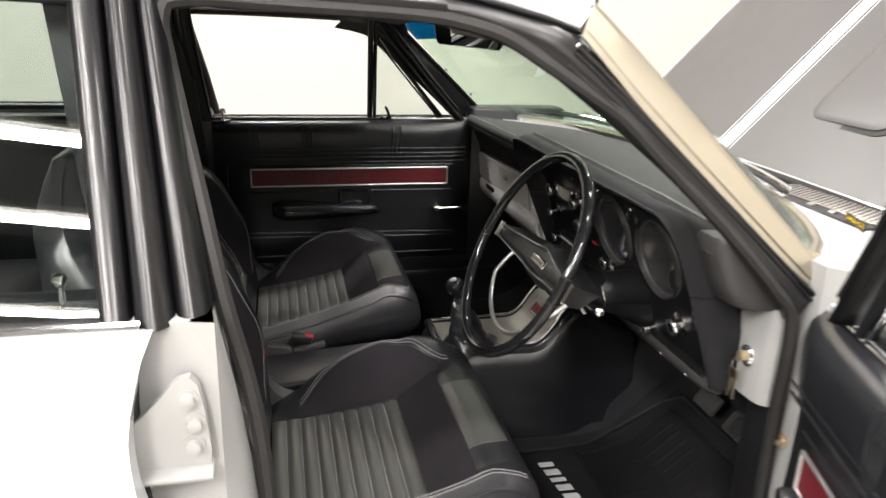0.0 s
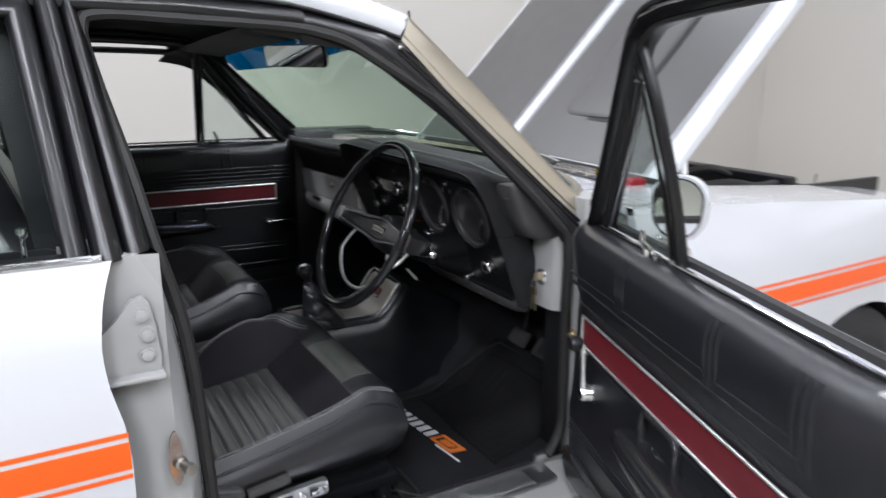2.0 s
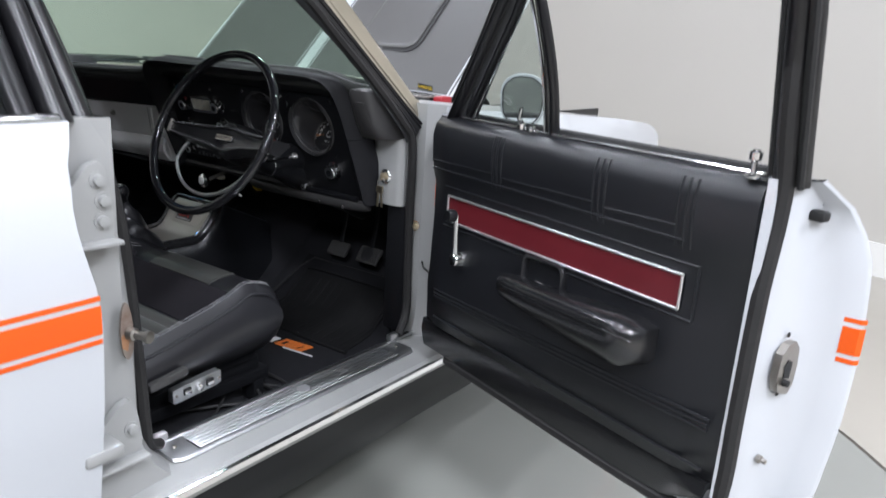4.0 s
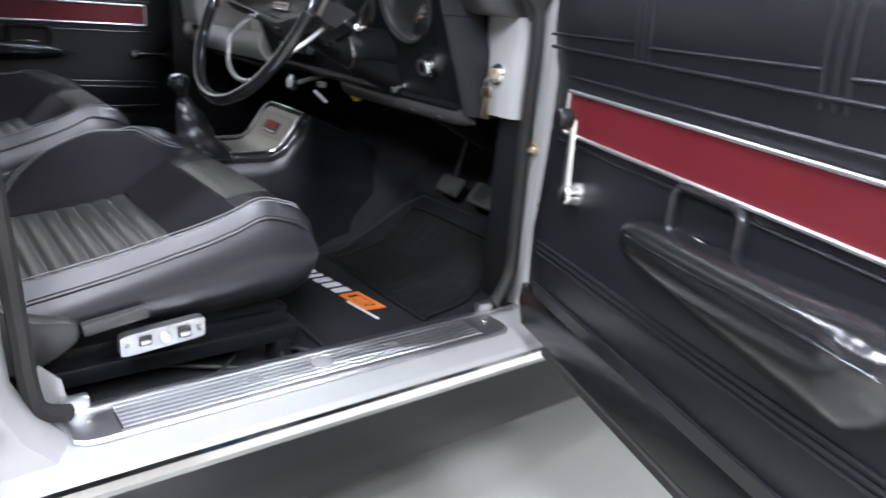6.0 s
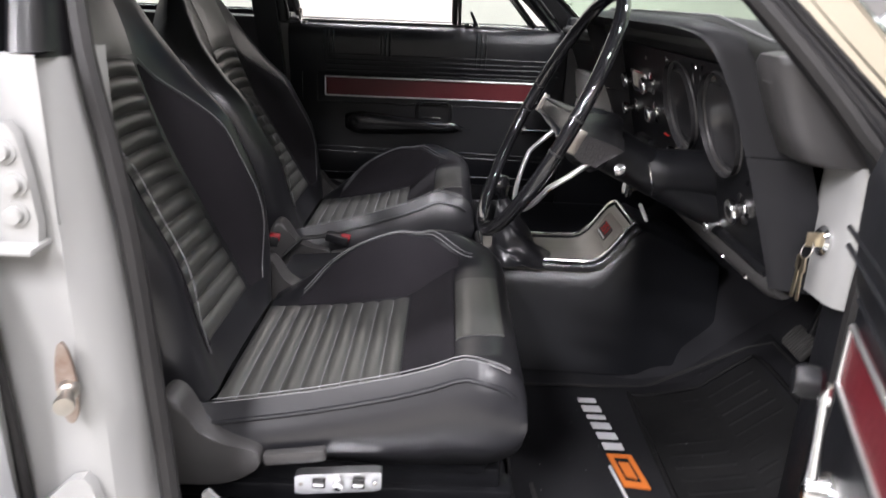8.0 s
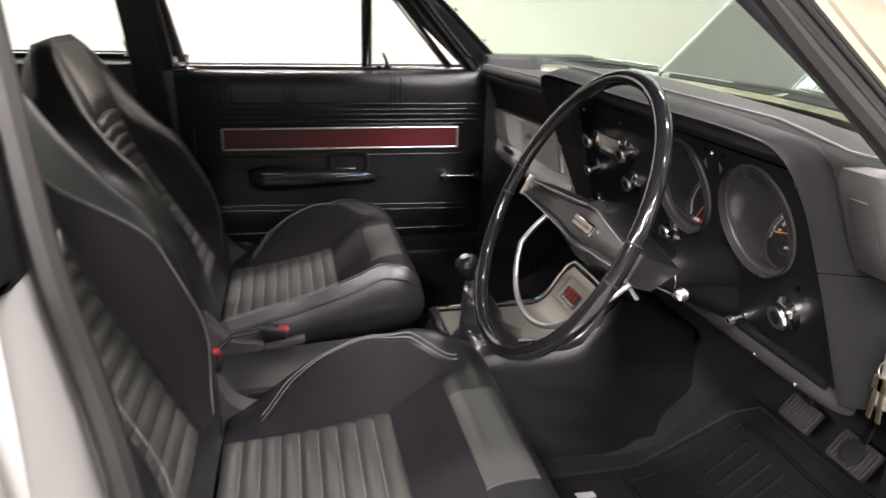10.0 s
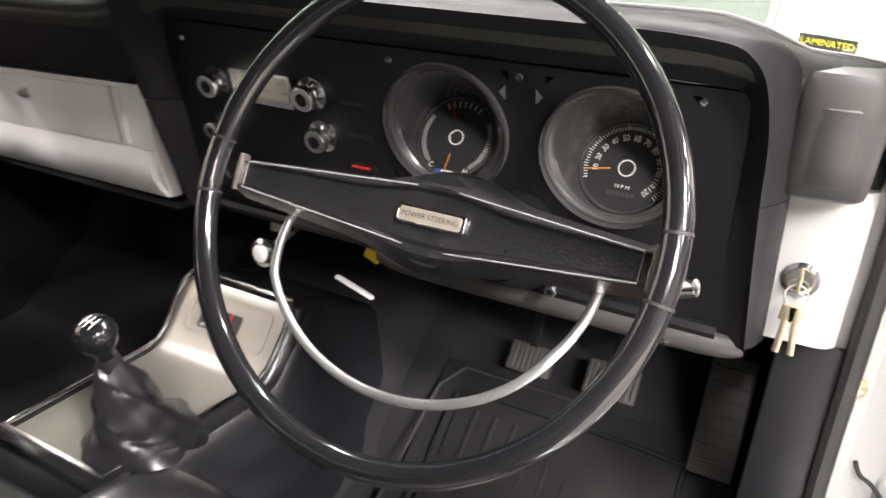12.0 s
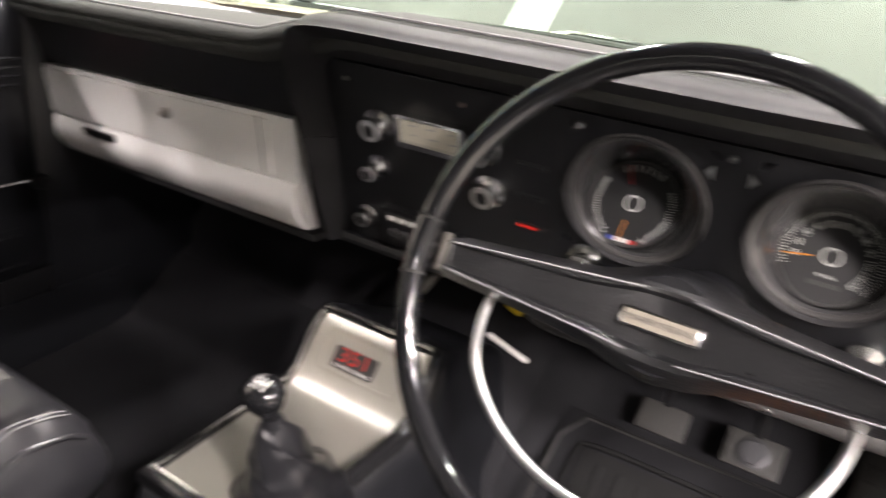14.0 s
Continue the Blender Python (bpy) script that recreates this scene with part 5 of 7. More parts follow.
    part("recline_lever", Geo().rbox((0.085, py(-0.285), 0.443), (0.085, 0.016, 0.018), 0.004, 2, Matrix.Rotation(radians(-8), 3, "Y")), GREYTRIM, seat, "grey recline lever")
    seat.location = seat.location + Vector((fx, 0, fz))
    seat.rotation_euler = (0, radians(pitch), 0)
    return seat


driver_seat = bucket_seat("bucket_seat", "black leather and suede bucket seat with grey pleats", 0.436, 1)
bucket_seat("bucket_seat", "black leather passenger bucket seat with grey pleats", 1.285, 1, -0.03, -0.006, -4.5)

# ---- lettering ----
def letters(text, size, put, depth=0.0006, align="CENTER"):
    """Built-in font as a thin solid; put maps (a, b, d) to a place."""
    cu = bpy.data.curves.new("letters", "FONT")
    cu.body, cu.size, cu.align_x, cu.align_y, cu.extrude, cu.resolution_u = text, size, align, "CENTER", depth / 2, 2
    ob = bpy.data.objects.new("letters", cu)
    me = bpy.data.meshes.new_from_object(ob)
    g = Geo().add([put(v.co.x, v.co.y, v.co.z + depth / 2) for v in me.vertices], [tuple(p.vertices) for p in me.polygons])
    bpy.data.objects.remove(ob)
    bpy.data.curves.remove(cu)
    bpy.data.meshes.remove(me)
    return g


# ---- dashboard ----
dash = thing("dashboard", "black padded dashboard with round gauges and silver glovebox", "dashboard", (0.75, YC, 0.70))
FT, FB = Vector((0.645, 0, 0.952)), Vector((0.712, 0, 0.700))
FL = (FB - FT).length
FN = Vector((-0.966, 0, -0.259))


def face(y, s, d=0.0):
    """On the cluster's face: s down it, d towards the driver."""
    p = FT.lerp(FB, s / FL) + FN * d
    return Vector((p.x, y, p.z))


# top pad, from the screen to the rolled front edge
pad = []
for i in range(61):
    y = lerp(0.125, 1.70, i / 60)
    fx = interp(y, [(0.125, 0.700), (0.135, 0.672), (0.155, 0.652), (0.19, 0.636), (0.215, 0.626), (0.235, 0.606), (0.26, 0.592), (0.29, 0.584), (0.90, 0.584), (0.945, 0.596), (1.02, 0.608), (1.2, 0.606), (1.60, 0.61), (1.66, 0.63), (1.70, 0.67)])
    fz = interp(y, [(0.125, 0.982), (0.16, 0.994), (0.21, 0.998), (0.25, 1.016), (0.28, 1.023), (0.90, 1.023), (0.95, 1.007), (1.05, 0.980), (1.3, 0.972), (1.70, 0.962)])
    t = (y - 0.17) / 1.46
    bx = screen_at(max(0, min(1, t)), 0).x - 0.02
    row = [(fx + 0.018, fz - 0.030), (fx + 0.004, fz - 0.020), (fx, fz - 0.010), (fx + 0.006, fz - 0.002), (fx + 0.02, fz + 0.001), (lerp(fx, bx, 0.3), fz - 0.003), (lerp(fx, bx, 0.6), lerp(fz, 0.952, 0.5)), (bx, 0.950)]
    pad.append([Vector((x, y, z)) for x, z in row])
top = part("dash_pad", Geo().shell(pad, lambda p, i, j: p + Vector((0.004, 0, -0.012))), SUEDEMAT, dash, "charcoal felted dash mat", angle=70)
seam = Geo().tube([Vector((interp(y, [(0.145, 0.672), (0.17, 0.658), (0.215, 0.641), (0.235, 0.621), (0.26, 0.607), (0.29, 0.599), (0.90, 0.599), (0.945, 0.611), (1.02, 0.622), (1.62, 0.626)]), y, interp(y, [(0.145, 0.9915), (0.17, 0.997), (0.21, 1.0005), (0.25, 1.0185), (0.28, 1.025), (0.90, 1.025), (0.95, 1.009), (1.05, 0.982), (1.3, 0.974), (1.62, 0.966)]))) for y in [lerp(0.145, 1.62, k / 90) for k in range(91)]], 0.0014, 5)
part("pad_stitching", seam, THREAD, top)
# surround: brow and two cheeks round the recessed face
SUR = (
    ((0.702, 0.985, 0.687), (0.714, 0.960, 0.690), (0.735, 1.006, 0.690)),
    ((0.665, 0.983, 0.770), (0.694, 0.958, 0.770), (0.700, 1.010, 0.768)),
    ((0.627, 0.978, 0.856), (0.672, 0.957, 0.852), (0.662, 1.008, 0.852)),
    ((0.592, 0.968, 0.930), (0.652, 0.958, 0.925), (0.628, 0.998, 0.928)),
    ((0.566, 0.950, 0.985), (0.645, 0.950, 0.955), (0.604, 0.976, 0.985)),
    ((0.560, 0.912, 1.006), (0.643, 0.915, 0.962), (0.588, 0.920, 1.018)),
    ((0.560, 0.750, 1.008), (0.643, 0.750, 0.962), (0.588, 0.750, 1.021)),
    ((0.560, 0.450, 1.008), (0.643, 0.450, 0.962), (0.588, 0.450, 1.021)),
    ((0.566, 0.290, 1.006), (0.643, 0.280, 0.962), (0.590, 0.282, 1.017)),
    ((0.588, 0.243, 0.990), (0.645, 0.250, 0.955), (0.618, 0.220, 0.998)),
    ((0.616, 0.226, 0.940), (0.655, 0.246, 0.925), (0.650, 0.204, 0.945)),
    ((0.648, 0.220, 0.860), (0.674, 0.245, 0.855), (0.688, 0.198, 0.862)),
    ((0.675, 0.214, 0.780), (0.692, 0.244, 0.780), (0.715, 0.194, 0.780)),
    ((0.702, 0.206, 0.690), (0.714, 0.243, 0.692), (0.740, 0.190, 0.690)))


def surround(i0, i1):
    rows = [curve([s[k] for s in SUR], 6)[i0 * 6:i1 * 6 + 1] for k in range(3)]
    rings = []
    for lip, inn, out in zip(*rows):
        m = lip + (lip - inn.lerp(out, 0.5)).normalized() * 0.004
        rings.append([inn + Vector((0.012, 0, 0)), inn, inn.lerp(lip, 0.5) + Vector((0.004, 0, 0.002)), inn.lerp(lip, 0.85), lip.lerp(inn, 0.06), m, lip.lerp(out, 0.12), lip.lerp(out, 0.35) + (m - lip) * 0.8, lip.lerp(out, 0.7) + (m - lip) * 0.5, out, out + Vector((0.03, 0, -0.004))])
    return Geo().loft(rings)


part("cluster_surround", surround(2, 11), SOFTVINYL, dash, "smooth black vinyl brow round the gauges", angle=50)
for i0, i1 in ((0, 2), (11, 13)):
    g = surround(i0, i1)
    c = sum((Vector(p) for p in g.v), Vector()) / len(g.v)
    g.v = [tuple(Vector(p).lerp(c, 0.012)) for p in g.v]
    part("cluster_cheek", g, SOFTVINYL, dash, "black moulded lower cheek", angle=50)
end = Geo().loft([[(x + 0.012, 0.214, z), (x, 0.206, z), (x - 0.003, 0.195, z), (x - 0.001, 0.160, z), (x + 0.006, 0.146, z), (x + 0.020, 0.138, z), (x + 0.05, 0.134, z), (x + 0.12, 0.134, z), (x + 0.12, 0.214, z)] for x, z in ((0.645, 0.990), (0.633, 0.985), (0.630, 0.975), (0.638, 0.95), (0.658, 0.905), (0.676, 0.872), (0.690, 0.866))])
ec = part("end_cap", end, GREYTRIM, dash, "dark grey moulded end cap", angle=50)
g = Geo().loft([[(x, 0.196, z), (x - 0.003, 0.190, z), (x - 0.003, 0.164, z), (x, 0.158, z), (x + 0.02, 0.158, z), (x + 0.02, 0.196, z)] for x, z in ((0.640, 0.962), (0.636, 0.956), (0.654, 0.912), (0.668, 0.885), (0.676, 0.880))])
part("cap_panel", g, GREYTRIM, ec, angle=50)
# face plates with holes for the two pods
PODS = ((0.550, 0.0715), (0.3615, 0.0715))
n = 40
SC = 0.072
for y, r in PODS:
    h = 0.0755
    sq, ci = [], []
    for k in range(n):
        a = 2 * math.pi * (k + 0.5) / n
        c, s_ = math.cos(a), math.sin(a)
        m = max(abs(c), abs(s_))
        sq.append((y + h * c / m, SC + 0.0045 + h * s_ / m))
        ci.append((y + r * c, SC + 0.0045 + r * 0.98 * s_))
    part("pod_plate", Geo().ring(sq, ci, lambda a, b, d: face(a, b, d), -0.006, 0.0), PLASTIC, dash, angle=20)
S0, S1 = SC + 0.0045 - 0.0755, SC + 0.0045 + 0.0755
def face_plate(a, b, s0, s1):
    v = [face(y, s, d) for d in (-0.006, 0.0) for y, s in ((a, s0), (b, s0), (b, s1), (a, s1))]
    return Geo().add(v, [(0, 1, 2, 3), (4, 5, 6, 7), (0, 1, 5, 4), (1, 2, 6, 5), (2, 3, 7, 6), (3, 0, 4, 7)])


cluster = part("cluster_face", face_plate(0.243, 0.962, S1, FL), PLASTIC, dash, "matt black instrument face", angle=20)
for q in ((0.243, 0.286, -0.008, S1), (0.286, 0.437, -0.008, S0), (0.4745, 0.6255, -0.008, S0), (0.437, 0.4745, -0.008, S1), (0.6255, 0.962, -0.008, S1)):
    part("face_plate", face_plate(*q), PLASTIC, dash, angle=20)
lip = Geo().tube([face(0.236, FL, 0.0), face(0.965, FL, 0.0)], 0.010, 8)
part("lower_lip", lip, PLASTIC, dash)
roll = Geo().tube(curve([(0.722, 0.212, 0.690), (0.717, 0.25, 0.684), (0.716, 0.45, 0.681), (0.717, 0.62, 0.681), (0.722, 0.66, 0.686)], 4), 0.016, 12)
part("lower_roll", roll, GREYTRIM, dash, "rounded dark lower dash roll", angle=70)
for y in (0.285, 0.372):
    part("roll_screw", Geo().lathe([(0, 0), (0.005, 0), (0.004, 0.003), (0, 0.004)], (0.703, y, 0.676), (-1, 0, -0.5), 12), CHROME, dash)
under = Geo().box(0.80, 1.02, 0.20, 1.70, 0.715, 0.93)
under.box(0.725, 0.80, 0.24, 0.945, 0.70, 0.77)
part("dash_body", under, RUBBER, dash, "dark dash underside")
for y in (0.617, 0.4635, 0.285):
    part("screw", Geo().lathe([(0, 0), (0.0045, 0), (0.0035, 0.002), (0, 0.0025)], face(y, 0.006, 0), FN, 12), CHROME, cluster)
for y in (0.76, 0.9275):
    part("screw", Geo().lathe([(0, 0), (0.0035, 0), (0.0025, 0.002), (0, 0.0025)], face(y, 0.014, 0), FN, 12), STEEL, cluster)

# gauges
DN = Vector((-0.88, 0, 0.475)).normalized()
DV = Vector((0.475, 0, 0.88)).normalized()


def gauge(name, label, y, r, deep):
    """deep: where the dial's middle lies across the car."""
    o = face(y, SC + 0.0045)
    rings = []
    for t, rr in ((-0.10, r + 0.004), (-0.04, r + 0.003), (0.0, r - 0.003), (0.10, r - 0.009), (0.35, r - 0.013), (0.8, r - 0.0195), (1.0, r - 0.0215), (1.0, 0.0)):
        c = o.lerp(Vector((0.728, deep, 0.853)), max(0, t)) + (FN * 0.012 * (-t / 0.1) if t < 0 else Vector())
        nv = Vector((0.259, 0, -0.966)).lerp(-DV, max(0, min(1, t))).normalized()
        rings.append([c + rr * (math.cos(2 * math.pi * k / 40) * Vector((0, 1, 0)) + math.sin(2 * math.pi * k / 40) * nv) for k in range(40)])
    pod = part(name, Geo().loft(rings, True, False), GLOSS_SOFT, dash, label)
    rim = Geo()
    rim.tube([o + FN * 0.002 + (r + 0.001) * (math.cos(2 * math.pi * k / 40) * Vector((0, 1, 0)) + math.sin(2 * math.pi * k / 40) * Vector((0.259, 0, -0.966))) for k in range(40)], 0.0035, 8, True)
    part("pod_rim", rim, GREYTRIM, pod)
    c = Vector((0.728, deep, 0.853))
    at = lambda a, b, d: c + Vector((0, -1, 0)) * a + DV * b + DN * d
    R = r - 0.0218
    part("dial", Geo().lathe([(0, 0.0), (R, 0.0), (R, 0.002), (0, 0.002)], c, DN, 40), DIAL, pod, "black dial")
    part("bezel", Geo().tube([at(R * 1.0 * math.cos(2 * math.pi * k / 40), R * 1.0 * math.sin(2 * math.pi * k / 40), 0.004) for k in range(40)], 0.0018, 6, True), GREYTRIM, pod)
    part("hub_ring", Geo().ring([(0.0095 * math.cos(2 * math.pi * k / 28), 0.0095 * math.sin(2 * math.pi * k / 28)) for k in range(28)], [(0.0080 * math.cos(2 * math.pi * k / 28), 0.0080 * math.sin(2 * math.pi * k / 28)) for k in range(28)], at, 0.003, 0.0036), PRINT, pod)
    return pod, at, R


GLOSS_SOFT = surface("satin_black_pod", (0.030, 0.030, 0.032), 0.24, c2=(0.036, 0.035, 0.036), scale=12, wear=0.06)


def tick(g, at, ang, r0, r1, w, d=0.0028):
    c, s_ = math.cos(radians(ang)), math.sin(radians(ang))
    g.add([at(r * c - k * w / 2 * s_, r * s_ + k * w / 2 * c, d) for r, k in ((r0, -1), (r0, 1), (r1, 1), (r1, -1))], [(0, 1, 2, 3)])


pod, at, R = gauge("gauge_pod", "combined fuel and temperature gauge pod", *PODS[0], 0.567)
g = Geo()
for k in range(21):
    tick(g, at, 150 + k * 4.0, R * 0.80, R * 0.91, 0.0009)
    tick(g, at, -50 + k * 4.0, R * 0.80, R * 0.91, 0.0009)
for k in range(7):
    tick(g, at, 60 + k * 10, R * 0.76, R * 0.92, 0.0012)
tagged(part("scale_mark", g, PRINT, pod), kind="stuff")
g = Geo()
for k, m in ((0, BLUEPRINT), (1, PRINT), (2, PRINT), (3, REDPRINT)):
    q = Geo().add([at(a, b, 0.0028) for a, b in ((-0.016 + k * 0.0082, -R * 0.93), (-0.0085 + k * 0.0082, -R * 0.93), (-0.0085 + k * 0.0082, -R * 0.83), (-0.016 + k * 0.0082, -R * 0.83))], [(0, 1, 2, 3)])
    part("temperature_band", q, m, pod)
part("dial_letter", letters("C", 0.009, lambda a, b, d: at(a - 0.023, b - R * 0.76, d + 0.0026)), PRINT, pod)
part("dial_letter", letters("H", 0.009, lambda a, b, d: at(a + 0.023, b - R * 0.78, d + 0.0026)), PRINT, pod)
q = Geo()
tick(q, at, 265, R * 0.42, R * 0.92, 0.0014, 0.0034)
part("needle", q, AMBER, pod, "orange needle")
q = Geo()
tick(q, at, 112, R * 0.45, R * 0.92, 0.0014, 0.0034)
part("needle", q, REDPRINT, pod, "red needle")

pod, at, R = gauge("gauge_pod", "speedometer pod with white numerals", *PODS[1], 0.3605)
g = Geo()
for k in range(61):
    tick(g, at, 202 - k * 4.0, R * 0.86, R * (0.94 if k % 5 else 0.98), 0.0008)
tagged(part("scale_mark", g, PRINT, pod), kind="stuff")
for k, num in enumerate(("10", "20", "30", "40", "50", "60", "70", "80", "90", "100", "110", "120")):
    a0 = 188 - k * 20.6
    c, s_ = math.cos(radians(a0)), math.sin(radians(a0))
    rot = radians(a0 - 90)
    part("numeral", letters(num, 0.0108, lambda a, b, d: at(R * 0.68 * c + (a * math.cos(rot) - b * math.sin(rot)) * 0.72, R * 0.68 * s_ + a * math.sin(rot) * 0.72 + b * math.cos(rot), d + 0.0026)), PRINT, pod)
part("dial_letter", letters("M P H", 0.0062, lambda a, b, d: at(a, b - 0.021, d + 0.0026)), PRINT, pod)
q = Geo()
for k in range(6):
    q.add([at(a, b, 0.0027) for a, b in ((-0.015 + k * 0.0052, -0.0315), (-0.011 + k * 0.0052, -0.0315), (-0.011 + k * 0.0052, -0.0265), (-0.015 + k * 0.0052, -0.0265))], [(0, 1, 2, 3)])
tagged(part("odometer_digit", q, GREYTRIM, pod, "dim odometer digits"), kind="stuff")
q = Geo()
tick(q, at, 190, R * 0.35, R * 0.90, 0.0015, 0.0034)
part("needle", q, AMBER, pod, "orange needle")
for y, sg in ((0.4785, 1), (0.445, -1)):
    q = Geo().prism([(0.0, 0.008), (sg * 0.007, 0.0), (0.0, -0.008)], lambda a, b, d: face(y + a, 0.024 - b, d), 0.0002, 0.0012)
    part("turn_arrow", q, ALLOY, cluster, "grey turn signal arrow")


def knob(name, y, s, r, long, m=CHROME, cap=PLASTIC, label="", base=None):
    o = face(y, s) if base is None else Vector(base)
    k = part(name, Geo().lathe([(0, 0), (r * 1.25, 0), (r * 1.25, 0.004), (r * 0.55, 0.006), (r * 0.55, long - 0.010), (r * 0.95, long - 0.008), (r, long - 0.003), (r * 0.9, long), (0, long)], o, FN, 24), m, dash, label)
    part("knob_face", Geo().lathe([(0, 0), (r * 0.55, 0), (r * 0.5, 0.001), (0, 0.0015)], o + FN * long, FN, 20), cap, k)
    part("knob_ring", Geo().lathe([(r * 0.6, 0), (r * 0.86, 0), (r * 0.84, 0.001), (r * 0.6, 0.001)], o + FN * long, FN, 20), ALLOY, k)
    return k


ZS = lambda z: (0.952 - z) / 0.252 * FL
knob("radio_knob", 0.880, ZS(0.8895), 0.0165, 0.024, label="chrome radio knob")
knob("radio_knob", 0.729, ZS(0.894), 0.0165, 0.024, label="chrome radio knob")
knob("switch_knob", 0.886, ZS(0.832), 0.0125, 0.030, label="black and chrome lighter knob", cap=DIAL)
knob("switch_knob", 0.723, ZS(0.841), 0.0165, 0.022, label="chrome switch knob")
knob("headlamp_switch", 0.306, ZS(0.770), 0.0185, 0.023, label="chrome headlamp switch knob")
knob("switch_knob", 0.916, ZS(0.750), 0.013, 0.019, label="chrome lower knob", cap=DIAL)
knob("switch_knob", 0.769, ZS(0.752), 0.012, 0.019, m=PLASTIC, label="black lower knob", cap=DIAL)
knob("switch_knob", 0.597, ZS(0.790), 0.016, 0.022, label="chrome switch knob")
knob("switch_knob", 0.415, ZS(0.715), 0.008, 0.026, label="small chrome knob")
o = rounded(0.753, 0.847, ZS(0.914), ZS(0.873), 0.003, 2)
i = rounded(0.758, 0.842, ZS(0.910), ZS(0.880), 0.002, 2)
rad = part("radio_bezel", Geo().ring(o, i, face, 0.0, 0.012), CHROME, dash, "chrome radio bezel")
part("radio_scale", Geo().prism(i, face, 0.001, 0.006), CREAM, rad, "cream radio scale")
bars = Geo()
for a, b, w in ((0.826, ZS(0.901), 0.008), (0.800, ZS(0.901), 0.010), (0.772, ZS(0.901), 0.006), (0.826, ZS(0.889), 0.006), (0.798, ZS(0.889), 0.012), (0.770, ZS(0.889), 0.009)):
    bars.add([face(a + p, b + q, 0.0065) for p, q in ((-w / 2, -0.001), (w / 2, -0.001), (w / 2, 0.001), (-w / 2, 0.001))], [(0, 1, 2, 3)])
tagged(part("scale_bar", bars, EMBOSS, rad), kind="stuff")
low = part("cassette_unit", Geo().prism(rounded(0.785, 0.880, ZS(0.778), ZS(0.728), 0.004, 2), face, 0.0, 0.012), PLASTIC, dash, "black lower radio unit")
part("unit_display", Geo().prism(rounded(0.790, 0.875, ZS(0.772), ZS(0.759), 0.002, 2), face, 0.0125, 0.0135), GREYTRIM, low, "dark lettered display strip")
for k in range(5):
    part("push_button", Geo().prism(rounded(0.793 + k * 0.0165, 0.805 + k * 0.0165, ZS(0.750), ZS(0.740), 0.002, 2), face, 0.0125, 0.019), GLOSS_SOFT, low)
    part("unit_mark", Geo().prism(rounded(0.794 + k * 0.0165, 0.805 + k * 0.0165, ZS(0.769), ZS(0.762), 0.001, 1), face, 0.0136, 0.0141), PRINT, low)
for k, z in enumerate((0.886, 0.847, 0.808)):
    part("heater_slot", Geo().prism(rounded(0.650, 0.690, ZS(z) - 0.004, ZS(z) + 0.004, 0.003, 2), face, 0.0004, 0.0012), DIAL, cluster)
    part("heater_lever", Geo().prism(rounded(0.656 + 0.002 * k, 0.685, ZS(z) - 0.0013, ZS(z) + 0.0013, 0.0008, 2), face, 0.001, 0.004), REDPRINT if k == 2 else PLASTIC, cluster)
# joint lines on the face
jl = Geo()
for y in (0.698, 0.638):
    jl.add([face(y + k, s, 0.0005) for k, s in ((-0.0006, 0.02), (0.0006, 0.02), (0.0006, FL - 0.02), (-0.0006, FL - 0.02))], [(0, 1, 2, 3)])
part("face_joint", jl, DIAL, cluster)

# passenger side: padded face, silver glovebox panel
rows = []
for i in range(13):
    y = lerp(1.0, 1.70, i / 12)
    z0 = interp(y, [(1.0, 0.968), (1.7, 0.945)])
    zb = interp(y, [(1.0, 0.868), (1.7, 0.842)])
    rows.append([Vector((0.622, y, z0)), Vector((0.632, y, z0 - 0.02)), Vector((0.652, y, lerp(z0, zb, 0.6))), Vector((0.668, y, zb))])
part("passenger_pad", Geo().shell(rows, lambda p, i, j: p + Vector((0.03, 0, 0))), VINYL, dash, "black padded passenger dash face")


def silver(y, t, d=0.0):
    zt = interp(y, [(1.0, 0.864), (1.7, 0.838)])
    zb = interp(y, [(1.0, 0.692), (1.7, 0.682)])
    return Vector((interp(t, [(0, 0.664), (0.55, 0.676), (1, 0.700)]) - d, y, lerp(zt, zb, t) - d * 0.2))


gb = part("glovebox_panel", Geo().shell([[silver(lerp(1.025, 1.69, i / 12), j / 6) for j in range(7)] for i in range(13)], lambda p, i, j: p + Vector((0.02, 0, 0))), SILVERPAINT, dash, "silver painted glovebox panel")
part("glovebox_lid", Geo().shell([[silver(lerp(1.075, 1.66, i / 12), lerp(0.04, 0.52, j / 5), 0.004) for j in range(6)] for i in range(13)], lambda p, i, j: p + Vector((0.006, 0, 0))), SILVERPAINT, gb)
part("lid_seam", Geo().tube([silver(1.085 + 0.006 * (1 - t) - 0.05 * max(0.0, t - 0.80) * 5 * max(0.0, t - 0.80), 0.0 + t, 0.0185 * (1 if 0.6 < t < 0.97 else 0.25)) for t in (0.02, 0.2, 0.4, 0.52)], 0.0008, 5), GREYTRIM, gb)
part("lower_ledge", Geo().shell([[silver(lerp(1.03, 1.69, i / 12), 0.56 + 0.44 * j / 4, 0.003 + 0.014 * math.sin(math.pi * j / 4)) for j in range(5)] for i in range(13)], lambda p, i, j: p + Vector((0.008, 0, 0))), SILVERPAINT, gb)
part("glovebox_lock", Geo().lathe([(0, 0), (0.009, 0), (0.009, 0.004), (0.005, 0.007), (0.005, 0.011), (0, 0.012)], silver(1.290, 0.20, 0.004), (-1, 0, -0.1), 16), STEEL, gb, "steel glovebox lock")
part("badge_slot", Geo().prism(rounded(1.435, 1.515, 0.585, 0.675, 0.006, 2), lambda a, b, d: silver(a, b, d), 0.010, 0.0145), PLASTIC, gb, "dark badge slot")
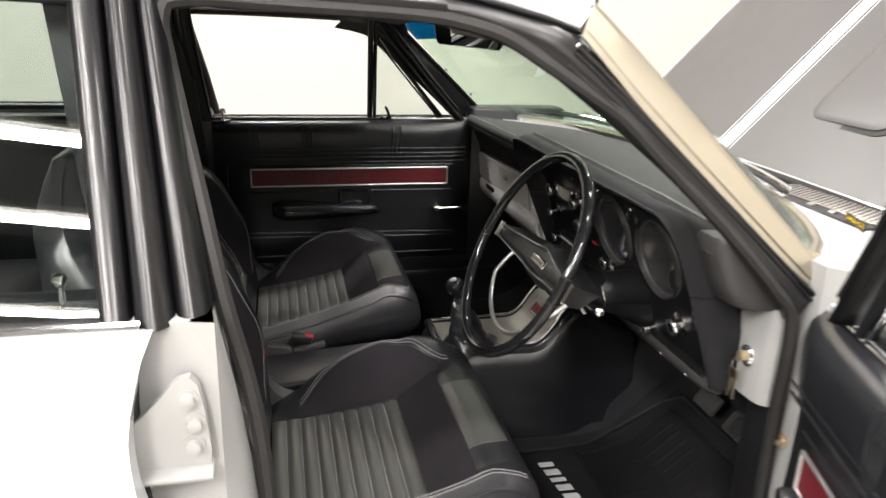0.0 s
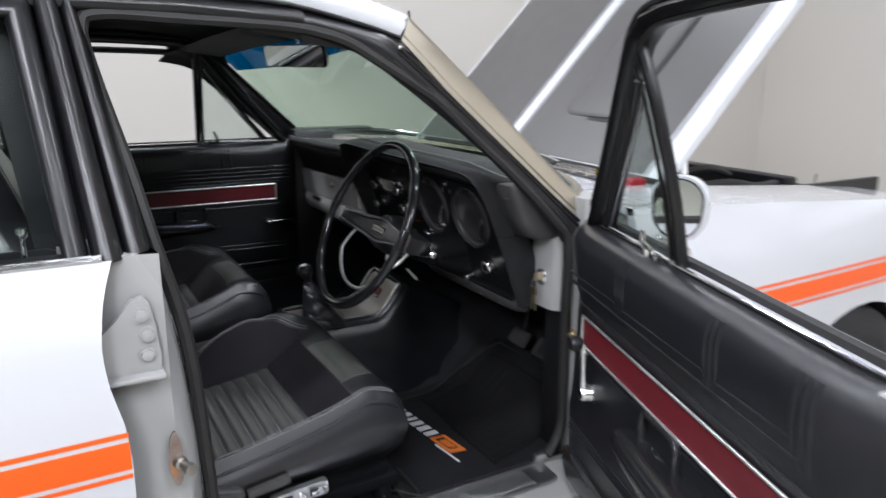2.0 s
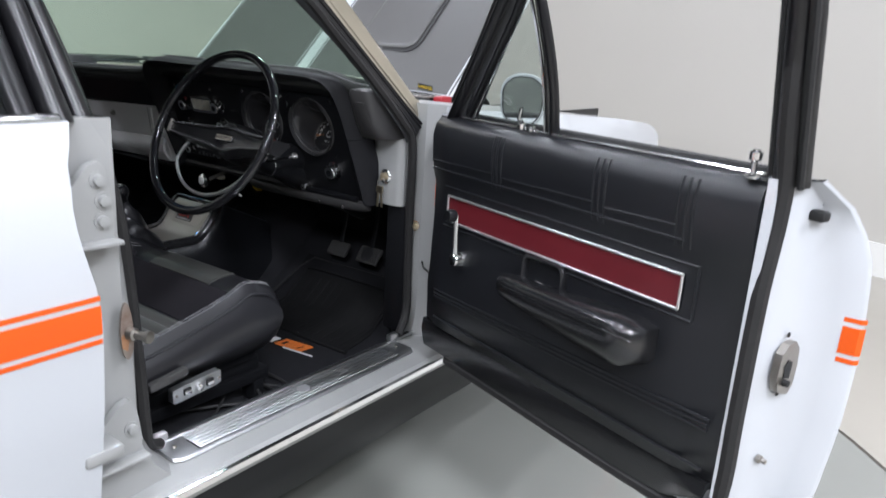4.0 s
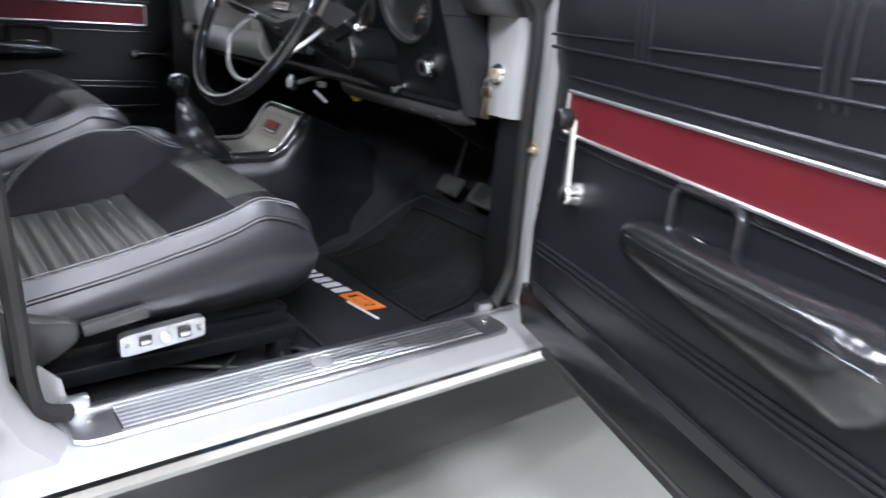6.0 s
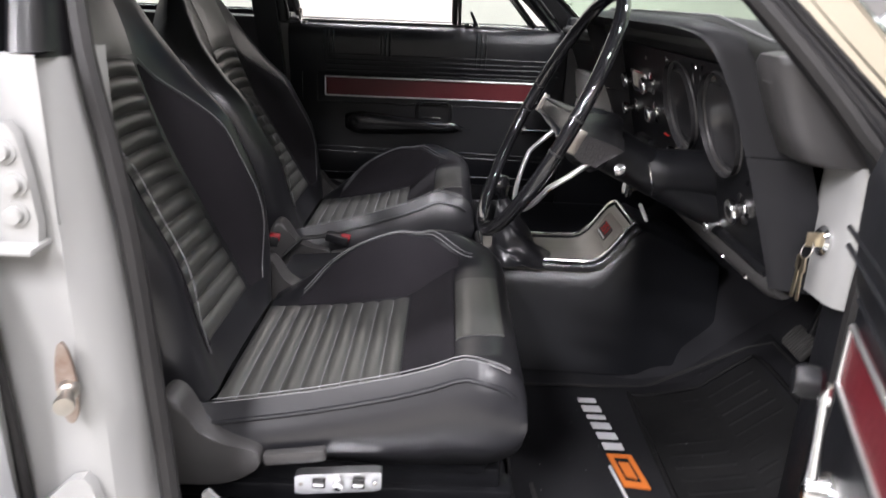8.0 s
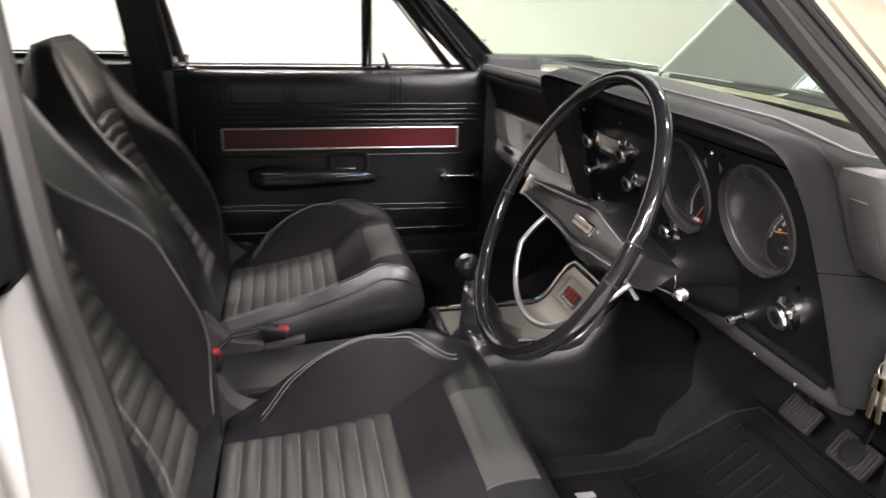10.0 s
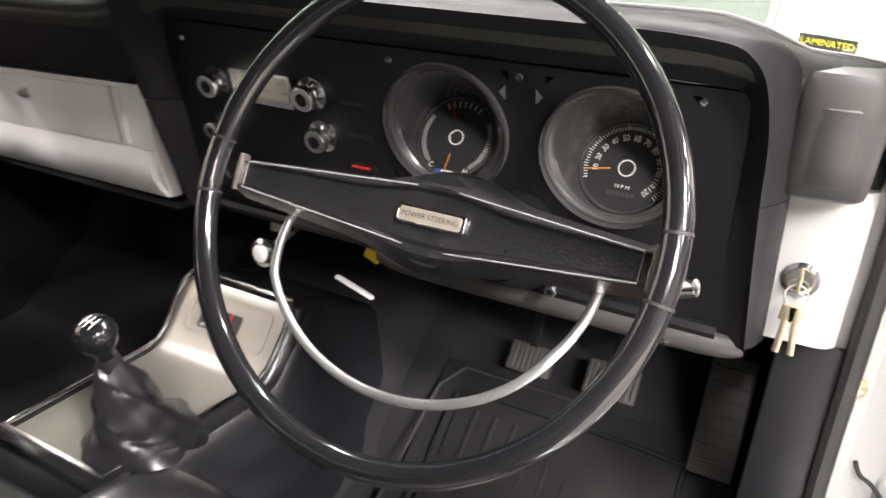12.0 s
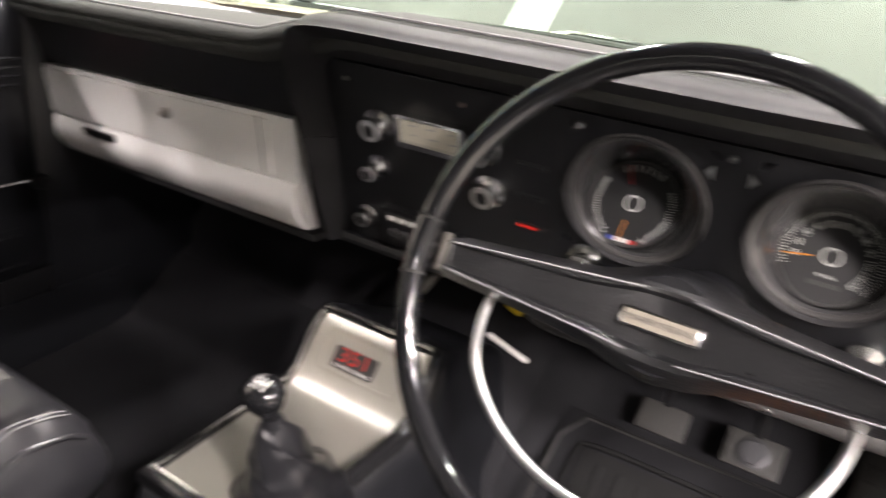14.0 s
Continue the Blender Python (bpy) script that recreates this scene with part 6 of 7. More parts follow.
part("dash_underside", Geo().box(0.705, 1.0, 1.02, 1.70, 0.672, 0.682), RUBBER, dash)
part("side_panel", Geo().rbox((0.76, 1.685, 0.80), (0.28, 0.04, 0.34), 0.01), VINYL, dash)

# pull knob, bonnet lever below the dash
pk = part("pull_knob", Geo().lathe([(0, 0), (0.018, 0), (0.020, 0.004), (0.020, 0.010), (0.014, 0.014), (0, 0.015)], (0.665, 0.812, 0.667), (-1, 0, 0.1), 24), CHROME, dash, "round chrome pull knob")
part("pull_shaft", Geo().tube([(0.668, 0.812, 0.667), (0.76, 0.815, 0.69)], 0.006, 8), STEEL, pk)
part("pull_face", Geo().lathe([(0, 0), (0.0125, 0), (0.011, 0.001), (0, 0.0015)], (0.650, 0.812, 0.6685), (-1, 0, 0.1), 20), SILVERPAINT, pk)
part("release_tag", Geo().rbox((0.655, 0.662, 0.658), (0.008, 0.060, 0.006), 0.002, 1, Matrix.Rotation(radians(16), 3, "X")), SILVERPAINT, dash, "pale release tag")

# loose wiring below the dash
loom = part("wiring_loom", Geo().tube(curve([(0.80, 0.28, 0.70), (0.775, 0.36, 0.668), (0.785, 0.47, 0.655), (0.77, 0.58, 0.662), (0.79, 0.70, 0.690)], 6), 0.009, 8).tube(curve([(0.82, 0.34, 0.70), (0.80, 0.42, 0.650), (0.79, 0.52, 0.668), (0.81, 0.64, 0.648), (0.82, 0.74, 0.690)], 6), 0.006, 8), RUBBER, dash, "dark loose wiring loom")
part("loom_connector", Geo().rbox((0.776, 0.709, 0.652), (0.020, 0.026, 0.018), 0.003, 2, Matrix.Rotation(radians(20), 3, "X")), YELLOW, loom, "yellow plastic connector")
part("loom_connector", Geo().rbox((0.776, 0.885, 0.654), (0.018, 0.022, 0.014), 0.003, 2), CREAM, loom, "pale plastic connector")

# ignition panel, lock and keys
ig = part("ignition_panel", Geo().loft([[(x, y, z) for x, y, z in ((0.752, 0.122, z), (0.742, 0.130, z), (0.738, 0.142, z), (0.736, 0.20, z), (0.740, 0.212, z), (0.80, 0.212, z), (0.80, 0.122, z))] for z in (0.698, 0.706, 0.790, 0.796, 0.868)]), JAMB, dash, "white painted ignition panel")
part("lock_bezel", Geo().lathe([(0, 0), (0.018, 0), (0.0185, 0.004), (0.014, 0.008), (0.012, 0.006), (0, 0.006)], (0.738, 0.170, 0.770), (-1, 0, 0.05), 24), CHROME, ig, "chrome ignition lock")
keys = thing("key_bunch", "brass car keys hanging from the ignition lock", "keys", (0.725, 0.17, 0.70))
part("key", Geo().rbox((0.725, 0.170, 0.771), (0.020, 0.003, 0.018), 0.001), BRASS, keys)
part("key_ring", Geo().tube([(0.719 + 0.004 * math.sin(a), 0.170 + 0.011 * math.cos(a), 0.757 + 0.011 * math.sin(a)) for a in [2 * math.pi * k / 20 for k in range(20)]], 0.001, 6, True), STEEL, keys)
for dy, tilt in ((0.003, 4), (-0.003, -5)):
    kk = Geo().rbox((0, 0, -0.009), (0.003, 0.015, 0.018), 0.0012)
    kk.rbox((0, 0, -0.035), (0.0025, 0.007, 0.040), 0.001)
    m = Matrix.Translation((0.718 - abs(dy), 0.170 + dy, 0.748)) @ Matrix.Rotation(radians(tilt), 4, "X")
    kk.v = [tuple(m @ Vector(p)) for p in kk.v]
    part("hanging_key", kk, BRASS, keys)

# ---- steering wheel ----
SWA = radians(26.3)
SC0 = Vector((0.4252, 0.4567, 0.8684))
SN, SV = Vector((-math.cos(SWA), 0, math.sin(SWA))), Vector((math.sin(SWA), 0, math.cos(SWA)))
sw_at = lambda p, q, d: SC0 + Vector((0, -p, 0)) + SV * q + SN * d
wheel = thing("steering_wheel", "thin-rimmed black steering wheel with chrome horn ring", "steering wheel", tuple(sw_at(0, 0, -0.06)))
RW = 0.2005
rim = part("rim", Geo().tube([sw_at(RW * math.cos(2 * math.pi * k / 72), RW * math.sin(2 * math.pi * k / 72), 0) for k in range(72)], 0.0105, 14, True), GLOSS, wheel, "gloss black rim")
for a in (-7, 7, 173, 187):
    c = sw_at(RW * math.cos(radians(a)), RW * math.sin(radians(a)), 0)
    t = (sw_at(-math.sin(radians(a)), math.cos(radians(a)), 0) - SC0).normalized()
    part("rim_joint", Geo().tube([c - t * 0.0012, c + t * 0.0012], 0.0112, 14), RUBBER, rim)
rings = []
for k in range(33):
    p = lerp(-0.188, 0.188, k / 32)
    q = abs(p) / 0.188
    hi = interp(q, [(0, 0.052), (0.12, 0.050), (0.25, 0.040), (0.36, 0.033), (1, 0.020)])
    lo = interp(q, [(0, -0.046), (0.15, -0.044), (0.30, -0.035), (0.42, -0.031), (1, -0.021)])
    f0 = interp(q, [(0, -0.046), (0.6, -0.034), (1, -0.018)])
    rings.append([sw_at(p, hi * 0.94, f0 - 0.062), sw_at(p, hi, f0 - 0.052), sw_at(p, hi * 0.97, f0 - 0.044), sw_at(p, hi * 0.80, f0 - 0.024), sw_at(p, hi * 0.62, f0 - 0.005), sw_at(p, hi * 0.54, f0 + 0.001), sw_at(p, hi * 0.48, f0 + 0.001), sw_at(p, hi * 0.42, f0 - 0.004), sw_at(p, 0, f0 - 0.002), sw_at(p, lo * 0.45, f0 - 0.003), sw_at(p, lo * 0.54, f0 + 0.002), sw_at(p, lo * 0.68, f0 + 0.002), sw_at(p, lo * 0.80, f0 - 0.004), sw_at(p, lo, f0 - 0.020), sw_at(p, lo * 0.8, f0 - 0.040), sw_at(p, hi * 0.5, f0 - 0.056)])
spoke = part("spoke_pad", Geo().loft(rings), HUBLEATHER, wheel, "padded black leather spoke bar", angle=24)
inset = Geo()
for sg in (-1, 1):
    outl = [(sg * 0.182, 0.0102), (sg * 0.182, -0.0125), (sg * 0.02, -0.0255), (sg * 0.02, 0.0255)]
    pts = [sw_at(p, q, interp(abs(p) / 0.188, [(0, -0.046), (0.6, -0.034), (1, -0.018)]) + 0.0035) for p, q in outl]
    inset.tube([pts[3], pts[0].lerp(pts[3], 0.02), pts[1].lerp(pts[2], 0.02), pts[2]], 0.0008, 6)
part("pad_stitching", inset, THREAD, spoke)
for sg in (-1, 1):
    cap = Geo().rbox((0, 0, 0), (0.004, 0.034, 0.012), 0.0015)
    cap.v = [tuple(sw_at(sg * 0.187 + a, b, -0.019 + c)) for a, b, c in cap.v]
    part("spoke_end", cap, STEEL, spoke, "dull metal spoke end")
bd = Geo().rbox((0, 0, 0), (0.064, 0.017, 0.005), 0.003)
bd.v = [tuple(sw_at(a, b, -0.042 + c)) for a, b, c in bd.v]
badge = part("wheel_badge", bd, CHROME, spoke, "bright steering badge")
part("badge_face", Geo().prism(rounded(-0.029, 0.029, -0.006, 0.006, 0.002, 2), sw_at, -0.0394, -0.0388), BADGEFACE, badge)
part("badge_lettering", letters("POWER STEERING", 0.0066, lambda a, b, d: sw_at(a, b, -0.0388 + d), 0.0004), GREYTRIM, badge)
arc = [sw_at(0.147 * math.cos(t), -0.022 + 0.128 * math.sin(t), -0.032 - 0.026 * max(0.0, 1 + 2.2 * math.sin(t))) for t in [math.pi + math.pi * k / 40 for k in range(41)]]
part("horn_ring", Geo().tube([sw_at(-0.147, 0.0, -0.064)] + arc + [sw_at(0.147, 0.0, -0.064)], 0.0042, 10), BRIGHT, wheel, "chrome half horn ring")
col = Geo().lathe([(0, -0.05), (0.040, -0.05), (0.048, -0.075), (0.047, -0.105), (0.036, -0.115), (0.034, -0.30), (0.030, -0.62), (0, -0.62)], SC0, -SN * -1, 28)
part("column", col, PLASTIC, wheel, "black steering column")
cowl_at = lambda r, k, d: Vector((d, 0.457, 0.0)) + Vector((-0.26 * r * math.sin(k), r * math.cos(k), 0.782 + r * 0.966 * math.sin(k)))
turn = [2 * math.pi * k / 36 for k in range(36)]
shroud = part("column_shroud", Geo().loft([[cowl_at(r, k, x) for k in turn] for r, x in ((0.040, 0.700), (0.040, 0.66), (0.040, 0.62), (0.040, 0.592), (0.037, 0.588), (0.033, 0.600), (0.027, 0.61))], True, False), PLASTIC, wheel, "black moulded column shroud", angle=60)
part("shroud_rim", Geo().tube([cowl_at(0.0398, k, 0.5895) for k in turn], 0.0013, 6, True), CHROME, shroud, "thin bright rim")
stalk = Geo().tube([sw_at(0.03, -0.02, -0.135), sw_at(0.12, -0.016, -0.112), sw_at(0.196, -0.005, -0.086)], [0.005, 0.004, 0.004], 8)
part("indicator_stalk", stalk, CHROME, wheel, "chrome indicator stalk")
part("stalk_knob", Geo().lathe([(0, 0), (0.007, 0), (0.009, 0.01), (0.007, 0.02), (0, 0.022)], sw_at(0.194, -0.005, -0.087), sw_at(0.20, -0.004, -0.084) - sw_at(0.19, -0.006, -0.088), 14), CHROME, wheel, "chrome stalk knob")

# ---- console, gear lever ----
CY = 0.868
con = thing("center_console", "black console with brushed metal shift plate", "console", (0.4, CY, 0.28))
rings = []
for x, hw, z in ((-0.13, 0.080, 0.400), (-0.10, 0.085, 0.415), (0.10, 0.088, 0.432), (0.325, 0.092, 0.452), (0.340, 0.098, 0.468), (0.352, 0.100, 0.494), (0.36, 0.100, 0.497), (0.58, 0.108, 0.497), (0.615, 0.112, 0.510), (0.665, 0.114, 0.578), (0.695, 0.110, 0.594), (0.74, 0.104, 0.575), (0.86, 0.11, 0.52)):
    rings.append([(x, CY - hw - 0.045, 0.28), (x, CY - hw - 0.030, 0.34), (x, CY - hw - 0.006, z - 0.04), (x, CY - hw, z - 0.008), (x, CY - hw + 0.012, z), (x, CY + hw - 0.012, z), (x, CY + hw, z - 0.008), (x, CY + hw + 0.006, z - 0.04), (x, CY + hw + 0.030, 0.34), (x, CY + hw + 0.045, 0.28)])
part("console_body", Geo().loft(rings), VINYL, con, "black vinyl console body", angle=50)
lid = Geo().rbox((0.125, CY, 0.4435), (0.42, 0.166, 0.024), 0.008, 3, Matrix.Rotation(radians(-4.3), 3, "Y"))
part("console_lid", lid, LEATHER, con, "padded black console lid")
part("lid_latch", Geo().rbox((-0.105, CY - 0.02, 0.428), (0.03, 0.03, 0.012), 0.004), CHROME, con)
plate_z = [(0.362, 0.501), (0.58, 0.501), (0.600, 0.506), (0.618, 0.520), (0.660, 0.580), (0.672, 0.588)]
rows = []
for k in range(25):
    x = lerp(0.362, 0.672, k / 24)
    hw = interp(x, [(0.362, 0.083), (0.58, 0.092), (0.65, 0.098), (0.672, 0.090)])
    z = interp(x, plate_z)
    rows.append([Vector((x, CY + hw * t, z + 0.002)) for t in (-1, -0.5, 0, 0.5, 1)])
sp = part("shift_plate", Geo().shell(rows, lambda p, i, j: p - Vector((-0.001, 0, 0.003))), CONSOLE, con, "brushed metal shift plate")
edge = [Vector((x, CY + sg * interp(x, [(0.362, 0.087), (0.58, 0.096), (0.65, 0.102), (0.675, 0.094)]), interp(x, plate_z) + 0.003)) for sg, xs in ((-1, [lerp(0.36, 0.675, k / 20) for k in range(21)]), (1, [lerp(0.675, 0.36, k / 20) for k in range(21)])) for x in xs]
scaled = lambda p, k, dz: Vector((0.52 + (p.x - 0.52) * (1 + (k - 1) * 0.6), CY + (p.y - CY) * k, p.z + dz))
rim_rings = [[scaled(p, k, dz) for k, dz in ((0.955, -0.004), (0.97, 0.006), (0.99, 0.009), (1.05, 0.009), (1.12, 0.003), (1.13, -0.012))] for p in edge]
part("plate_rim", Geo().loft(rim_rings, True, False, True), ARMREST, con, "raised gloss black plate rim", angle=60)
part("plate_edge", Geo().tube([scaled(p, 0.985, 0.0085) for p in edge], 0.0032, 7, True), CHROME, sp, "chrome plate edge")
part("slope_frame", Geo().ring(rounded(-0.074, 0.074, -0.028, 0.036, 0.012, 4), rounded(-0.066, 0.066, -0.022, 0.030, 0.008, 4), lambda a, b, d: Vector((0.6392, CY, 0.5505)) + Vector((0, -1, 0)) * a + Vector((0.573, 0, 0.819)) * b + Vector((-0.819, 0, 0.573)) * d, 0.0, 0.003), CONSOLE, sp)
slope = lambda a, b, d: Vector((0.6392, CY + 0.012, 0.5505)) + Vector((0, -1, 0)) * a + Vector((0.573, 0, 0.819)) * b + Vector((-0.819, 0, 0.573)) * d
em = part("emblem", Geo().prism(rounded(-0.036, 0.036, -0.017, 0.015, 0.003, 2), slope, 0.0005, 0.003), GREYTRIM, sp, "grey metal engine emblem")
part("emblem_number", letters("351", 0.030, lambda a, b, d: slope(a * 1.22, b + 0.003, d + 0.003), 0.0014), REDPRINT, em, "raised red number")
part("emblem_lettering", letters("HIGH PERFORMANCE", 0.0066, lambda a, b, d: slope(a, b - 0.0125, d + 0.003), 0.0005), PRINT, em)
gear = thing("gear_lever", "black gear lever with leather boot and ball knob", "gear lever", (0.43, 0.83, 0.50))
G0, G1 = Vector((0.440, 0.808, 0.502)), Vector((0.390, 0.802, 0.660))
rings = []
for k in range(24):
    t = k / 23
    c = G0.lerp(G1, t * 0.78) + Vector((0, 0, -0.004 * abs(math.sin(14 * t)) * (1 - t)))
    r = interp(t, [(0, 0.066), (0.10, 0.058), (0.28, 0.043), (0.6, 0.030), (0.9, 0.019), (1, 0.013)])
    rings.append([c + Vector((r * math.cos(a) * (1 + 0.13 * abs(math.sin(2.5 * a + 4 * t)) - 0.06 + 0.10 * abs(math.sin(3.5 * a + 9 * t)) + 0.09 * abs(math.sin(15 * t + a))), r * math.sin(a) * (0.88 + 0.14 * abs(math.sin(4 * a + 8 * t)) + 0.09 * abs(math.sin(13 * t - a))), 0.006 * math.sin(3 * a + 12 * t))) for a in [2 * math.pi * j / 48 for j in range(48)]])
part("boot", Geo().loft(rings), LEATHER, gear, "creased black leather boot", angle=40)
part("lever", Geo().tube([G0.lerp(G1, 0.7), G1], 0.0065, 10), CHROME, gear)
part("boot_collar", Geo().tube([G0.lerp(G1, 0.76), G0.lerp(G1, 0.86)], [0.014, 0.011], 12), LEATHER, gear)
kn = part("ball_knob", Geo().lathe([(0, -0.028), (0.010, -0.027), (0.012, -0.015), (0.019, -0.004), (0.0225, 0.008), (0.021, 0.018), (0.014, 0.025), (0.0, 0.027)], G1, G1 - G0, 24), GLOSS, gear, "gloss black ball knob")
KA = (G1 - G0).normalized()
KS = Vector((0, -1, 0)) - KA * Vector((0, -1, 0)).dot(KA)
KS.normalize()
KT = KA.cross(KS)
kp = lambda a, b, d: G1 + KA * (0.0268 + d - 14 * (a * a + b * b)) + KS * a + KT * b
q = Geo()
for a in (-0.007, 0.0, 0.007):
    q.tube([kp(a, -0.008, 0.0005), kp(a, 0, 0.0005), kp(a, 0.008, 0.0005)], 0.0006, 5)
q.tube([kp(-0.007, 0, 0.0005), kp(0, 0, 0.0005), kp(0.007, 0, 0.0005)], 0.0006, 5)
part("shift_pattern", q, PRINT, kn, "white shift pattern")

# ---- pedals, mats ----
def pedal(name, label, y, x, z, w, h, tilt, arm):
    pd = thing(name, label, "pedal", (x, y, z), "foot pedals")
    m = Matrix.Translation((x, y, z)) @ Matrix.Rotation(radians(tilt), 4, "Y")
    g = Geo().rbox((0, 0, 0), (0.014, w, h), 0.005)
    g.v = [tuple(m @ Vector(p)) for p in g.v]
    pad_ = part("pedal_pad", g, PEDALRUBBER, pd, "ribbed black rubber pad")
    for k in range(9):
        r = Geo().rbox((-0.0085, lerp(-0.43, 0.43, k / 8) * w, 0), (0.004, 0.0032, h * (0.72 if k in (0, 8) else 0.86)), 0.001, 1)
        r.v = [tuple(m @ Vector(p)) for p in r.v]
        part("pad_rib", r, PEDALRUBBER, pad_)
    if arm:
        part("pedal_arm", Geo().tube([(x + 0.008, y, z + 0.01), (x + 0.03, y, z + 0.10), (x + 0.04, y, 0.76)], 0.008, 8, flat=0.5), PLASTIC, pd)
    return pd


pedal("clutch_pedal", "black rubber clutch pedal", 0.506, 0.925, 0.470, 0.074, 0.048, 38, True)
bp = pedal("brake_pedal", "black rubber brake pedal with round emblem", 0.374, 0.919, 0.478, 0.080, 0.054, 38, True)
m = Matrix.Translation((0.919, 0.374, 0.478)) @ Matrix.Rotation(radians(38), 4, "Y")
g = Geo().lathe([(0, 0), (0.022, 0), (0.022, 0.003), (0.017, 0.004), (0.016, 0.002), (0, 0.002)], m @ Vector((-0.0095, 0, 0)), m.to_3x3() @ Vector((-1, 0, 0)), 24)
part("pad_emblem", g, GROOVE, bp, "round metal pad emblem")
acc = thing("accelerator_pedal", "long black accelerator pedal", "pedal", (0.92, 0.216, 0.40), "foot pedals")
part("pedal_pad", Geo().rbox((0.93, 0.214, 0.47), (0.014, 0.062, 0.175), 0.005, 2, Matrix.Rotation(radians(28), 3, "Y")), PEDALRUBBER, acc, "ribbed rubber pad")
part("pedal_arm", Geo().tube([(0.945, 0.214, 0.48), (0.975, 0.214, 0.55), (0.98, 0.214, 0.74)], 0.006, 8), STEEL, acc)
for k in range(7):
    part("pad_rib", Geo().rbox((0.9225 + (k - 3) * 0.0105, 0.214, 0.4755 + (k - 3) * 0.0198), (0.004, 0.052, 0.004), 0.001, 1, Matrix.Rotation(radians(28), 3, "Y")), PEDALRUBBER, acc)
mat = thing("floor_mat", "black carpet floor mat with embroidered lettering", "floor mat", (0.6, 0.45, 0.28))


def floor_z(x):
    return interp(x, [(-0.2, 0.277), (0.30, 0.272), (0.70, 0.274), (0.80, 0.292), (1.06, 0.502)])


def mat_sheet(x0, x1, y0, y1, lift, thick, nx=14, ny=10, wob=0.003):
    grid = []
    for i in range(nx + 1):
        row = []
        for j in range(ny + 1):
            x, y = lerp(x0, x1, i / nx), lerp(y0, y1, j / ny)
            row.append(Vector((x, y + 0.01 * math.sin(9 * x), floor_z(x) + lift + wob * (math.sin(17 * x + 5 * y) * math.cos(11 * y) + 1))))
        grid.append(row)
    return Geo().shell(grid, lambda p, i, j: p - Vector((0, 0, thick)))


mt = part("mat_carpet", mat_sheet(0.40, 0.94, 0.165, 0.645, 0.010, 0.010), MATTING, mat, "black carpet pile")
part("mat_binding", Geo().tube([(x, y, floor_z(x) + 0.012) for x, y in ((0.40, 0.17), (0.40, 0.645), (0.70, 0.648), (0.90, 0.652), (0.935, 0.62), (0.94, 0.20), (0.92, 0.165), (0.70, 0.16))], 0.0035, 6, True), RUBBER, mat)
heel = part("heel_pad", mat_sheet(0.665, 0.895, 0.245, 0.595, 0.0165, 0.004, 8, 6), HEELRUBBER, mat, "ribbed rubber heel pad")
edge_line = curve([(0.66, 0.25, 0), (0.66, 0.59, 0), (0.68, 0.605, 0), (0.80, 0.607, 0), (0.88, 0.605, 0), (0.90, 0.585, 0), (0.903, 0.42, 0), (0.90, 0.255, 0), (0.88, 0.236, 0), (0.68, 0.236, 0)], 4, True)
part("heel_border", Geo().tube([(p.x, p.y + 0.01 * math.sin(9 * p.x), floor_z(p.x) + 0.0180) for p in edge_line], 0.0045, 6, True), HEELRUBBER, heel)
for k in range(10):
    y = 0.265 + 0.034 * k
    part("heel_rib", Geo().tube([(x, y, floor_z(x) + 0.0185) for x in (0.685, 0.75, 0.80, 0.84, 0.88)], 0.0050, 8, flat=0.26), HEELRUBBER, heel)
tx = lambda a, b, d: Vector((0.552 + 0.14 * a + b * 0.99, 0.585 - a * 1.12 + 0.14 * b, floor_z(0.6) + 0.0165 + d))
x = 0.0
for w in (0.024, 0.028, 0.022, 0.028, 0.028, 0.028):
    part("letter_bar", Geo().prism([(x, 0.0), (x + w - 0.012, 0.0), (x + w - 0.007, 0.034), (x + 0.005, 0.034)], tx, 0.0, 0.003), TEXTWHITE, mt)
    x += w + 0.001
part("emblem_shape", Geo().ring([(x, -0.002), (x + 0.078, -0.002), (x + 0.088, 0.040), (x + 0.006, 0.040)], [(x + 0.008, 0.006), (x + 0.066, 0.006), (x + 0.074, 0.032), (x + 0.012, 0.032)], tx, 0.0, 0.003), TEXTORANGE, mt, "orange embroidered emblem outline")
part("emblem_core", Geo().prism([(x + 0.022, 0.011), (x + 0.056, 0.011), (x + 0.064, 0.027), (x + 0.026, 0.027)], tx, 0.0, 0.0032), TEXTORANGE, mt)
part("emblem_rule", Geo().prism([(x + 0.030, -0.010), (x + 0.118, -0.010), (x + 0.118, -0.006), (x + 0.030, -0.006)], tx, 0.0, 0.003), TEXTWHITE, mt)
pm = thing("floor_mat", "plain black carpet passenger floor mat", "floor mat", (0.6, 1.35, 0.28))
part("mat_carpet", mat_sheet(0.40, 0.92, 1.12, 1.60, 0.010, 0.010), MATTING, pm)

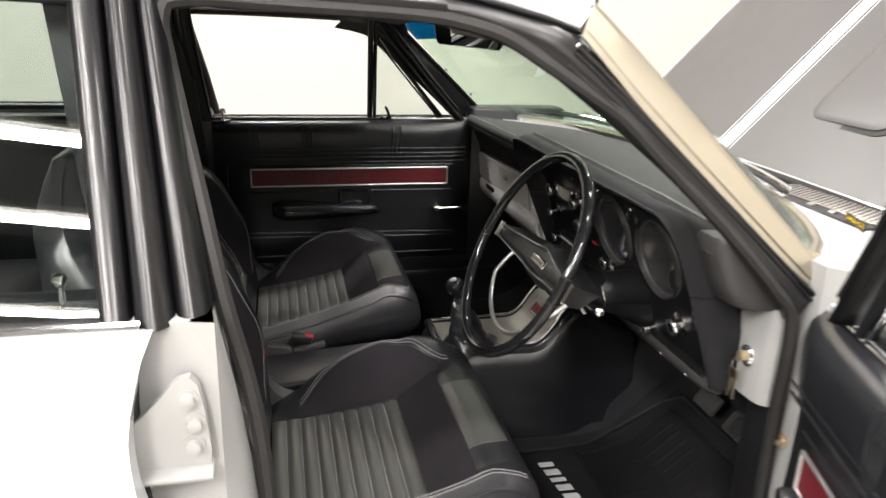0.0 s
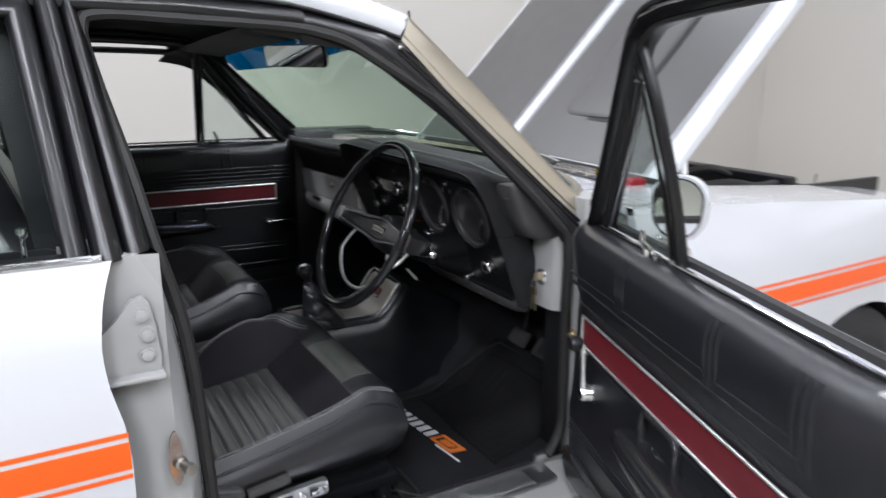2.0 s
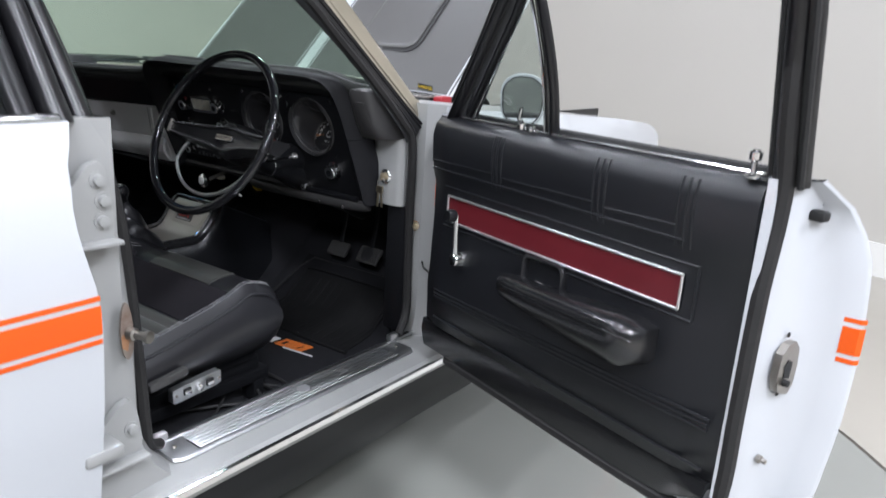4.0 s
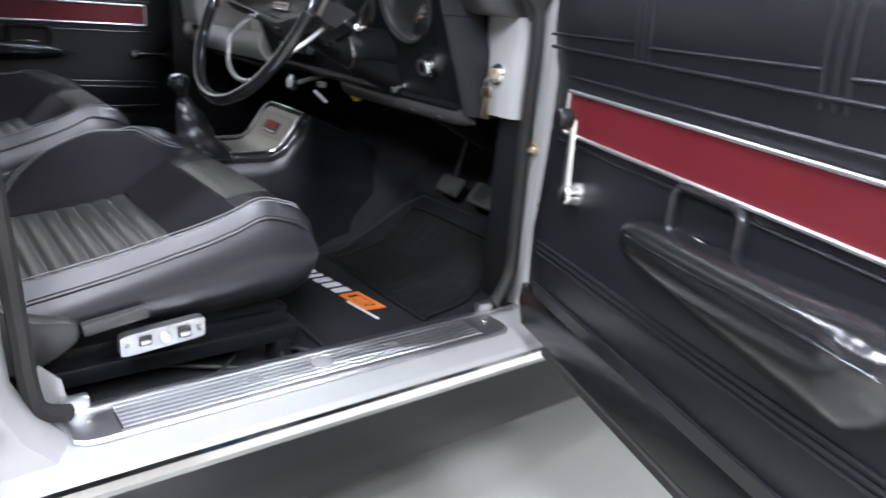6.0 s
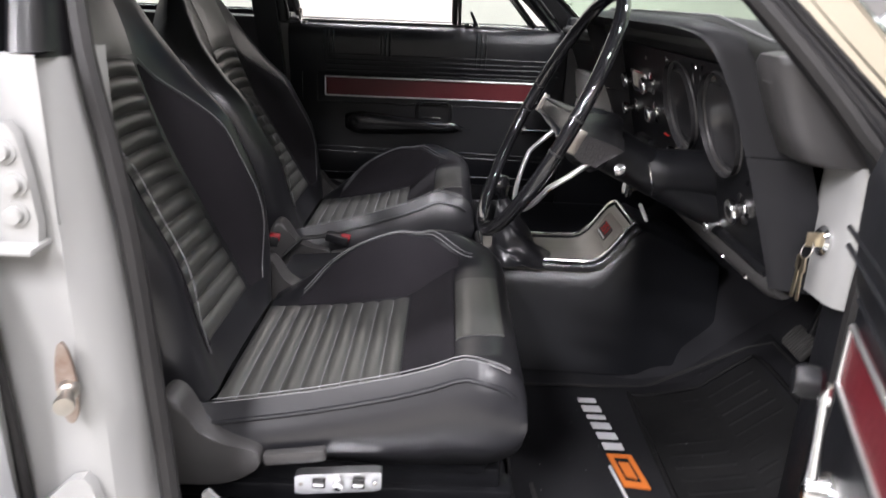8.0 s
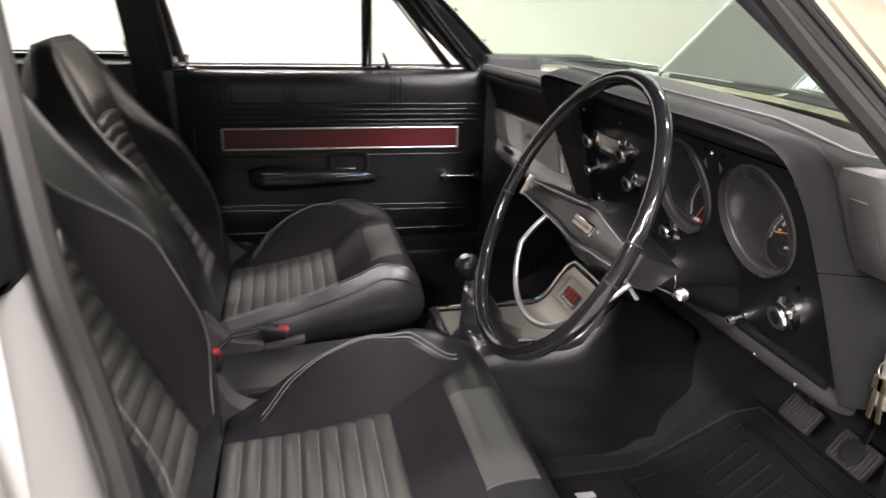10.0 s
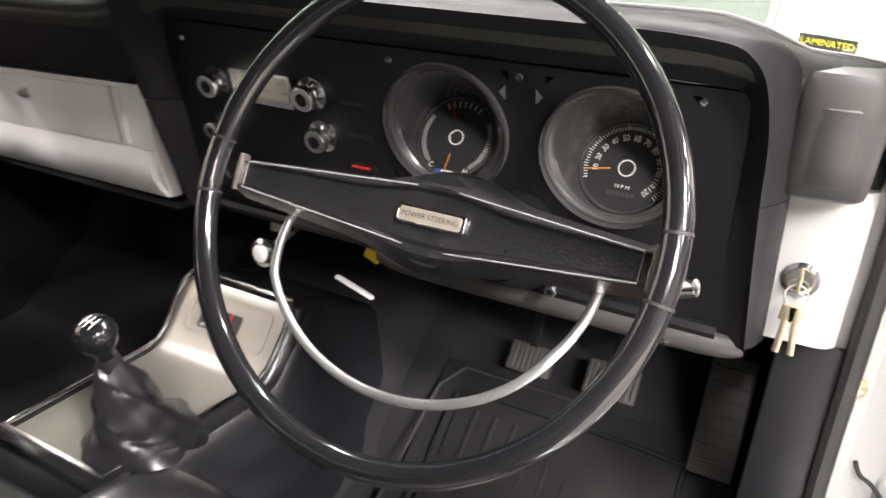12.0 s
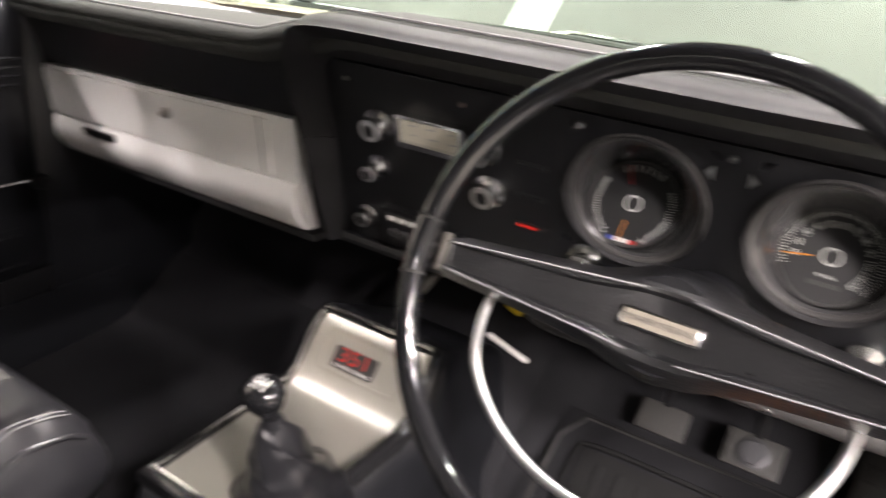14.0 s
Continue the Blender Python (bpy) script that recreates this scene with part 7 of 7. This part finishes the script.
# ---- sill plate ----
sp = thing("sill_plate", "ribbed aluminium sill scuff plate", "sill plate", (0.34, 0.04, 0.36))
part("plate", Geo().loft([[(x, y, z) for y, z in ((0.0 + e, 0.3605), (0.004 + e, 0.364), (0.082 - e, 0.366), (0.088 - e, 0.363), (0.088 - e, 0.3595), (0.0 + e, 0.3585))] for x, e in ((0.0, 0.012), (0.012, 0.002), (0.03, 0), (0.645, 0), (0.668, 0.002), (0.680, 0.012))]), ALLOY, sp)
part("groove_bed", Geo().box(0.052, 0.623, 0.009, 0.078, 0.3640, 0.3652), GROOVE, sp, "dark bed between the ribs")
for k in range(7):
    y = 0.014 + 0.0098 * k
    part("rib", Geo().loft([[(x, y + a, 0.3648 + b) for a, b in ((-0.0036, 0), (-0.0032, 0.0020), (-0.0015, 0.0028), (0.0015, 0.0028), (0.0032, 0.0020), (0.0036, 0))] for x in (0.055, 0.060, 0.615, 0.62)]), ALLOY, sp)
part("oval_emblem", Geo().lathe([(0, 0), (0.017, 0), (0.0165, 0.002), (0.013, 0.0028), (0, 0.0024)], (0.34, 0.043, 0.3655), (0, 0, 1), 28), EMBOSS, sp, "oval embossed emblem")
sp.children[-1].scale = (1.9, 1, 1)
sp.children[-1].location = (-0.34 * 0.9, 0, 0)
for x in (0.235, 0.46):
    part("rib_mark", Geo().prism([(x - 0.012, 0.036), (x + 0.012, 0.036), (x + 0.009, 0.049), (x - 0.009, 0.049)], lambda a, b, d: (a, b, d), 0.3662, 0.3674), EMBOSS, sp)
for x in (0.024, 0.655):
    part("screw", Geo().lathe([(0, 0), (0.0045, 0), (0.0035, 0.002), (0, 0.0025)], (x, 0.045, 0.3655), (0, 0, 1), 12), STEEL, sp)
    part("end_clip", Geo().rbox((x + (0.03 if x > 0.3 else -0.008), 0.082, 0.372), (0.034, 0.018, 0.020), 0.005), ALLOY, sp, "folded metal end clip")

# ---- pillar hardware ----
st = thing("door_striker", "worn steel door striker pin on the pillar", "striker", (-0.10, -0.03, 0.652))
part("striker_plate", Geo().prism([(0.001 + 0.0105 * math.cos(2 * math.pi * k / 20) * (1 - 0.15 * math.sin(2 * math.pi * k / 20)), 0.046 * math.sin(2 * math.pi * k / 20)) for k in range(20)], lambda a, b, d: Vector((-0.101 + a, -0.033 - d, 0.652 + b)), 0.0, 0.004), STRIKER, st)
part("rust_patch", Geo().prism([(-0.008, -0.026), (0.0, -0.032), (0.004, -0.016), (0.002, -0.002), (-0.009, -0.006)], lambda a, b, d: Vector((-0.101 + a, -0.033 - d, 0.652 + b)), 0.0041, 0.0046), RUST, st)
part("striker_pin", Geo().lathe([(0, 0), (0.010, 0), (0.010, 0.010), (0.0065, 0.012), (0.0065, 0.028), (0.0095, 0.030), (0.0095, 0.038), (0, 0.039)], (-0.097, -0.037, 0.648), (0.35, -1, 0), 18), STEEL, st)


def hinge(label, x0, z0, z1, bolts, arm):
    poly = [(x0 - 0.085, z0), (x0 - 0.003, z0 - 0.002), (x0, z0 + 0.02), (x0 - 0.004, lerp(z0, z1, 0.6)), (x0 - 0.010, z1 - 0.010), (x0 - 0.018, z1), (x0 - 0.034, z1 - 0.004), (x0 - 0.056, lerp(z0, z1, 0.74)), (x0 - 0.085, lerp(z0, z1, 0.5))]
    h = part("hinge_plate", Geo().prism(poly, lambda a, b, d: Vector((a, -0.018 - d, b)), 0.0, 0.014), JAMB, car, label)
    part("hinge_ledge", Geo().rbox((x0 - 0.042, -0.034, z0 - 0.002), (0.088, 0.040, 0.007), 0.003), JAMB, h)
    if arm:
        part("hinge_arm", Geo().rbox((-0.165, -0.050, lerp(z0, z1, 0.45)), (0.06, 0.05, 0.022), 0.006), JAMB, h)
    for x, z in bolts:
        part("bolt", Geo().lathe([(0, 0), (0.0125, 0), (0.0125, 0.002), (0.0085, 0.002), (0.008, 0.009), (0, 0.010)], (x, -0.032, z), (0, -1, 0), 12), JAMB, h)


hinge("white painted upper hinge with three bolts", -0.106, 0.798, 0.912, ((-0.128, 0.886), (-0.122, 0.856), (-0.125, 0.827)), False)
hinge("white painted lower hinge with two bolts", -0.082, 0.440, 0.535, ((-0.100, 0.486), (-0.135, 0.460)), True)
# the stripe wraps over the open door's hinge edge
for a, b in ((0.0, 0.007), (0.014, 0.056), (0.063, 0.070)):
    jamb = Geo().prism([(0.05, 0.708 + a), (0.80, 0.716 + a), (0.80, 0.716 + b), (0.05, 0.708 + b)], lambda p, q, d: Vector((lerp(0.7905, 0.8095, p), lerp(0.0535, 0.0215, p), q)) + Vector((-0.86, -0.49, 0)) * d, 0.0004, 0.0016)
    part("stripe_end", jamb, ORANGE, car, "orange stripe film wrapped into the door jamb")
part("pillar_bolt", Geo().lathe([(0, 0), (0.011, 0), (0.011, 0.002), (0.005, 0.003), (0.005, 0.012), (0, 0.013)], (0.766, 0.090, 0.652), (-1, -0.3, 0), 14), BRASS, car, "brass coloured door switch")

# ---- power switch panel on the driver's seat ----
psw = part("switch_panel", Geo().loft([[Vector((0.086 + 0.116 * a, 0.139 + 0.006 * a - d, 0.391 + 0.006 * a + 0.031 * b)) for a, b in rounded(0, 1, 0, 1, 0.12, 3)] for d in (-0.014, 0.0, 0.002)]), ALLOY, driver_seat, "brushed metal switch panel")
for a in (0.28, 0.74):
    part("switch_window", Geo().rbox((0.086 + 0.116 * a, 0.1375, 0.4095 + 0.003 * a), (0.017, 0.004, 0.014), 0.001), RUBBER, psw)
    part("rocker_switch", Geo().rbox((0.086 + 0.116 * a, 0.1355, 0.408 + 0.003 * a), (0.014, 0.005, 0.008), 0.001), CHROME, psw)
part("round_switch", Geo().lathe([(0, 0), (0.008, 0), (0.007, 0.008), (0, 0.009)], (0.145, 0.139, 0.410), (0, -1, 0), 16), CHROME, psw)
for a in (0.07, 0.93):
    part("screw", Geo().lathe([(0, 0), (0.0035, 0), (0.0025, 0.0015), (0, 0.002)], (0.086 + 0.116 * a, 0.1378, 0.407 + 0.006 * a), (0, -1, 0), 10), STEEL, psw)

# ---- belts ----
def buckle(x, y, z, tilt, yaw):
    b = thing("seat_belt_buckle", "black seat belt buckle with red release button", "belt buckle", (x, y, z), "belt buckles")
    m = Matrix.Translation((x, y, z)) @ Matrix.Rotation(radians(yaw), 4, "Z") @ Matrix.Rotation(radians(tilt), 4, "Y")
    g = Geo().rbox((0, 0, 0), (0.055, 0.030, 0.022), 0.005)
    g.v = [tuple(m @ Vector(p)) for p in g.v]
    part("buckle_body", g, PLASTIC, b)
    g = Geo().rbox((0.019, 0, 0.008), (0.022, 0.022, 0.012), 0.003)
    g.v = [tuple(m @ Vector(p)) for p in g.v]
    part("release_button", g, REDPLASTIC, b, "red release button")
    part("stalk", Geo().tube([m @ Vector((-0.025, 0, 0)), m @ Vector((-0.08, 0, -0.02)), m @ Vector((-0.12, 0, -0.08))], 0.008, 8, flat=0.6), RUBBER, b)


buckle(0.020, 0.962, 0.478, 12, 0)
buckle(-0.094, 0.733, 0.548, 10, 10)

# ---- inner mirror, visors, wipers, outer mirror ----
rv = thing("rear_view_mirror", "black-backed interior rear view mirror", "mirror", (0.43, 0.87, 1.26))
oc = rounded(-0.138, 0.138, -0.030, 0.030, 0.014, 4)
RVN = Vector((-0.93, -0.30, -0.16)).normalized()
RVS = Vector((-0.30, 0.93, 0)).normalized() * -1
RVU = RVS.cross(RVN) * -1
RVU = RVU if RVU.z > 0 else -RVU
rvp = lambda a, b, d: Vector((0.405, 0.866, 1.254)) + RVS * a + RVU * b + RVN * d
part("mirror_case", Geo().loft([[rvp(a * k, b * k, d) for a, b in oc] for k, d in ((0.55, -0.022), (0.92, -0.014), (1.0, 0.0), (0.97, 0.003))]), PLASTIC, rv)
part("mirror_glass", Geo().prism([(a * 0.94, b * 0.92) for a, b in oc], rvp, 0.0032, 0.0042), MIRROR, rv, "mirror glass")
part("mirror_stem", Geo().tube([rvp(0, 0.01, -0.018), Vector((0.42, 0.87, 1.30)), Vector((0.45, 0.88, 1.335))], 0.007, 8), CHROME, rv)
for s in (0, 1):
    f = side(s)
    v = thing("sun_visor", "padded grey sun visor folded up", "sun visor", tuple(f((0.34, 0.55, 1.30))), "sun visors")
    part("visor_pad", Geo().loft([[f((x + dx, y, z + dz)) for dx, dz in ((-0.075, 0.012), (-0.07, 0.0), (0.06, -0.018), (0.078, -0.012), (0.07, 0.004), (-0.06, 0.02))] for y, x, z in ((0.27, 0.30, 1.272), (0.30, 0.325, 1.280), (0.55, 0.345, 1.300), (0.82, 0.355, 1.312), (0.84, 0.36, 1.313))]), HEADLINER, v, angle=60)
    part("visor_rod", Geo().tube([f((0.385, 0.25, 1.27)), f((0.41, 0.5, 1.29)), f((0.42, 0.80, 1.305))], 0.004, 6), CHROME, v)
for y0, y1 in ((0.45, 1.02), (1.28, 1.72)):
    w = thing("windscreen_wiper", "thin bright windscreen wiper resting on the cowl", "wiper", (1.07, (y0 + y1) / 2, 0.95), "wipers")
    pts = []
    for k in range(9):
        y = lerp(y0, min(y1, 1.60), k / 8)
        t = max(0.0, min(1, (y - 0.145) / 1.51))
        p = screen_at(t, 0.035 + 0.02 * math.sin(math.pi * k / 8))
        pts.append(p + Vector((0.022, 0, 0.012)))
    part("blade", Geo().tube(pts, 0.005, 6), RUBBER, w, "black rubber blade")
    part("wiper_arm", Geo().tube([q + Vector((0.008, 0, 0.008)) for q in pts[:6]] + [Vector((1.10, lerp(y0, y1, 0.9), 0.958))], 0.0035, 6), CHROME, w)
    part("wiper_boss", Geo().lathe([(0, 0), (0.016, 0), (0.014, 0.014), (0, 0.018)], (1.10, lerp(y0, y1, 0.9), 0.944), (0, 0, 1), 14), CHROME, w)
om = thing("door_mirror", "white door mirror with rounded glass on a chrome foot", "mirror", tuple(DP(0.10, 0.10, 0.95)))
MC = Vector((0.742, -0.205, 0.992))
MN = Vector((-0.93, -0.37, 0.02)).normalized()
MS = Vector((0.37, -0.93, 0)).normalized()
mp = lambda a, b, d: MC + MS * a + Vector((0, 0, 1)) * b + MN * d
ov = [(x * (1 + 1.6 * z), z) for x, z in rounded(-0.050, 0.050, -0.060, 0.060, 0.046, 8)]
shell = part("mirror_shell", Geo().loft([[mp(a * k, b * k, d) for a, b in ov] for k, d in ((0.25, -0.062), (0.55, -0.056), (0.82, -0.040), (0.97, -0.016), (1.0, 0.0), (0.975, 0.007), (0.87, 0.0065))]), WHITE, om, "white painted mirror shell", angle=60)
part("mirror_glass", Geo().prism([(a * 0.86, b * 0.87) for a, b in ov], mp, 0.004, 0.0072), MIRROR, om, "mirror glass")
part("mirror_gasket", Geo().tube([mp(a * 0.865, b * 0.875, 0.0072) for a, b in ov], 0.0018, 6, True), RUBBER, shell, "thin black gasket")
part("mirror_stem", Geo().tube(curve([mp(-0.02, -0.055, -0.03), mp(-0.05, -0.075, -0.03), DP(0.12, 0.105, 0.935)], 5), 0.009, 10), CHROME, om)
part("stem_foot", Geo().lathe([(0, 0), (0.024, 0), (0.022, 0.008), (0.010, 0.014), (0, 0.014)], DP(0.12, 0.105, 0.930), (0, 0, 1), 18), CHROME, om)
# sticker on the screen
sk = lambda a, b, d: Vector((0.93 - a * 0.25, 0.232 - a, 0.982 + b + d * 0.2)) + Vector((-d, 0, 0))
part("screen_sticker", Geo().prism([(0, 0.0), (0.062, -0.004), (0.062, 0.012), (0, 0.016)], sk, 0.0, 0.0006), DIAL, screen, "black sticker with yellow lettering")
part("sticker_lettering", letters("LAMINATED", 0.0105, lambda a, b, d: sk(a + 0.031, b + 0.006 - a * 0.06, d + 0.0008), 0.0003), YELLOW, screen)
# passenger side sill trim
part("door_sill_trim", Geo().rbox((0.25, 1.645, 0.34), (1.10, 0.09, 0.15), 0.012), VINYL, car, "black passenger sill trim")
part("front_pillar_trim", Geo().rbox((0.80, 1.66, 0.62), (0.34, 0.10, 0.74), 0.012), VINYL, car, "black passenger pillar trim")

# ---- small things ----
# wires under the driver's seat
w = Geo().tube(curve([(0.10, 0.30, 0.30), (0.26, 0.24, 0.284), (0.34, 0.19, 0.286), (0.36, 0.22, 0.300), (0.40, 0.24, 0.284), (0.44, 0.20, 0.284), (0.43, 0.30, 0.30)], 6), 0.004, 6)
w.tube(curve([(0.0, 0.22, 0.284), (0.12, 0.19, 0.282), (0.22, 0.205, 0.284), (0.30, 0.26, 0.30), (0.33, 0.32, 0.34)], 6), 0.003, 6)
part("seat_wire", w, RUBBER, driver_seat, "loose black switch wires")
# white tab inside the rear end of the sill
part("sill_tab", Geo().prism([(-0.022, 0.365), (0.012, 0.362), (0.006, 0.40), (-0.016, 0.425), (-0.024, 0.42)], lambda a, b, d: Vector((a, 0.098 + d, b)), -0.003, 0.003), JAMB, car)
# hinge, check strap and bellows in the front door jamb
hg = part("hinge_plate", Geo().rbox((0.798, 0.022, 0.865), (0.028, 0.055, 0.060), 0.010, 3), JAMB, car, "white painted front door hinge")
for dy in (-0.012, 0.014):
    part("bolt", Geo().lathe([(0, 0), (0.009, 0), (0.008, 0.007), (0, 0.008)], (0.786, 0.022 + dy, 0.868), (-1, 0, 0), 6), JAMB, hg)
part("hinge_plate", Geo().rbox((0.80, 0.012, 0.50), (0.03, 0.05, 0.075), 0.010, 3), JAMB, car, "white painted front door hinge")
part("check_wire", Geo().tube(curve([(0.774, 0.068, 0.560), (0.772, 0.060, 0.545), (0.774, 0.045, 0.535), (0.778, 0.020, 0.505)], 5), 0.0025, 6), RUBBER, car, "dark check wire")
bl = Geo().lathe([(0.009 + 0.003 * (k % 2), 0.006 * k) for k in range(13)], (0.800, 0.035, 0.455), (-0.15, -1, 0.3), 14)
part("wiring_bellows", bl, JAMB, car, "ribbed white wiring bellows")
part("grease_pad", Geo().lathe([(0, 0), (0.013, 0), (0.012, 0.0015), (0, 0.002)], (0.7665, 0.0915, 0.652), (-1, -0.3, 0), 16), RUST, car)
# block the daylight behind the passenger's footwell trim
part("inner_side_panel", Geo().rbox((0.86, 1.718, 0.60), (0.50, 0.012, 0.72), 0.003), RUBBER, car, "black inner side panel")
part("pillar_kick_trim", Geo().rbox((0.760, 0.140, 0.525), (0.010, 0.070, 0.34), 0.003), PLASTIC, car, "black footwell pillar trim")
# seal behind the front pillar of the rear door
part("rear_door_seal", Geo().tube([(-0.180, -0.020, 0.955), (-0.186, -0.020, 0.88), (-0.188, -0.022, 0.80), (-0.178, -0.024, 0.72), (-0.172, -0.022, 0.60), (-0.172, -0.016, 0.42)], 0.006, 8), SEAL, car, "dark rubber rear door seal")
# vent mesh, dark gutter and red cap on the cowl, and a thin rod by the engine bay
mesh_plate = part("vent_mesh", Geo().rbox((1.098, 0.445, 0.952), (0.092, 0.32, 0.004), 0.0015), STEEL, ck, "grey perforated vent mesh")
holes = Geo()
for i in range(24):
    for j in range(7):
        holes.lathe([(0, 0), (0.0046, 0), (0.0044, 0.0005), (0, 0.0005)], (1.059 + 0.0125 * j, 0.294 + 0.0128 * i + (0.0064 if j % 2 else 0), 0.9541), (0, 0, 1), 6)
tagged(part("vent_hole", holes, RUBBER, mesh_plate), kind="stuff")
part("cowl_gutter", Geo().rbox((1.036, 0.40, 0.9475), (0.034, 0.24, 0.006), 0.002), RUBBER, ck, "dark gutter beside the vent")
for y in (0.32, 0.38, 0.44):
    part("gutter_clip", Geo().rbox((1.036, y, 0.9525), (0.022, 0.014, 0.006), 0.003, 2, Matrix.Rotation(0.5, 3, "Z")), STEEL, ck, "grey metal clip")
part("red_cap", Geo().rbox((1.090, 0.262, 0.944), (0.055, 0.034, 0.026), 0.007, 3), REDPLASTIC, ck, "red plastic cap")
part("aerial_stub", Geo().tube([(2.05, 0.40, 0.84), (2.055, 0.40, 0.885)], 0.003, 8), STEEL, car, "short thin aerial stub")
# lint on the carpet and the mat
rnd = random.Random(7)
lint = Geo()
for k in range(90):
    x, y = rnd.uniform(0.30, 0.88), rnd.uniform(0.14, 0.66)
    a, s = rnd.uniform(0, 3.14), rnd.uniform(0.0006, 0.0016)
    z = floor_z(x) + (0.0225 if x > 0.40 and y < 0.645 else 0.006)
    c, q = math.cos(a) * s, math.sin(a) * s
    lint.add([(x - c, y - q, z), (x + q * 0.5, y - c * 0.5, z), (x + c, y + q, z), (x - q * 0.5, y + c * 0.5, z + 0.0006)], [(0, 1, 2, 3)])
tagged(part("carpet_lint", lint, THREAD, mat), kind="stuff")
